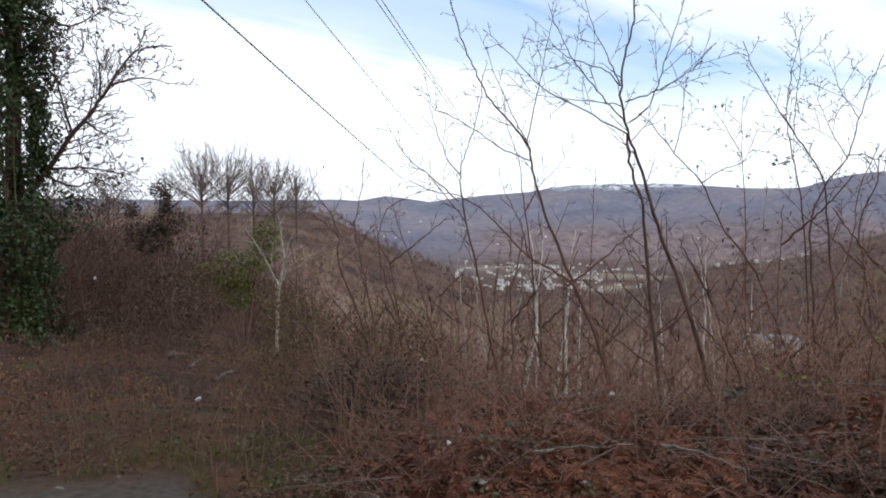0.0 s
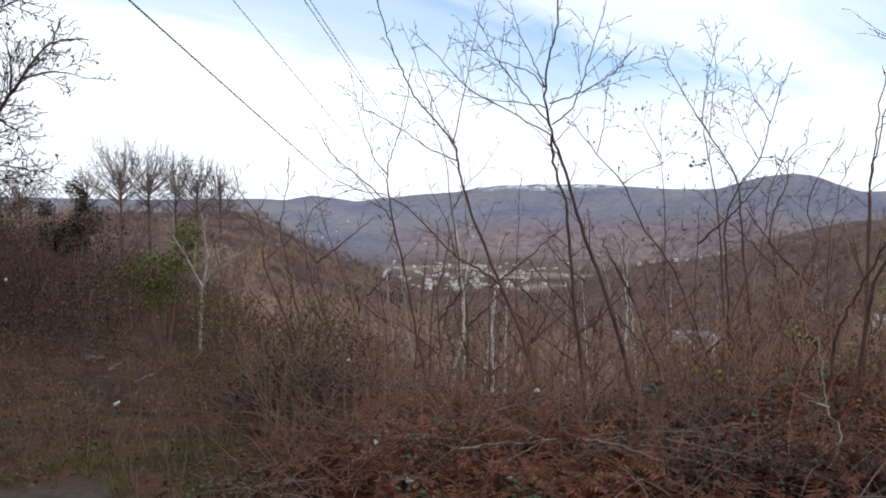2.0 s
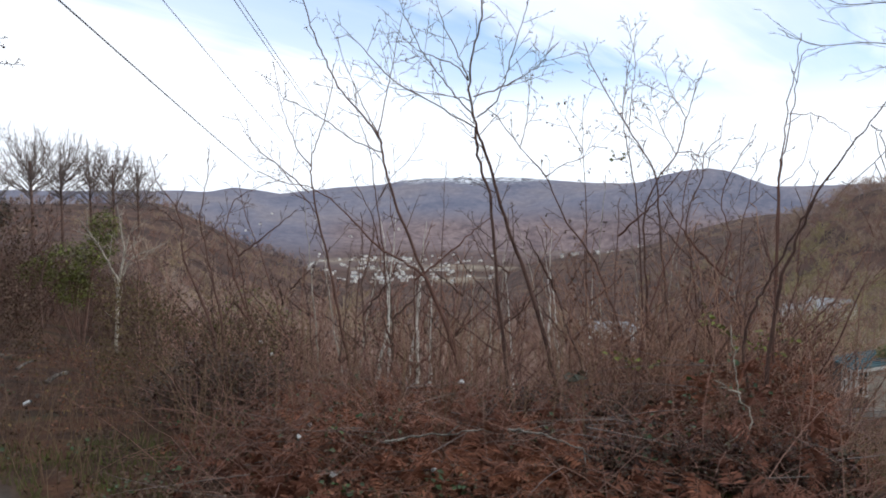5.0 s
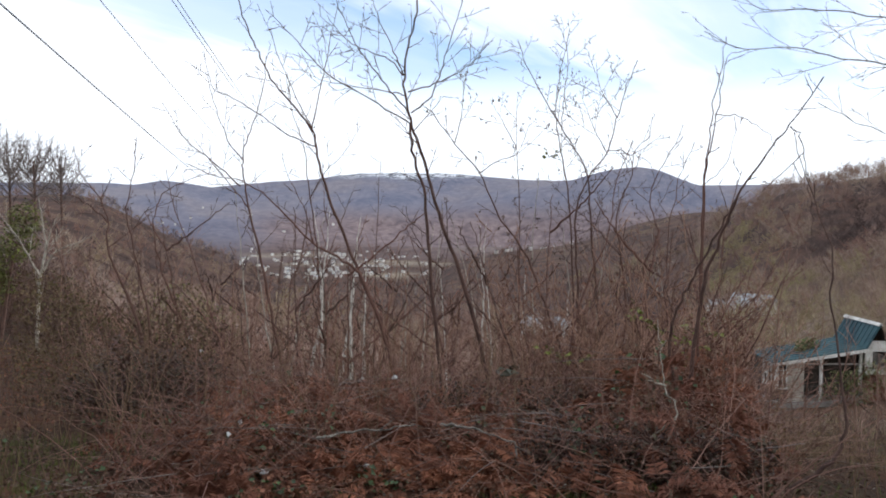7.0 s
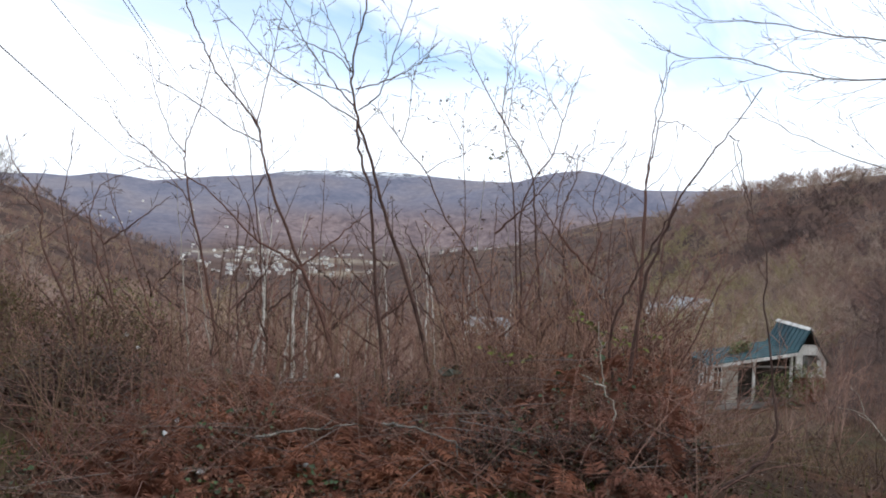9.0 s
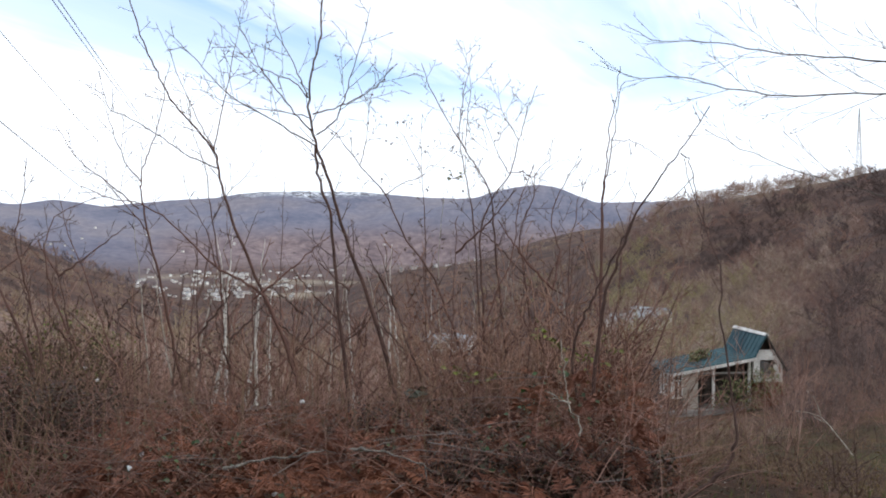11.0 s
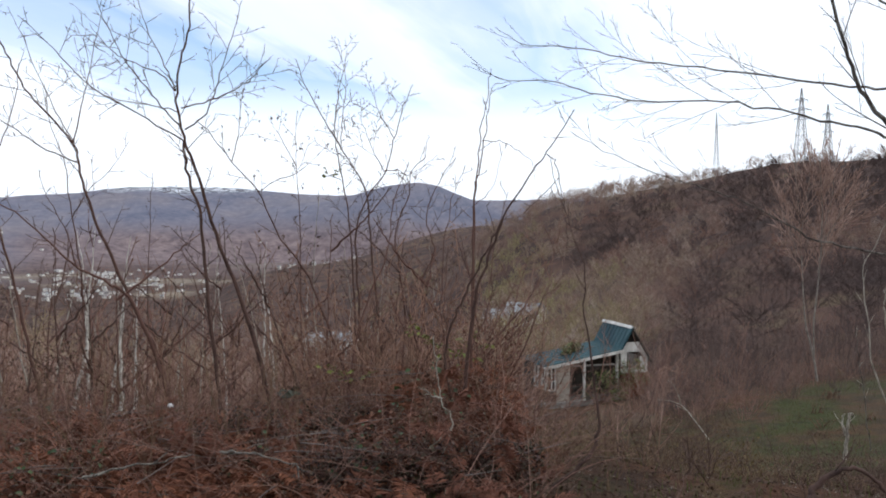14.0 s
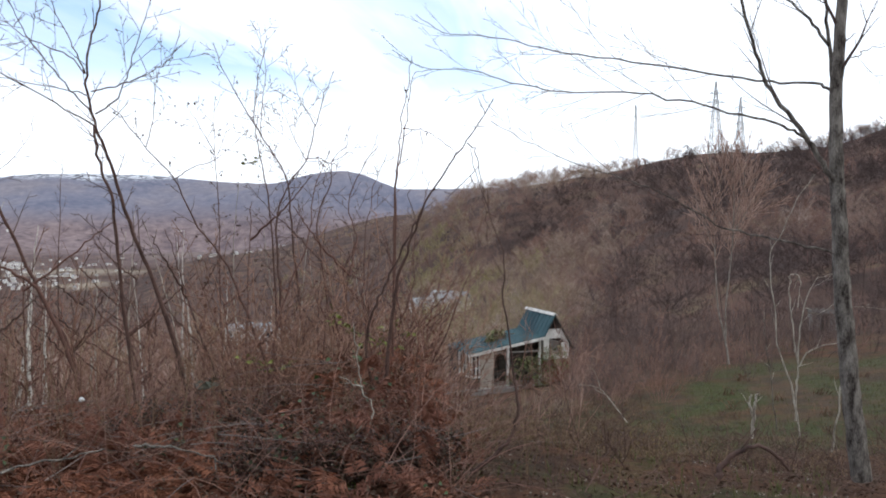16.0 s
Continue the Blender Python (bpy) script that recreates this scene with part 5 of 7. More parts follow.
grown_tree("ivy_tree", [
    (0.154, 0.0840, [(-6.04, 11.58, -0.46), (-6.05, 11.57, 0.83), (-6.09, 11.55, 2.44), (-6.07, 11.56, 4.03), (-6.02, 11.59, 5.63), (-5.94, 11.63, 7.22)]),
], [
    (0.0490, 0.0084, [(-5.91, 11.65, 2.12), (-5.62, 11.73, 2.57), (-5.37, 11.78, 2.96), (-5.11, 11.83, 3.27), (-4.85, 11.88, 3.69), (-4.61, 11.91, 4.06), (-4.37, 11.94, 4.23), (-3.99, 12.02, 4.27)]),
    (0.0210, 0.0042, [(-5.00, 11.85, 3.44), (-4.93, 11.73, 3.74), (-4.91, 11.60, 4.04), (-4.88, 11.46, 4.33)]),
    (0.0210, 0.0042, [(-5.99, 11.60, 3.32), (-5.56, 11.63, 3.39), (-5.26, 11.59, 3.32), (-4.92, 11.55, 3.22)]),
    (0.0210, 0.0042, [(-5.26, 11.95, 3.17), (-5.15, 12.07, 3.06), (-5.03, 12.20, 2.99), (-4.84, 12.35, 2.88)]),
    (0.0210, 0.0042, [(-4.86, 11.91, 3.69), (-4.62, 12.14, 3.82), (-4.41, 12.37, 3.86), (-4.22, 12.57, 3.81)]),
    (0.0210, 0.0042, [(-5.68, 11.76, 2.45), (-5.19, 11.77, 2.47), (-4.77, 11.73, 2.41), (-4.41, 11.65, 2.34)]),
    (0.0210, 0.0042, [(-5.41, 11.88, 2.97), (-5.45, 11.65, 3.41), (-5.45, 11.43, 3.85), (-5.39, 11.23, 4.12)]),
    (0.0245, 0.0042, [(-6.00, 11.60, 4.60), (-5.68, 11.59, 4.56), (-5.26, 11.63, 4.48), (-4.82, 11.65, 4.69), (-4.56, 11.60, 4.63)]),
    (0.0210, 0.0042, [(-6.03, 11.58, 4.75), (-5.69, 11.53, 4.90), (-5.14, 11.57, 4.98), (-4.60, 11.58, 4.59)]),
    (0.0210, 0.0042, [(-5.74, 11.73, 2.37), (-5.33, 11.70, 2.20), (-4.91, 11.67, 2.28), (-4.59, 11.58, 2.04)]),
], "old tree wrapped in dark green ivy", SAPLING, 61, twig_mat=SAPLING_TWIG, spacing=0.11, length=1.0, depth=2, angle=0.85, thin=0.005, first=0.5, limb_first=0.15, leaf=(260, 0.06, LEAF))
grown_tree("birch", [
    (0.029, 0.0030, [(0.91, 9.61, -0.52), (0.99, 9.61, -0.11), (1.06, 9.60, 0.22), (1.09, 9.59, 0.53), (1.14, 9.59, 1.23), (1.18, 9.58, 1.63)]),
], [], "leaning white birch trunk among brown scrub", BIRCH, 50, group="birches", twig_mat=TWIG, spacing=0.35, length=0.9, depth=1, thin=0.005, first=0.4, taper=1.25)
grown_tree("birch", [
    (0.029, 0.0030, [(1.09, 9.60, -0.45), (1.10, 9.59, -0.11), (1.09, 9.60, 0.22), (1.09, 9.60, 0.49), (1.06, 9.60, 1.17), (1.00, 9.60, 1.63)]),
], [], "white birch trunk among brown scrub", BIRCH, 51, group="birches", twig_mat=TWIG, spacing=0.35, length=0.9, depth=1, thin=0.005, first=0.4, taper=1.25)
grown_tree("birch", [
    (0.029, 0.0030, [(1.29, 9.57, -0.52), (1.34, 9.56, -0.12), (1.40, 9.55, 0.22), (1.43, 9.55, 0.56), (1.47, 9.54, 1.16)]),
], [], "leaning white birch trunk among brown scrub", BIRCH, 52, group="birches", twig_mat=TWIG, spacing=0.35, length=0.9, depth=1, thin=0.005, first=0.4, taper=1.25)
grown_tree("birch", [
    (0.029, 0.0030, [(1.43, 9.55, -0.53), (1.42, 9.55, -0.12), (1.43, 9.55, 0.22), (1.44, 9.55, 0.52), (1.49, 9.54, 1.23), (1.54, 9.53, 1.57)]),
], [], "white birch trunk among brown scrub", BIRCH, 53, group="birches", twig_mat=TWIG, spacing=0.35, length=0.9, depth=1, thin=0.005, first=0.4, taper=1.25)
grown_tree("birch", [
    (0.029, 0.0030, [(1.57, 9.53, -0.46), (1.58, 9.53, 0.02), (1.59, 9.53, 0.42), (1.61, 9.52, 1.03)]),
], [], "white birch trunk among brown scrub", BIRCH, 54, group="birches", twig_mat=TWIG, spacing=0.35, length=0.9, depth=1, thin=0.005, first=0.4, taper=1.25)
grown_tree("birch", [
    (0.021, 0.0030, [(3.71, 11.47, -0.71), (3.68, 11.48, -0.20), (3.70, 11.48, 0.30), (3.66, 11.49, 0.72), (3.63, 11.50, 1.31)]),
], [], "slim birch trunk among brown scrub", BIRCH, 55, group="birches", twig_mat=TWIG, spacing=0.35, length=0.9, depth=1, thin=0.005, first=0.4, taper=1.25)
grown_tree("birch", [
    (0.021, 0.0030, [(3.82, 11.44, -0.71), (3.79, 11.44, -0.20), (3.74, 11.46, 0.47), (3.69, 11.48, 0.89), (3.72, 11.47, 1.47)]),
], [], "slim birch trunk among brown scrub", BIRCH, 56, group="birches", twig_mat=TWIG, spacing=0.35, length=0.9, depth=1, thin=0.005, first=0.4, taper=1.25)
grown_tree("birch", [
    (0.021, 0.0030, [(4.69, 11.11, -0.93), (4.72, 11.10, -0.51), (4.83, 11.05, -0.01), (4.86, 11.03, 0.49)]),
], [], "slim birch trunk among brown scrub", BIRCH, 57, group="birches", twig_mat=TWIG, spacing=0.35, length=0.9, depth=1, thin=0.005, first=0.4, taper=1.25)
grown_tree("birch", [
    (0.021, 0.0030, [(4.25, 11.28, -1.03), (4.20, 11.30, -0.53), (4.26, 11.28, 0.14), (4.28, 11.27, 0.81)]),
], [], "slim birch trunk among brown scrub", BIRCH, 58, group="birches", twig_mat=TWIG, spacing=0.35, length=0.9, depth=1, thin=0.005, first=0.4, taper=1.25)
grown_tree("birch", [
    (0.021, 0.0030, [(3.18, 11.63, -1.06), (3.15, 11.64, -0.55), (3.12, 11.65, 0.13), (3.07, 11.66, 0.80)]),
], [], "pale slim birch trunk among brown scrub", BIRCH, 59, group="birches", twig_mat=TWIG, spacing=0.35, length=0.9, depth=1, thin=0.005, first=0.4, taper=1.25)
grown_tree("sapling", [
    (0.025, 0.0060, [(-4.89, 14.24, -0.75), (-4.82, 14.27, 0.05), (-4.74, 14.29, 0.74), (-4.63, 14.33, 1.34), (-4.23, 14.45, 1.74)]),
], [], "leaning red-brown sapling on the bank", BARK, 80, group="bank saplings", twig_mat=TWIG, spacing=0.22, length=0.6, depth=1, thin=0.004)
grown_tree("sapling", [
    (0.025, 0.0060, [(-5.67, 12.86, -0.52), (-5.70, 12.85, 0.21), (-5.78, 12.81, 0.93), (-5.91, 12.76, 1.64)]),
], [], "thin bare sapling on the bank", BARK, 81, group="bank saplings", twig_mat=TWIG, spacing=0.22, length=0.6, depth=1, thin=0.004)
grown_tree("sapling", [
    (0.025, 0.0060, [(-6.37, 15.82, -0.78), (-6.41, 15.81, 0.33), (-6.30, 15.85, 1.21), (-6.15, 15.91, 1.87)]),
], [], "thin bare sapling on the bank", BARK, 82, group="bank saplings", twig_mat=TWIG, spacing=0.22, length=0.6, depth=1, thin=0.004)
grown_tree("sapling", [
    (0.025, 0.0060, [(-5.54, 19.28, -1.04), (-5.57, 19.27, 0.04), (-5.40, 19.32, 0.98), (-5.20, 19.38, 1.79)]),
], [], "thin bare sapling on the bank", BARK, 83, group="bank saplings", twig_mat=TWIG, spacing=0.22, length=0.6, depth=1, thin=0.004)
grown_tree("sapling", [
    (0.025, 0.0060, [(-2.04, 12.90, -0.53), (-2.17, 12.88, 0.37), (-2.38, 12.84, 1.09), (-2.50, 12.82, 1.72)]),
], [], "thin bare sapling on the bank", BARK, 84, group="bank saplings", twig_mat=TWIG, spacing=0.22, length=0.6, depth=1, thin=0.004)
grown_tree("sapling", [
    (0.025, 0.0060, [(-6.58, 12.42, -0.14), (-6.55, 12.44, 0.17), (-6.50, 12.46, 0.43), (-6.35, 12.54, 0.55)]),
], [], "pale broken stem on the bank", BARK_PALE, 85, group="bank saplings", twig_mat=TWIG, spacing=0.22, length=0.6, depth=1, thin=0.004)
grown_tree("sapling", [
    (0.025, 0.0060, [(-6.51, 13.58, -0.35), (-6.48, 13.59, 0.51), (-6.57, 13.55, 1.27), (-6.63, 13.52, 1.83)]),
], [], "thin bare sapling on the bank", BARK, 86, group="bank saplings", twig_mat=TWIG, spacing=0.22, length=0.6, depth=1, thin=0.004)

# ---------------------------------------------------------------- scrub, woods and undergrowth
def bush_form(seed, tall, stems, spread, spacing, length, depth, r, thin, points=5, lean=0.35, haze=0):
    """Template of a bare many-stemmed bush; returns vertices, faces and tint."""
    rng = np.random.default_rng(seed)
    s = Sticks()
    for _ in range(stems):
        a = rng.uniform(0, 6.28)
        start = np.array((math.cos(a), math.sin(a), 0)) * spread * rng.uniform(0, 0.6) + (0, 0, -0.15)
        way = np.array((math.cos(a) * lean * rng.uniform(0, 1.4), math.sin(a) * lean * rng.uniform(0, 1.4), 1.0))
        ln = tall * rng.uniform(0.55, 1.1)
        line = shoot(rng, start, way, ln, 0.19, 0.04, points)
        rr = r * rng.uniform(0.6, 1.2)
        s.add(line, rr, thin, 0.0)
        twigs_on(s, rng, line, rr, spacing, length * rng.uniform(0.7, 1.2), depth, 0.0, 0.18, thin, 0.06, 0.95)
        if haze:
            sprays(s, rng, line, haze, length * 0.6, max(0.0018, thin * 0.9), 0.2)
    return s.arrays()[:3]


def shrub_things(name, count, tall, stems, spread, spacing, length, depth, r, thin, lean, mat, label, group, spots, seed):
    """Countable bare shrubs: a few built once with their stems and twigs, the rest copies of them."""
    rng = np.random.default_rng(seed)
    built = []
    for i, (x, y, size, _) in enumerate(spots):
        m = Matrix.LocRotScale((x, y, float(land(x, y))), Euler((0, 0, rng.uniform(0, 6.28))), (size, size, size * rng.uniform(0.85, 1.2)))
        if i >= count:
            copy_thing(built[int(rng.integers(count))], m)
            continue
        top = thing(name, (0, 0, 0), label, "shrub", group)
        wood, fine = Sticks(), Sticks()
        for _ in range(stems):
            a = rng.uniform(0, 6.28)
            start = np.array((math.cos(a), math.sin(a), 0)) * spread * rng.uniform(0, 0.6) + (0, 0, -0.15)
            way = (math.cos(a) * lean * rng.uniform(0, 1.4), math.sin(a) * lean * rng.uniform(0, 1.4), 1.0)
            line = shoot(rng, start, way, tall * rng.uniform(0.55, 1.1), 0.17, 0.03, 6)
            rr = r * rng.uniform(0.6, 1.2)
            one = Sticks()
            one.add(line, rr, thin)
            part("stem", one.mesh("stem", mat), top)
            twigs_on(fine, rng, line, rr, spacing, length * rng.uniform(0.7, 1.2), depth, 0.0, 0.18, thin, 0.06, 0.85, None, 0.12)
        tagged(part("crown", fine.mesh("crown", mat), top), kind="stuff")
        top.matrix_basis = Matrix.LocRotScale(m.translation, m.to_quaternion(), None)
        built.append(top)


def sprays(s, rng, line, count, reach, wide, first=0.25, droop=0.1):
    """Fine end twigs round a limb, as slender slivers."""
    k = len(line) - 1
    g = rng.uniform(first, 1.0, count) * k
    j = np.minimum(k - 1, g.astype(int))
    way = line[j + 1] - line[j]
    q = line[j] + (g - j)[:, None] * way
    way = way / (np.linalg.norm(way, axis=1, keepdims=True) + 1e-9) + rng.normal(0, 0.8, (count, 3)) + (0, 0, droop)
    way /= np.linalg.norm(way, axis=1, keepdims=True) + 1e-9
    side = np.cross(way, rng.normal(0, 1, (count, 3)))
    side /= np.linalg.norm(side, axis=1, keepdims=True) + 1e-9
    tip = q + way * (reach * rng.uniform(0.45, 1.15, count))[:, None]
    v = np.stack([q - side * wide, q + side * wide, tip], 1).reshape(-1, 3)
    s.extra_v.append(v), s.extra_f.append(np.arange(count * 3).reshape(-1, 3)), s.extra_t.append(np.zeros(count * 3))


def tree_form(seed, tall, limbs, twigs, r, thin, round_top=0.6, wide=0.028):
    """Template of a bare forest tree: trunk, limbs and a haze of fine twigs."""
    rng = np.random.default_rng(seed)
    s = Sticks()
    trunk = shoot(rng, (0, 0, -0.5), (0, 0, 1), tall * 0.6, 0.07, 0.1, 4)
    s.add(trunk, r, r * 0.35)
    for i in range(limbs):
        f = rng.uniform(0.30, 1.0)
        k = min(2, int(f * 3))
        p = trunk[k] + (f * 3 - k) * (trunk[k + 1] - trunk[k])
        a = rng.uniform(0, 6.28)
        ln = tall * (0.46 - 0.14 * f) * rng.uniform(0.7, 1.15)
        line = shoot(rng, p, (math.cos(a) * round_top, math.sin(a) * round_top, 0.25 + 0.5 * f), ln, 0.14, 0.10, 3)
        s.add(line, r * 0.34, thin)
        sprays(s, rng, line, twigs, ln * 0.55, wide)
    return s.arrays()[:3]


def spread_forms(name, forms, spots, mat, label, category, seed, squash=(0.85, 1.2)):
    """Joins many turned and scaled copies of the forms into one object of stuff. spots: x, y, scale, tint."""
    rng = np.random.default_rng(seed)
    vs, qs, ns, ts, base = [], [], [], [], 0
    spots = np.array(spots)
    heights = land(spots[:, 0], spots[:, 1])
    for (x, y, size, tint), z in zip(spots, heights):
        v, q, n = forms[int(rng.integers(len(forms)))]
        a = rng.uniform(0, 6.28)
        c, s = math.cos(a) * size, math.sin(a) * size
        w = np.empty_like(v)
        w[:, 0], w[:, 1] = v[:, 0] * c - v[:, 1] * s + x, v[:, 0] * s + v[:, 1] * c + y
        w[:, 2] = v[:, 2] * size * rng.uniform(*squash) + z
        vs.append(w), qs.append(q + base), ns.append(n + base), ts.append(np.full(len(v), tint))
        base += len(v)
    me = mesh_from(name, np.concatenate(vs), [np.concatenate(qs), np.concatenate(ns)], mat, {"tint": np.concatenate(ts)}, smooth=True)
    return tagged(new(name, me), label, category, kind="stuff")


def scatter(rng, count, b0, b1, d0, d1, keep=None, size=(0.8, 1.2), tint=(0, 1), power=1.0, patch=0.0):
    """Random spots in a sector of the land, evenly by area (power 1) or crowding the near side (power > 1)."""
    out, tries = [], 0
    while len(out) < count and tries < count * 30:
        tries += 1
        b = rng.uniform(b0, b1)
        d = math.sqrt(d0 * d0 + (d1 * d1 - d0 * d0) * rng.uniform() ** power)
        x, y = polar(b, d)
        if keep and not keep(x, y, b, d):
            continue
        t = rng.uniform(*tint)
        if patch:
            t = min(1.0, max(0.0, 0.5 + 1.3 * noise.noise((x * patch, y * patch, 6)) + rng.uniform(-0.3, 0.3)))
        out.append((x, y, rng.uniform(*size), t))
    return out


def clear_of_house(x, y, b, d):
    return not (35.2 < b < 44.5 and 17 < d < 53)


def hill_woods():
    rng = np.random.default_rng(21)
    forms = [tree_form(100 + i, 7.5, 10, 20, 0.07, 0.016, 1.05, 0.034) for i in range(10)]

    def keep(x, y, b, d):
        return in_meadow(x, y) < 0.2 and clear_of_house(x, y, b, d)

    spots, crest = [], []
    for x, y, size, _ in scatter(rng, 1900, 32, 68, 66, 430, keep, (0.65, 1.4)):
        # paler thickets low down, darker woods on the upper hill
        b, d = bearing(x, y), math.hypot(x, y)
        if d > 325:
            if not (49.5 < b < 58) or rng.uniform() < 0.3:
                crest.append((x, y, size * (1.25 if b < 46 else 0.85), rng.uniform(0.35, 0.75)))
            continue
        # tint also paler towards the valley: distance haze put into the colour
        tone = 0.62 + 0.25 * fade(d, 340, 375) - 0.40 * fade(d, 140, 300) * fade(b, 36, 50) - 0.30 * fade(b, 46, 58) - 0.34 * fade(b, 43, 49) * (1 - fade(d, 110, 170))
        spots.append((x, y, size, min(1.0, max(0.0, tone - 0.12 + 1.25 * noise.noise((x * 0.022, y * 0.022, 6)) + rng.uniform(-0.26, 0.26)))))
    spots += scatter(rng, 500, 24, 42, 380, 640, None, (0.7, 1.2), patch=0.02)
    open_forms = [tree_form(600 + i, 6.6, 10, 15, 0.06, 0.02, 0.85, 0.026) for i in range(8)]
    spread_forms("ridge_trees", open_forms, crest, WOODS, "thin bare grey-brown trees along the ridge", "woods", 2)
    fine = [tree_form(700 + i, 7.0, 11, 34, 0.055, 0.008, 1.0, 0.014) for i in range(8)]
    spread_forms("hill_foot_woods", fine, [p for p in spots if math.hypot(p[0], p[1]) < 150], WOODS, "fine-twigged bare trees at the foot of the hill", "woods", 33)
    spots = [p for p in spots if math.hypot(p[0], p[1]) >= 150]
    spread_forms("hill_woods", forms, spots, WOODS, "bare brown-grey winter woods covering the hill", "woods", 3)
    forms = [bush_form(130 + i, 2.8, 6, 1.3, 1.2, 1.1, 0, 0.018, 0.008, 4, 0.7, 26) for i in range(8)]
    spots = scatter(rng, 300, 30, 68, 48, 150, keep, (0.7, 1.5), patch=0.10)
    spots = [(x, y, size, tint * (0.45 if bearing(x, y) > 43 else 1.0)) for x, y, size, tint in spots]
    spots += scatter(rng, 230, -6, 36, 45, 150, None, (0.6, 1.2), patch=0.04)
    spots += scatter(rng, 170, 43.2, 66, 46, 84, lambda x, y, b, d: clear_of_house(x, y, b, d) and in_meadow(x, y) < 0.3, (0.7, 1.1), tint=(0.0, 0.25))
    spots += scatter(rng, 210, 31, 46, 58, 190, keep, (0.7, 1.4), tint=(0.30, 1.0))
    spots += scatter(rng, 150, 44.5, 58, 26, 50, lambda x, y, b, d: in_meadow(x, y) < 0.3, (0.3, 0.62), tint=(0.0, 0.45)) + scatter(rng, 26, 38.5, 45, 24, 31, None, (0.18, 0.32), tint=(0.2, 1.0))
    spread_forms("hill_scrub", forms, spots, WOODS, "brown bare scrub on the lower slopes", "scrub", 4)


def slope_woods():
    rng = np.random.default_rng(22)
    forms = [tree_form(140 + i, 6.5, 9, 18, 0.06, 0.014, 0.85, 0.026) for i in range(8)]
    spots = scatter(rng, 1250, -12, 34, 50, 700, lambda x, y, b, d: not (18 < b < 37 and 100 < d < 180), (0.55, 1.1), patch=0.02, power=1.5)
    far = [tree_form(340 + i, 8.0, 5, 12, 0.16, 0.10, 0.85, 0.12) for i in range(8)]
    there = scatter(rng, 1500, -12, 35, 600, 1300, None, (0.6, 1.15), patch=0.006) + scatter(rng, 900, -31, 3, 330, 640, None, (0.6, 1.1), patch=0.02) + scatter(rng, 260, -10, 34, 1300, 2500, lambda x, y, b, d: not (-2 < b < 15.5 and d < 2150 and rng.uniform() < 0.45), (0.7, 1.2), tint=(0.0, 0.3))
    spread_forms("valley_woods", far, [(x, y, size, tint * 0.75) for x, y, size, tint in there], WOODS, "bare brown woods on the valley side", "woods", 15)
    spots = [(x, y, size, tint * 0.85) for x, y, size, tint in spots]
    spread_forms("slope_woods", forms, spots, WOODS, "bare brown trees on the falling slope", "woods", 5)


def skyline_trees():
    """Round-crowned bare trees behind the thicket on the bank."""
    rng = np.random.default_rng(23)
    for be, d, rise, wide in ((-16.6, 60, 6.4, 3.3), (-14.9, 64, 6.2, 3.3), (-13.2, 67, 5.2, 2.6), (-11.8, 62, 5.1, 2.9), (-10.3, 66, 4.5, 2.4), (-18.8, 66, 4.2, 1.9), (-22.5, 60, 3.8, 2.4), (-26.0, 62, 4.0, 2.6)):
        x, y = polar(be, d)
        z = float(land(x, y))
        tall = 1.6 + d * math.tan(radians(rise)) - z
        heart = np.array((0, 0, 1.6 + d * math.tan(radians(rise * 0.40)) - z))
        top = thing("bare_tree", (x, y, z), "tall bare tree with a rounded crown of fine twigs", "tree", "trees behind the bank")
        tr, cr = Sticks(), Sticks()
        trunk = smooth_path([(0, 0, -0.5), (0.05, 0.03, heart[2] * 0.45), (-0.04, 0, heart[2] * 1.2)], 8)
        tr.add(trunk, 0.15, 0.07, 0, 6)
        for _ in range(int(18 * wide)):
            a, up = rng.uniform(0, 6.28), rng.uniform(0.12, 1.0)
            flat = math.sqrt(max(0.0, 1 - up * up))
            rim = heart + np.array((math.cos(a) * flat * wide, math.sin(a) * flat * wide, up * (tall - heart[2]))) * rng.uniform(0.86, 1.03)
            p = np.array((0, 0, heart[2] * (0.72 + 0.36 * up)))
            mid = p + (rim - p) * 0.5 + np.array((math.cos(a), math.sin(a), 0.3)) * 0.07 * wide
            line = smooth_path([p, mid, rim], 7)
            line[1:-1] += rng.normal(0, 0.05, (5, 3))
            cr.add(line, 0.035, 0.010, 0.3)
            twigs_on(cr, rng, line, 0.026, 0.40, 1.25, 1, 0.3, 0.3, 0.009, 0.0, 0.7, None, 0.08)
            sprays(cr, rng, line, 8, 0.8, 0.009, 0.4, 0.0)
        part("trunk", tr.mesh("trunk", BARK), top)
        tagged(part("crown", cr.mesh("crown", GREY_TWIG), top), kind="stuff")


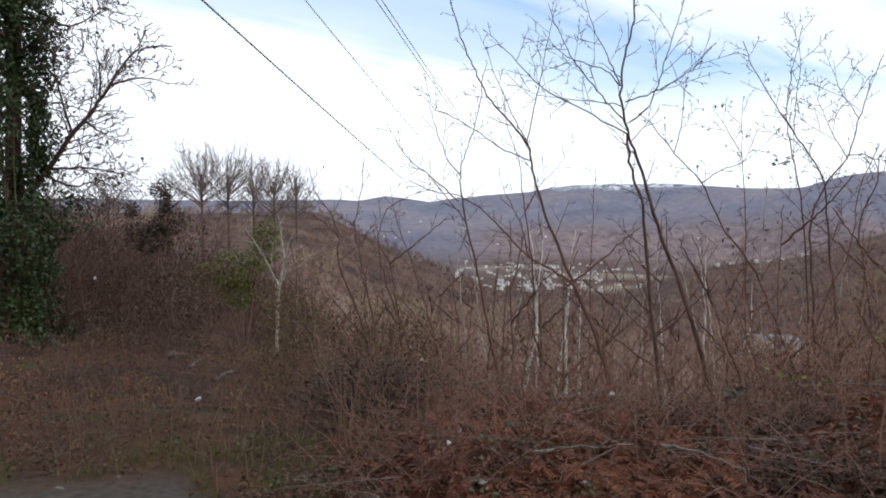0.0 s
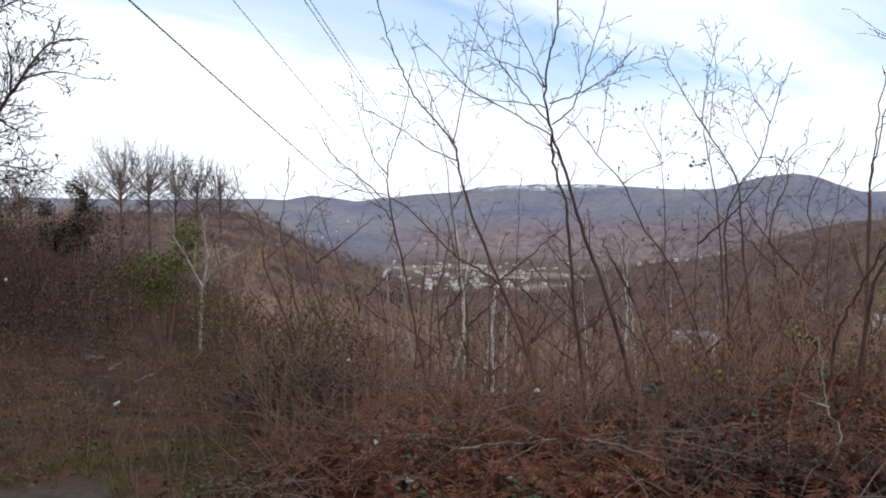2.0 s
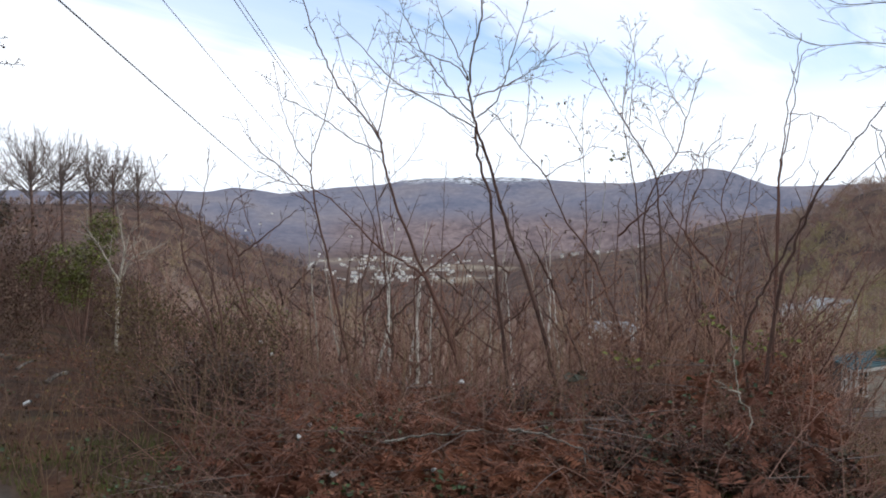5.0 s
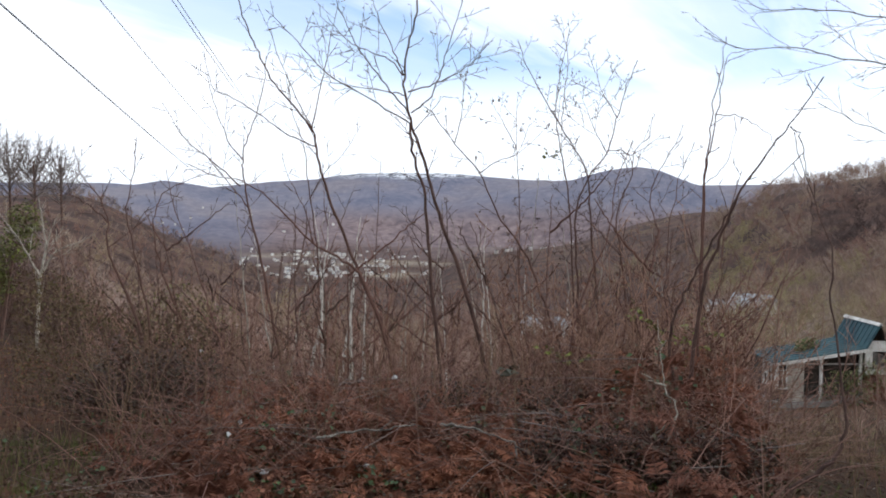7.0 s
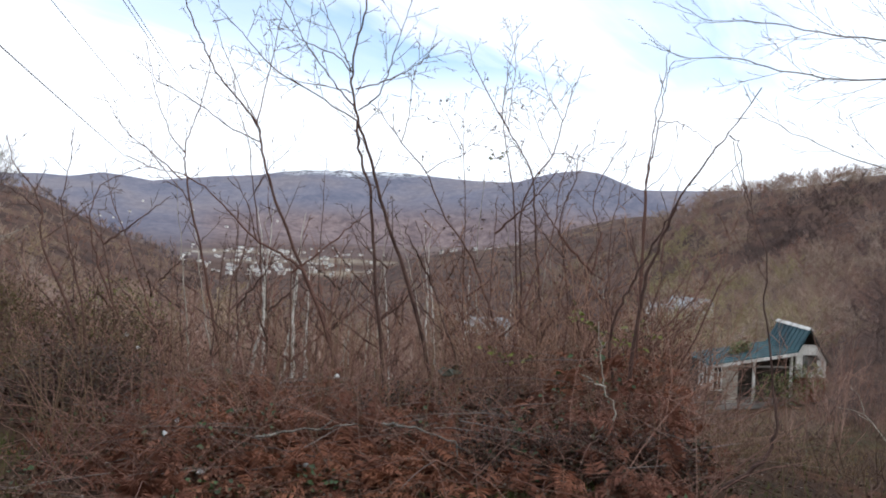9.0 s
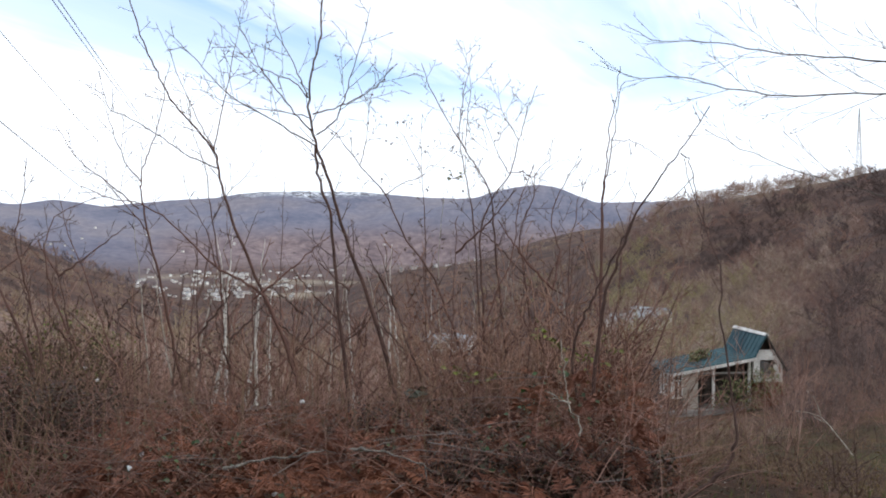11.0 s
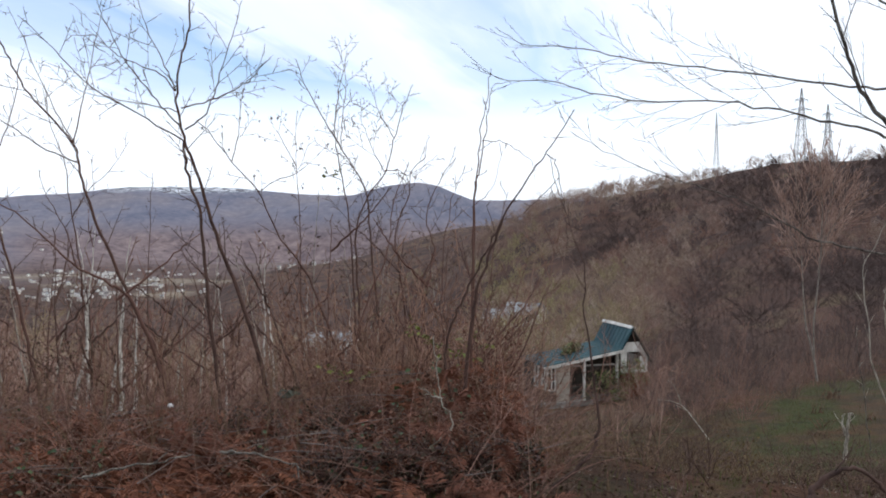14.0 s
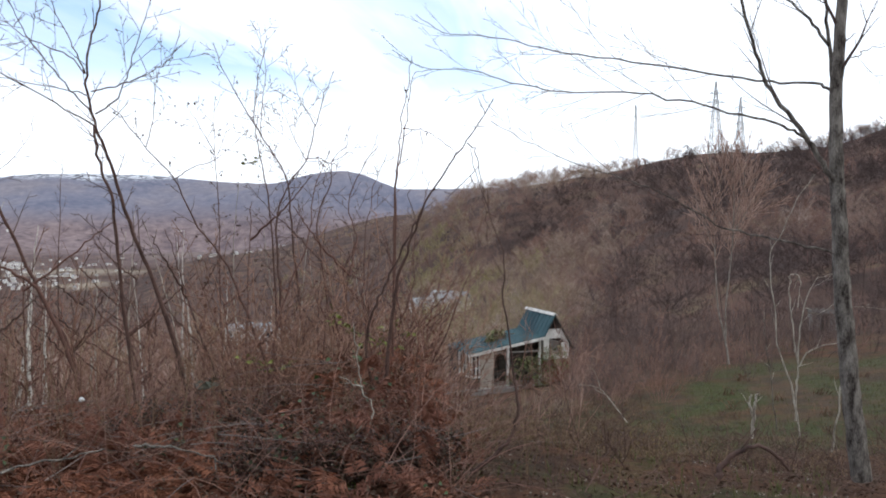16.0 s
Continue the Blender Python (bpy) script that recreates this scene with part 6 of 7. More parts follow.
def near_scrub():
    rng = np.random.default_rng(24)
    low = [bush_form(400 + i, 0.7, 7, 0.5, 0.15, 0.35, 0, 0.0045, 0.0024, 4, 0.8, 6) for i in range(10)]

    def right_of_gap(x, y, b, d):
        return b < 35.6 - 0.25 * max(0, d - 9) and not (1.5 < b < 11 and d < 11.5 and rng.uniform() < 0.85)

    spots = scatter(rng, 38, -7, 20, 7.2, 14, right_of_gap, (0.4, 0.85), patch=0.5) + scatter(rng, 36, 20, 37, 7.2, 13, right_of_gap, (0.55, 1.1), patch=0.5)
    spots += scatter(rng, 38, 22, 35.2, 6.3, 9.5, None, (0.6, 1.15), patch=0.5)
    shrub_things("shrub", 12, 2.1, 7, 0.9, 0.24, 0.7, 1, 0.009, 0.0030, 0.55, SHRUB, "bare red-brown shrub in the roadside thicket", "roadside shrubs", spots, 6)
    bushes = [bush_form(180 + i, 2.4, 8, 1.2, 0.45, 0.85, 0, 0.014, 0.006, 5, 0.5, 18) for i in range(8)]
    spots = scatter(rng, 250, -9, 46, 13, 48, lambda x, y, b, d: clear_of_house(x, y, b, d) and in_meadow(x, y) < 0.1 and not (b > 36 and d < 30 and rng.uniform() < 0.7), (0.6, 1.25), patch=0.2)
    spread_forms("slope_scrub", bushes, spots, SLOPE_TWIG, "brown bare bushes on the slope below the road", "scrub", 7)
    spots = scatter(rng, 112, -31, -8.0, 17, 42, lambda x, y, b, d: not (-18 < b < -9.5 and d < 24), (0.75, 1.15), tint=(0.0, 0.6))
    spots += scatter(rng, 18, -8.5, -2, 11, 22, None, (0.6, 0.9), tint=(0.0, 0.5))
    spots += scatter(rng, 40, -31, -19, 12.8, 19, None, (0.55, 0.85), tint=(0.0, 0.6)) + scatter(rng, 16, -19, -10.5, 20.5, 26, None, (0.5, 0.8), tint=(0.0, 0.6))
    shrub_things("shrub", 8, 3.0, 8, 1.5, 0.36, 1.15, 1, 0.016, 0.006, 0.85, SHRUB_DARK, "dense dark brown shrub on the bank", "bank shrubs", spots, 8)
    spots = scatter(rng, 260, -31, -5, 6.2, 17, lambda x, y, b, d: in_track(x, y) < 0.1 and abs(b + 16 + 0.2 * (d - 9)) > 1.3, (0.4, 1.0), patch=0.4)
    spread_forms("bank_undergrowth", low, spots, SAPLING_TWIG, "low red-brown undergrowth on the leafy bank", "scrub", 19)
    spots = scatter(rng, 80, 40, 70, 7.0, 19, lambda x, y, b, d: rng.uniform() < 0.4 or d < 13, (0.5, 1.5), patch=0.4) + scatter(rng, 40, 46, 66, 18, 44, None, (0.4, 0.9), tint=(0, 0.4))
    spots += scatter(rng, 70, 37, 49, 9, 34, None, (0.4, 0.9), patch=0.4)
    weeds = scatter(rng, 240, 36.5, 54, 6.2, 20, None, (0.3, 0.85), patch=0.4)
    spread_forms("weed_scrub", low, weeds, STALK, "dry brown weeds on the slope before the cottage", "scrub", 29)
    spots += scatter(rng, 150, 36.5, 50, 12, 34, lambda x, y, b, d: in_meadow(x, y) < 0.4, (0.5, 1.3), patch=0.4)
    spread_forms("bank_scrub", low, spots, SAPLING_TWIG, "thin bare stems along the edge of the bank", "scrub", 9)


def wild_saplings():
    """Slender self-sown saplings filling the row along the road edge."""
    rng = np.random.default_rng(41)
    for i in range(44):
        b, d = -6 + 41 * (i + rng.uniform(0, 1)) / 44, rng.uniform(7.4, 11.5)
        x, y = polar(b, d)
        foot = np.array((x, y, float(land(x, y)) - 0.05))
        lean, way = rng.uniform(0.05, 0.45), rng.choice((-1, 1)) * radians(90) + rng.normal(0, 0.5) + radians(-b)
        tall = rng.uniform(1.1, 2.2) + 0.12 * (d - 7)
        line = shoot(rng, foot, (math.cos(way) * lean, math.sin(way) * lean, 1), tall, 0.06, 0.0, 7)
        limbs = []
        for k in range(int(rng.integers(2, 5))):
            j = int(rng.integers(2, 6))
            a = rng.uniform(0, 6.28)
            limbs.append((0.009, 0.003, shoot(rng, line[j], (math.cos(a) * 0.9, math.sin(a) * 0.9, 0.7), tall * rng.uniform(0.25, 0.5), 0.06, 0.04, 5)))
        grown_tree("sapling", [(rng.uniform(0.010, 0.017), 0.003, line)], limbs, "slender bare sapling in the roadside thicket", SAPLING, 900 + i, group="roadside saplings", twig_mat=SAPLING_TWIG, spacing=0.24, length=0.5, depth=2, thin=0.0022, sides=5, first=0.25, tint=rng.uniform(0, 0.9))


def pale_stems():
    """Thin pale birch shoots standing behind the thicket."""
    rng = np.random.default_rng(43)
    for i in range(34):
        b, d = 1 + 34 * (i + rng.uniform(0, 1)) / 34, rng.uniform(9.5, 15)
        x, y = polar(b, d)
        foot = np.array((x, y, float(land(x, y)) - 0.05))
        line = shoot(rng, foot, (rng.normal(0, 0.12), rng.normal(0, 0.12), 1), rng.uniform(1.6, 3.4), 0.04, 0.0, 6)
        grown_tree("birch", [(rng.uniform(0.014, 0.024), 0.003, line)], [], "thin pale birch shoot behind the thicket", BARK_PALE, 960 + i, group="birches", twig_mat=SAPLING_TWIG, spacing=0.3, length=0.6, depth=1, thin=0.004, sides=5, first=0.5)


def dry_grass():
    """Tufts of tall dead grass along the bank and round the meadow."""
    rng = np.random.default_rng(44)
    s = Sticks()
    for _ in range(150):
        b, d = rng.uniform(36.5, 68), 8.5 + 26 * rng.uniform() ** 1.3
        x, y = polar(b, d)
        if in_meadow(x, y) > 0.6 and rng.uniform() < 0.7:
            continue
        z, tone = float(land(x, y)), rng.uniform(0, 1)
        tall = rng.uniform(0.12, 0.42)
        for _ in range(14):
            a, ln = rng.uniform(0, 6.28), rng.uniform(0.3, 1.8)
            p = np.array((x + rng.normal(0, 0.12), y + rng.normal(0, 0.12), z - 0.02))
            out = np.array((math.cos(a), math.sin(a), 0)) * ln * tall
            s.add(np.array([p, p + out * 0.35 + (0, 0, tall * 0.65), p + out + (0, 0, tall * rng.uniform(0.6, 1.0))]), 0.0025 + 0.0004 * d, 0.001, tone)
    lying = Sticks()
    for _ in range(260):
        b, d = rng.uniform(37, 68), 4.6 + 9 * rng.uniform() ** 1.2
        x, y = polar(b, d)
        a = rng.uniform(0, 6.28)
        line = shoot(rng, (x, y, float(land(x, y)) + 0.03), (math.cos(a), math.sin(a), rng.uniform(-0.05, 0.35)), rng.uniform(0.15, 0.7), 0.16, -0.02, 5)
        lying.add(line, rng.uniform(0.0022, 0.005), 0.002, rng.uniform(0, 1))
    tagged(new("fallen_twigs", lying.mesh("fallen_twigs", SAPLING_TWIG)), "dead twigs littering the leafy bank", "twigs", kind="stuff")
    tagged(new("dry_grass", s.mesh("dry_grass", STALK)), "tufts of dead brown grass along the bank", "grass", kind="stuff")


def frond_form(seed, long):
    """A drooping dead bracken frond: a stalk with paired, toothed side leaflets."""
    rng = np.random.default_rng(seed)
    s = Sticks()
    stalk = shoot(rng, (0, 0, 0), (1, 0, 0.9), long, 0.08, -0.22, 7)
    s.add(stalk, 0.004, 0.0015)
    vs, fs = [], []
    n = 0
    for k in range(1, 7):
        for half in (0.0, 0.2, 0.4, 0.6, 0.8):
            p = stalk[k - 1] + (stalk[k] - stalk[k - 1]) * half
            d = unit(stalk[k] - stalk[k - 1])
            e = unit(np.cross(d, (0, 0, 1)))
            reach = long * 0.34 * (1 - (k - 1 + half) / 6.6) + 0.02
            for side in (1, -1):
                w = unit(side * e + 0.35 * d + (0, 0, rng.uniform(-1.1, 0.35)))
                wide = reach * rng.uniform(0.035, 0.085)
                q = p + w * reach
                mid = p + w * reach * 0.5 + (0, 0, 0.12 * reach)
                vs += [p, mid + d * wide, q, mid - d * wide]
                fs += [(n, n + 1, n + 2), (n, n + 2, n + 3)]
                n += 4
    v, f, n3, _ = s.arrays()
    tri = np.concatenate([f[:, [0, 1, 2]], f[:, [0, 2, 3]], n3])
    return np.concatenate([v, np.array(vs)]), np.concatenate([tri, np.array(fs) + len(v)])


def spread_low(name, forms, spots, mat, label, category, seed, lift=0.0):
    """As spread_forms, with each copy also tipped at random. spots: x, y, z over the ground, scale, tint."""
    rng = np.random.default_rng(seed)
    vs, fs, ts, base = [], [], [], 0
    for x, y, up, size, tint in spots:
        v, f = forms[int(rng.integers(len(forms)))]
        m = np.array(Euler((rng.uniform(-0.5, 0.5), rng.uniform(-0.6, 0.6), rng.uniform(0, 6.28))).to_matrix()) * size
        vs.append(v @ m.T + (x, y, float(land(x, y)) + up + lift)), fs.append(f + base), ts.append(np.full(len(v), tint))
        base += len(v)
    me = mesh_from(name, np.concatenate(vs), np.concatenate(fs), mat, {"tint": np.concatenate(ts)}, smooth=False)
    return tagged(new(name, me), label, category, kind="stuff")


def heap(b, d):
    """Height of the bracken and bramble heap along the road edge."""
    h = 0.27 * fade(b, -6, 2) * (1 - fade(b, 35, 38)) + 0.36 * fade(b, 24, 29) * (1 - fade(b, 34, 37))
    return h * fade(d, 4.35, 5.3) * (1 - 0.5 * fade(d, 7, 9))


def bracken():
    rng = np.random.default_rng(25)
    forms = [frond_form(220 + i, 0.34) for i in range(12)]
    spots = []
    while len(spots) < 2050:
        b, d = rng.uniform(-9, 38.5), 4.3 + 4.6 * rng.uniform() ** 1.3
        h = heap(b, d)
        if (h < 0.04 and rng.uniform() < 0.85) or (b > 20 and d < 5.8 and rng.uniform() < 0.55):
            continue
        x, y = polar(b, d)
        tint = min(1, max(0, 0.45 + 1.1 * noise.noise((x * 0.8, y * 0.8, 2)) + rng.uniform(-0.3, 0.3)))
        spots.append((x, y, h * rng.uniform(0.0, 1.15), rng.uniform(0.35, 0.85), tint))
    spread_low("dead_bracken", forms, spots, FERN, "rust-brown heap of dead bracken fronds", "bracken", 10)
    # arching canes through the heap
    s = Sticks()
    for _ in range(2000):
        b, d = rng.uniform(-8, 38.5), rng.uniform(4.6, 9)
        h = heap(b, d)
        x, y = polar(b, d)
        a = rng.uniform(0, 6.28)
        line = shoot(rng, (x, y, float(land(x, y)) + h * rng.uniform(0, 0.8)), (math.cos(a), math.sin(a), rng.uniform(0.1, 1.6)), rng.uniform(0.4, 1.3), 0.10, -0.10, 6)
        s.add(line, rng.uniform(0.0018, 0.004), 0.0014, rng.uniform(0, 1))
    tagged(new("bramble_canes", s.mesh("bramble_canes", CANE)), "tangle of arching dry bramble canes", "bramble", kind="stuff")
    # pale dead stems lying across the heap
    s = Sticks()
    for _ in range(150):
        b, d = rng.uniform(-6, 38), rng.uniform(4.7, 7.5)
        x, y = polar(b, d)
        a = rng.normal(0, 0.5) - radians(b) + (math.pi if rng.uniform() < 0.5 else 0)
        line = shoot(rng, (x, y, float(land(x, y)) + heap(b, d) * rng.uniform(0.7, 1.15) + 0.03), (math.cos(a), math.sin(a), rng.uniform(-0.1, 0.3)), rng.uniform(0.3, 1.1), 0.06, -0.04, 5)
        s.add(line, rng.uniform(0.002, 0.005), 0.0015, rng.uniform(0, 1))
    tagged(new("dead_stems", s.mesh("dead_stems", GREY_TWIG)), "greyish dead stems lying across the bracken", "stems", kind="stuff")
    # upright dry stalks
    s = Sticks()
    for _ in range(900):
        b, d = rng.uniform(-26, 50), rng.uniform(5.0, 8.5)
        if b > 37 and rng.uniform() < 0.7:
            continue
        x, y = polar(b, d)
        if in_track(x, y) > 0.2:
            continue
        tall = rng.uniform(0.3, 1.2) * (0.45 if b < -8 or b > 37 else 1.0)
        line = shoot(rng, (x, y, float(land(x, y)) - 0.02), (rng.normal(0, 0.2), rng.normal(0, 0.2), 1), tall, 0.07, 0.02, 4)
        s.add(line, 0.0035, 0.0015, rng.uniform(0, 1))
        if rng.uniform() < 0.5:
            twigs_on(s, rng, line, 0.003, 0.18, 0.22, 0, rng.uniform(0, 1), 0.35, 0.0014)
    tagged(new("dry_stalks", s.mesh("dry_stalks", STALK)), "dry upright weed stalks along the road edge", "weeds", kind="stuff")


def bramble_leaves():
    """Withered and green leaves caught in the brambles and on the bank."""
    rng = np.random.default_rng(29)
    for name, mat, count, size, label in (("withered_leaves", LEAF, 10000, 0.026, "withered brown leaves caught in the brambles"), ("rusty_leaves", RUST_LEAF, 6500, 0.026, "rust-coloured dead leaves in the undergrowth"), ("green_leaves", IVY, 1400, 0.038, "scattered green bramble leaves near the road")):
        s, pts = Sticks(), []
        while len(pts) < count:
            b, d = rng.uniform(-31, 40), 4.5 + 5.5 * rng.uniform() ** 1.2
            x, y = polar(b, d)
            clump = noise.noise((x * 1.6, y * 1.6, 11 if mat is LEAF else 12)) + 0.5 * noise.noise((x * 4, y * 4, 3))
            if (mat is RUST_LEAF and b < -7) or clump < (0.25 if mat is IVY else 0.0) or in_track(x, y) > 0.2 or abs(b + 16) < 1.5:
                continue
            h = heap(b, d) + (0.22 if b < -4 else 0.12) * max(0.0, clump)
            pts.append((x, y, float(land(x, y)) + 0.02 + h * rng.uniform(0.2, 1.15)))
        leaves(s, pts, size, rng)
        tagged(new(name, s.mesh(name, mat)), label, "leaves", kind="stuff")


def ground_cover():
    rng = np.random.default_rng(26)
    # fallen leaves
    s, pts = Sticks(), []
    while len(pts) < 18000:
        b, d = rng.uniform(-32, 68), 4.2 + 14 * rng.uniform() ** 1.3
        x, y = polar(b, d)
        if in_track(x, y) > 0.3 and rng.uniform() < 0.93:
            continue
        pts.append((x, y, float(land(x, y)) + ripple(x, y) + 0.012 + rng.uniform(0, 0.03)))
    leaves(s, pts, 0.036, rng, (0.0, 0.6))
    tagged(new("fallen_leaves", s.mesh("fallen_leaves", LEAF)), "brown fallen leaves lying over the bank", "leaves", kind="stuff")
    s, pts = Sticks(), []
    while len(pts) < 1500:
        b, d = rng.uniform(-10, 68), 4.5 + 7 * rng.uniform() ** 1.5
        x, y = polar(b, d)
        if b < 36 and rng.uniform() < 0.8 or noise.noise((x * 1.4, y * 1.4, 21)) < 0.0:
            continue
        pts.append((x, y, float(land(x, y)) + ripple(x, y) + 0.015 + heap(b, d) * rng.uniform(0.3, 1.1)))
    leaves(s, pts, 0.019, rng)
    tagged(new("bleached_leaves", s.mesh("bleached_leaves", PALE_LEAF)), "bleached dead leaves scattered along the road edge", "leaves", kind="stuff")
    # grass blades at the road edge and over the meadow
    s = Sticks()
    made = 0
    while made < 9000:
        if 4200 < made < 5200:
            b, d = rng.uniform(37, 62), 5.2 + 10 * rng.uniform()
            tall, wide = rng.uniform(0.05, 0.15), 0.004
        elif made < 5200:
            b, d = rng.uniform(-31, 30), rng.uniform(4.5, 6.6)
            tall, wide = rng.uniform(0.03, 0.09), 0.003
            if noise.noise((b * 0.25, d * 1.2, 1)) < (0.05 if b > -8 else -0.1):
                continue
        else:
            b, d = rng.uniform(43, 70), rng.uniform(13, 46)
            tall, wide = rng.uniform(0.06, 0.16), 0.008
        x, y = polar(b, d)
        if in_track(x, y) > 0.5 or (made >= 5200 and in_meadow(x, y) < rng.uniform()):
            continue
        z = float(land(x, y)) + ripple(x, y)
        a, ln = rng.uniform(0, 6.28), rng.uniform(0.1, 0.7)
        p = np.array((x, y, z - 0.01))
        s.add(np.array([p, p + (math.cos(a) * ln * tall * 0.3, math.sin(a) * ln * tall * 0.3, tall * 0.6), p + (math.cos(a) * ln * tall, math.sin(a) * ln * tall, tall)]), np.array([wide, wide * 0.8, 0.0005]), None, min(1, max(0, (0.3 if made < 5200 else 0.55) + rng.normal(0, 0.35))))
        made += 1
    tagged(new("grass", s.mesh("grass", GRASS)), "thin patches of short winter grass", "grass", kind="stuff")


def thicket_leaves():
    """Dead and half-green leaves still hanging in the thicket."""
    rng = np.random.default_rng(61)
    for name, mat, count, b0, b1, d0, d1, tall, cut, size, label in (
            ("olive_leaves", OLIVE, 9000, -13, -1, 8.0, 13, 1.25, 0.05, 0.028, "olive-brown leaves hanging in the thicket"),
            ("dead_leaves", LEAF, 5500, -13, 10, 7.0, 11.5, 0.9, 0.0, 0.03, "dark dead leaves hanging in the thicket"),
            ("bank_leaves", LEAF, 12000, -31, -16, 12.8, 19, 2.1, 0.0, 0.045, "dark withered leaves hanging in the bank thicket"),
            ("ruddy_leaves", RUST_LEAF, 4200, -31, -4, 6.0, 12.4, 0.26, 0.12, 0.026, "red-brown dead leaves over the bank"),
            ("ochre_leaves", OCHRE, 1500, -31, 6, 6.4, 12.4, 0.32, 0.16, 0.026, "ochre withered weeds over the bank"),
            ("weed_leaves", OCHRE, 4000, 36, 52, 8, 30, 0.42, 0.0, 0.030, "ochre-brown weeds round the cottage"),
            ("russet_leaves", RUST_LEAF, 9000, 19, 36, 6.0, 10.5, 1.25, 0.02, 0.024, "russet leaves clinging to the roadside shrubs")):
        s, pts = Sticks(), []
        while len(pts) < count:
            b, d = rng.uniform(b0, b1), rng.uniform(d0, d1)
            x, y = polar(b, d)
            up = tall * rng.uniform() ** 1.4
            if noise.noise((x * 1.3, y * 1.3, up * 1.8)) + 0.4 * noise.noise((x * 4, y * 4, up * 4)) < cut + 0.15 * up:
                continue
            pts.append((x, y, float(land(x, y)) + 0.1 + up))
        leaves(s, pts, size, rng, hang=0.5)
        tagged(new(name, s.mesh(name, mat)), label, "leaves", kind="stuff")


thicket_leaves()
hill_woods()
slope_woods()
skyline_trees()
near_scrub()
wild_saplings()
pale_stems()
dry_grass()
bracken()
bramble_leaves()
ground_cover()


# ---------------------------------------------------------------- evergreens
def leafy(name, place, label, lobes, count, size, mat, seed, category="bush", stick_mat=None):
    """An evergreen: stems into lobes (x, y, z, radius) of scattered leaves."""
    rng = np.random.default_rng(seed)
    top = thing(name, place, label, category)
    st, lf, pts = Sticks(), Sticks(), []
    total = sum(l[3] ** 2 for l in lobes)
    for x, y, z, r in lobes:
        c = np.array((x, y, z))
        st.add(smooth_path([(0.1 * x, 0.1 * y, -0.1), (0.5 * x, 0.5 * y, 0.6 * z), (x, y, z)], 6), 0.03, 0.01, 0.2, 5)
        for _ in range(int(count * r * r / total)):
            d = unit(rng.normal(0, 1, 3))
            q = c + d * r * rng.uniform(0.35, 1.0) ** 0.6 * (1 + 0.35 * noise.noise(tuple(d * 2.0 + c)))
            pts.append(q)
        for _ in range(10):
            d = unit(rng.normal(0, 1, 3) + (0, 0, 0.4))
            st.add(shoot(rng, c - d * 0.2 * r, d, r * 1.0, 0.15, 0.05, 4), 0.012, 0.004, 0.2)
    leaves(lf, pts, size, rng)
    part("stem", st.mesh("stems", stick_mat or BARK), top)
    tagged(part("foliage", lf.mesh("foliage", mat), top), kind="stuff")
    return top


def at(b, d):
    x, y = polar(b, d)
    return (x, y, float(land(x, y)))


leafy("laurel", at(-19.6, 17.5), "dark evergreen laurel rising out of the thicket", [(-0.48, 0, 2.5, 0.17), (0.12, 0, 2.9, 0.20), (0.24, 0, 2.65, 0.16), (0.3, 0, 2.25, 0.33), (0.0, 0.1, 1.9, 0.4), (-0.35, 0, 1.95, 0.3)], 2600, 0.06, LAUREL, 71)
leafy("green_bush", at(-13.9, 21), "olive-green leafy bush behind the forked tree", [(0.6, 0, 2.75, 0.42), (0.45, 0, 2.2, 0.45), (-0.3, 0, 1.85, 0.6), (-0.95, 0, 1.7, 0.42), (-0.1, 0, 1.3, 0.5)], 5600, 0.06, LIME, 72)
leafy("green_bush", at(-3.0, 17), "small olive-green bush in brown scrub", [(0, 0, 1.6, 0.7), (0.7, 0, 1.2, 0.6), (-0.6, 0, 1.1, 0.6)], 1400, 0.06, LIME, 73)
leafy("house_creeper", (29.6, 33.7, -7.8), "green creeper smothering the cottage porch", [(0, 0, 1.2, 0.7), (0.9, -0.3, 0.9, 0.7), (1.6, -0.5, 1.3, 0.6), (-0.6, 0.1, 0.7, 0.5), (2.2, -0.6, 2.0, 0.45), (1.3, -0.3, 1.9, 0.5), (0.2, -0.5, 1.5, 0.5), (1.9, -1.0, 1.6, 0.5), (0.5, -0.9, 0.6, 0.6), (2.4, -1.2, 0.9, 0.6)], 1500, 0.12, CREEPER, 74, "creeper")
leafy("roof_creeper", (28.9, 35.8, -5.35), "green creeper lying over the teal roof", [(0, 0, 0.2, 0.3), (0.5, 0.1, 0.35, 0.35), (1.0, 0.2, 0.3, 0.25)], 420, 0.15, CREEPER, 75, "creeper")


for _i, (_b, _d, _w, _h) in enumerate(((-6.4, 6.9, 0.42, 0.62), (-3.9, 6.7, 0.40, 0.55), (21.0, 5.9, 0.40, 0.42), (24.2, 5.9, 0.36, 0.40), (15.8, 6.2, 0.38, 0.36), (23.0, 5.1, 0.40, 0.30), (26.0, 5.0, 0.40, 0.32), (29.0, 5.0, 0.42, 0.34), (32.0, 5.1, 0.40, 0.32), (35.0, 5.2, 0.34, 0.28))):
    leafy("bramble_bush", at(_b, _d), "dense dark bramble bush at the road edge", [(-0.5 * _w, 0, 0.45 * _h, 0.5 * _w), (0.45 * _w, 0.1, 0.4 * _h, 0.55 * _w), (0, -0.1, 0.8 * _h, 0.5 * _w), (0.8 * _w, 0.1, 0.75 * _h, 0.35 * _w), (-0.9 * _w, 0.1, 0.35 * _h, 0.4 * _w)], 1500 if _b < 20 else 800, 0.032, BRAMBLE, 80 + _i, "bramble", SAPLING)


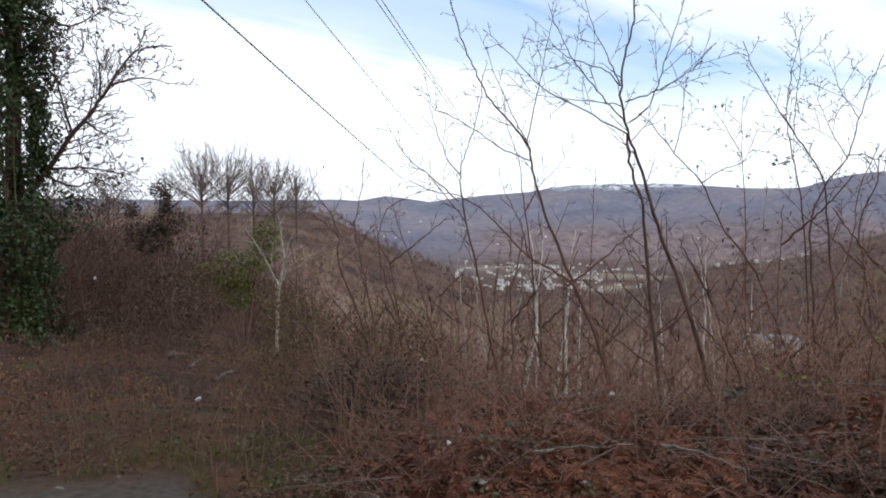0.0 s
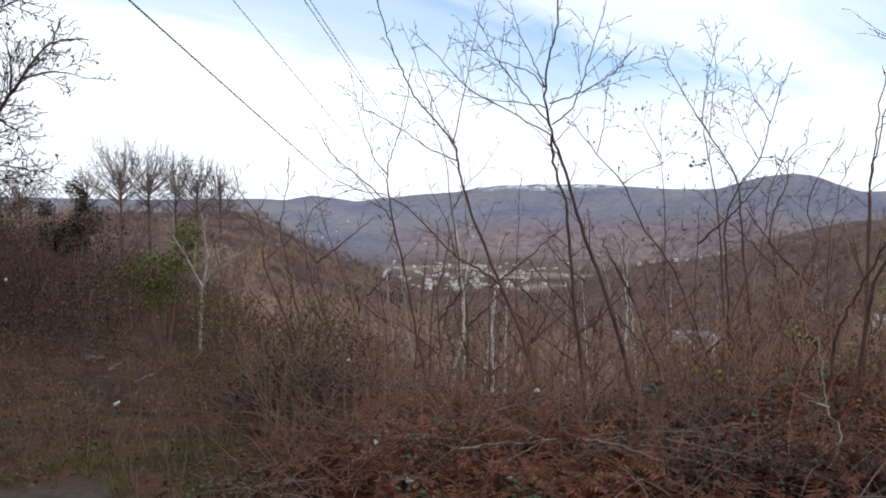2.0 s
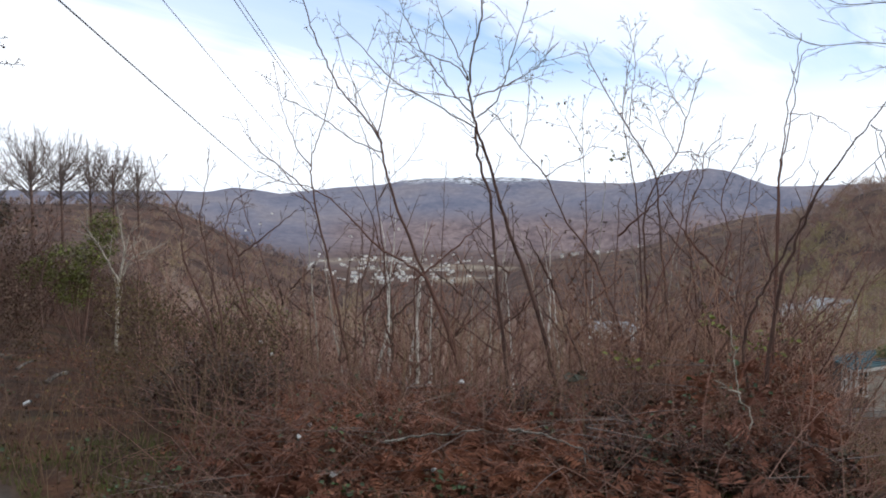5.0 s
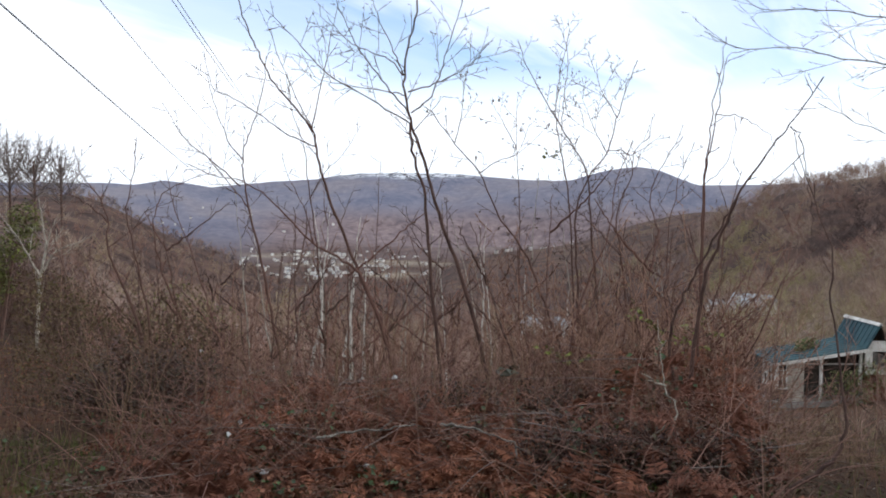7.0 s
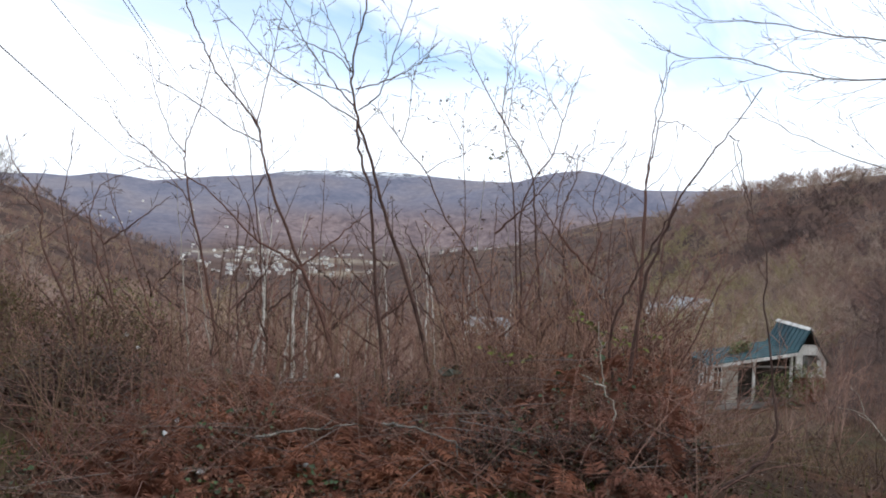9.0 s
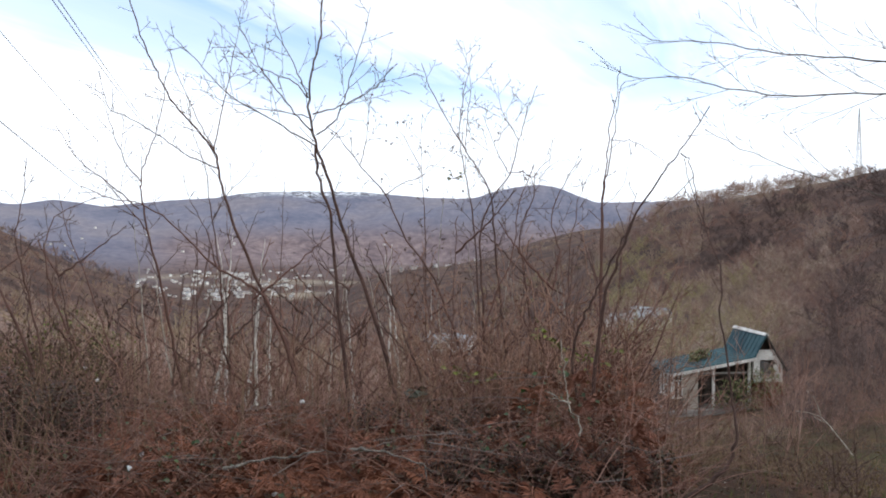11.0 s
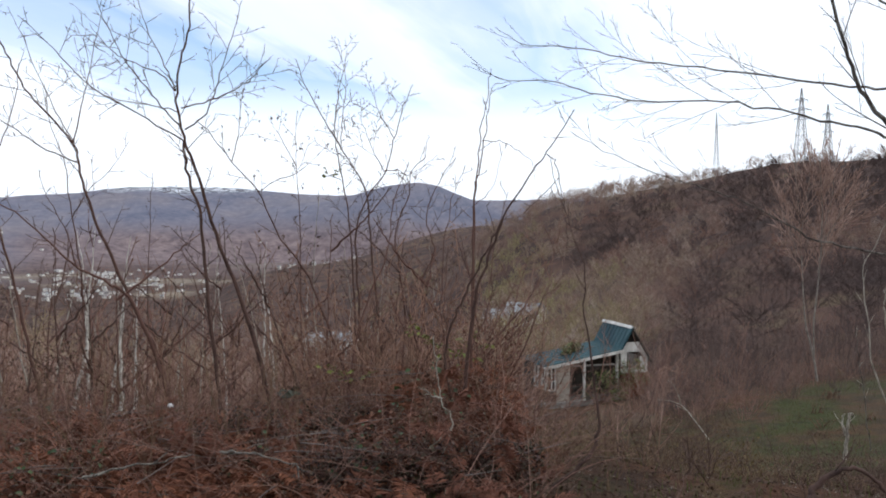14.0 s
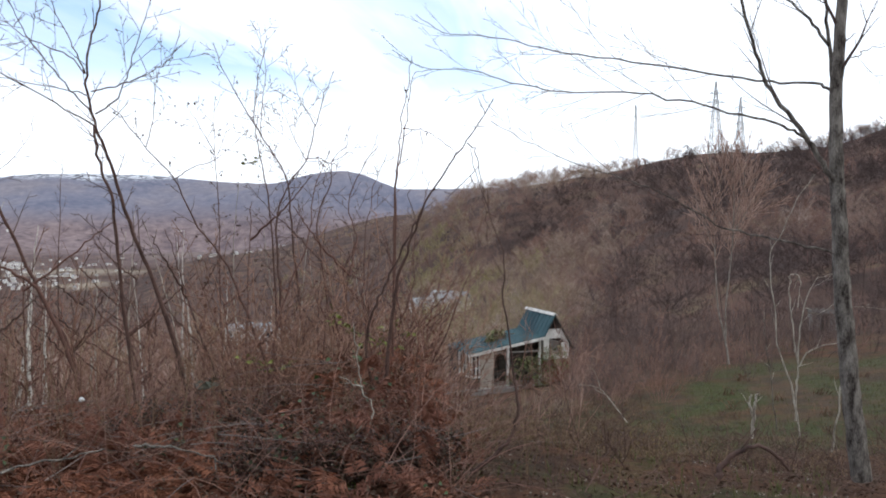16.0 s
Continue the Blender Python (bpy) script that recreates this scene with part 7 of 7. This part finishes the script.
def ivy_mantle():
    """Ivy leaves round the trunk and lower limb of the old tree."""
    rng = np.random.default_rng(76)
    s, pts = Sticks(), []
    b = -27.5
    x, y = polar(b, 13.0)
    g = float(land(x, y))
    for _ in range(46000):
        z = rng.uniform(-0.2, 7.5)
        a = rng.uniform(0, 6.28)
        lump = 0.43 + 0.40 * noise.noise((math.cos(a) * 1.2, math.sin(a) * 1.2, z * 0.9)) + 0.3 * noise.noise((math.cos(a) * 3, math.sin(a) * 3, z * 2.6))
        lump *= 1.3 - 0.06 * z
        if noise.noise((math.cos(a) * 2.2, math.sin(a) * 2.2, z * 2.0)) + 0.6 * noise.noise((a * 3, z * 5, 2)) < -0.42:
            continue
        q = lump * rng.uniform(0.62, 1.10)
        pts.append((x - 0.03 * z + q * math.cos(a), y + q * math.sin(a), g + z))
    leaves(s, pts, 0.058, rng, hang=0.3)
    top = thing("ivy", (0, 0, 0), "thick dark green ivy climbing the old tree", "ivy")
    tagged(part("foliage", s.mesh("foliage", IVY), top), kind="stuff")
    st = Sticks()
    for _ in range(10):
        a = rng.uniform(0, 6.28)
        st.add(shoot(rng, (x + 0.2 * math.cos(a), y + 0.2 * math.sin(a), g), (0, 0, 1), 3.5, 0.04, 0.1, 8), 0.015, 0.006)
    part("stem", st.mesh("stems", BARK), top)


ivy_mantle()


# ---------------------------------------------------------------- small things
def tuft(be, d, z, count, size, mat, label, name, spread, seed, category):
    """A loose tuft of leaves on thin twigs."""
    rng = np.random.default_rng(seed)
    x, y = polar(be, d)
    top = thing(name, (x, y, z), label, category)
    st, lf, pts = Sticks(), Sticks(), []
    for _ in range(max(4, count // 6)):
        w = unit(rng.normal(0, 1, 3) * (1, 1, 0.5))
        line = shoot(rng, (0, 0, -0.12), w + (0, 0, 0.4), spread * rng.uniform(0.6, 1.1), 0.15, 0.02, 4)
        st.add(line, 0.004, 0.002)
        for _ in range(6):
            i = int(rng.integers(1, 3))
            pts.append(line[i] + (line[i + 1] - line[i]) * rng.uniform())
    leaves(lf, pts[:count], size, rng)
    part("twig", st.mesh("twig", SAPLING_TWIG), top)
    tagged(part("foliage", lf.mesh("foliage", mat), top), kind="stuff")


for _i, (_b, _d, _z) in enumerate(((28.9, 6.0, 0.95), (29.9, 6.0, 0.90), (31.4, 6.1, 0.80), (32.4, 6.1, 0.84), (22.8, 6.4, 0.62), (24.2, 6.4, 0.56), (22.3, 9.0, 2.35))):
    tuft(_b, _d, _z, 24, 0.042, FRESH, "tuft of yellow-green leaves among bare twigs", "leaf_tuft", 0.22, 300 + _i, "leaves")
tuft(19.1, 6.1, 0.46, 9, 0.10, LAUREL, "few large dark withered leaves on a stem", "dark_leaf_sprig", 0.22, 320, "leaves")


def rag(be, d, up, size, seed, label, name="plastic_litter", mat=LITTER):
    """A crumpled scrap of plastic."""
    rng = np.random.default_rng(seed)
    bm = bmesh.new()
    bmesh.ops.create_icosphere(bm, subdivisions=2, radius=size)
    for v in bm.verts:
        k = 0.65 + 0.7 * noise.noise(v.co * (2.2 / size) + Vector((seed, 0, 0)))
        v.co = Vector((v.co.x * k, v.co.y * k * 0.6, v.co.z * k * 0.8))
    me = bm_mesh(name, bm, mat)
    ob = new(name, me)
    x, y = polar(be, d)
    ob.matrix_world = pose(x, y, float(land(x, y)) + up, rng.uniform(0, 90), rng.uniform(0, 90), rng.uniform(0, 360))
    return tagged(ob, label, "litter", "litter on the bank")


def stone(be, d, size, seed, label="grey-brown stone lying on the leafy bank"):
    rng = np.random.default_rng(seed)
    bm = bmesh.new()
    bmesh.ops.create_icosphere(bm, subdivisions=2, radius=size)
    for v in bm.verts:
        k = 0.8 + 0.45 * noise.noise(v.co * (1.5 / size) + Vector((seed, 1, 0)))
        v.co = Vector((v.co.x * k * 1.3, v.co.y * k, v.co.z * k * 0.65))
    ob = new("stone", bm_mesh("stone", bm, STONE))
    x, y = polar(be, d)
    ob.matrix_world = pose(x, y, float(land(x, y)) + size * 0.35, 0, 0, rng.uniform(0, 360))
    tagged(ob, label, "stone", "stones on the bank")


def bottle(be, d, turn):
    """A white plastic bottle lying on its side."""
    x, y = polar(be, d)
    top = thing("plastic_bottle", (x, y, float(land(x, y)) + 0.05), "white plastic bottle lying on the bank", "bottle")
    top.rotation_euler, top.scale = (radians(70), 0.15, radians(turn)), (0.6, 0.6, 0.6)
    bm = bmesh.new()
    prof = ((0.0, -0.10), (0.026, -0.10), (0.03, -0.09), (0.03, 0.04), (0.026, 0.06), (0.013, 0.085), (0.012, 0.11), (0.0, 0.11))
    rings = [[bm.verts.new((r * math.cos(a * 0.5236), r * math.sin(a * 0.5236), z)) for a in range(12)] for r, z in prof[1:-1]]
    for p0, p1 in zip(rings, rings[1:]):
        for i in range(12):
            bm.faces.new((p0[i], p0[(i + 1) % 12], p1[(i + 1) % 12], p1[i]))
    bm.faces.new(rings[0][::-1]), bm.faces.new(rings[-1])
    part("body", bm_mesh("body", bm, LITTER), top)
    bm = bmesh.new()
    bmesh.ops.create_cone(bm, segments=12, radius1=0.014, radius2=0.014, depth=0.02, cap_ends=True, matrix=Matrix.Translation((0, 0, 0.12)))
    part("cap", bm_mesh("cap", bm, TEAL), top)


def small_things():
    bottle(-16.9, 8.2, 40)
    for i, (b, d, up, s) in enumerate(((-2.35, 9.0, 0.75, 0.03), (-1.62, 9.0, 0.62, 0.035), (-1.25, 9.0, 0.38, 0.03), (-23.3, 15.0, 1.0, 0.05), (1.0, 5.4, 0.28, 0.03), (0.2, 5.3, 0.22, 0.026), (11.6, 6.9, 0.36, 0.035), (2.6, 4.8, 0.10, 0.035), (9.6, 4.8, 0.12, 0.03))):
        rag(b, d, up, s, 400 + i, "crumpled white plastic scrap caught in the brush")
    for i, (b, d, s) in enumerate(((-18.6, 12.6, 0.11), (-18.0, 12.9, 0.08), (-27.6, 12.8, 0.11), (-26.8, 12.6, 0.08), (-26.0, 12.9, 0.10), (-25.2, 12.7, 0.07), (-24.6, 13.0, 0.08), (-16.3, 9.0, 0.035), (-17.6, 10.5, 0.03), (-22.0, 5.6, 0.03), (-19.5, 5.4, 0.025), (-25.5, 5.5, 0.03), (-23.2, 5.3, 0.02))):
        stone(b, d, s, 500 + i)
    for i, (b0, d0, b1, d1, r) in enumerate(((-15.9, 9.9, -14.6, 10.3, 0.03), (-17.5, 11.2, -16.6, 11.5, 0.02))):
        (x0, y0), (x1, y1) = polar(b0, d0), polar(b1, d1)
        s = Sticks()
        a, c = np.array((x0, y0, float(land(x0, y0)) + r)), np.array((x1, y1, float(land(x1, y1)) + r + 0.08))
        s.add(smooth_path([a, (a + c) / 2 + (0, 0.03, 0.02), c], 8), r, r * 0.7, 0, 8)
        tagged(new("log", s.mesh("log", BARK_GREY)), "short grey log lying across the bank path", "log", "logs on the bank")


small_things()
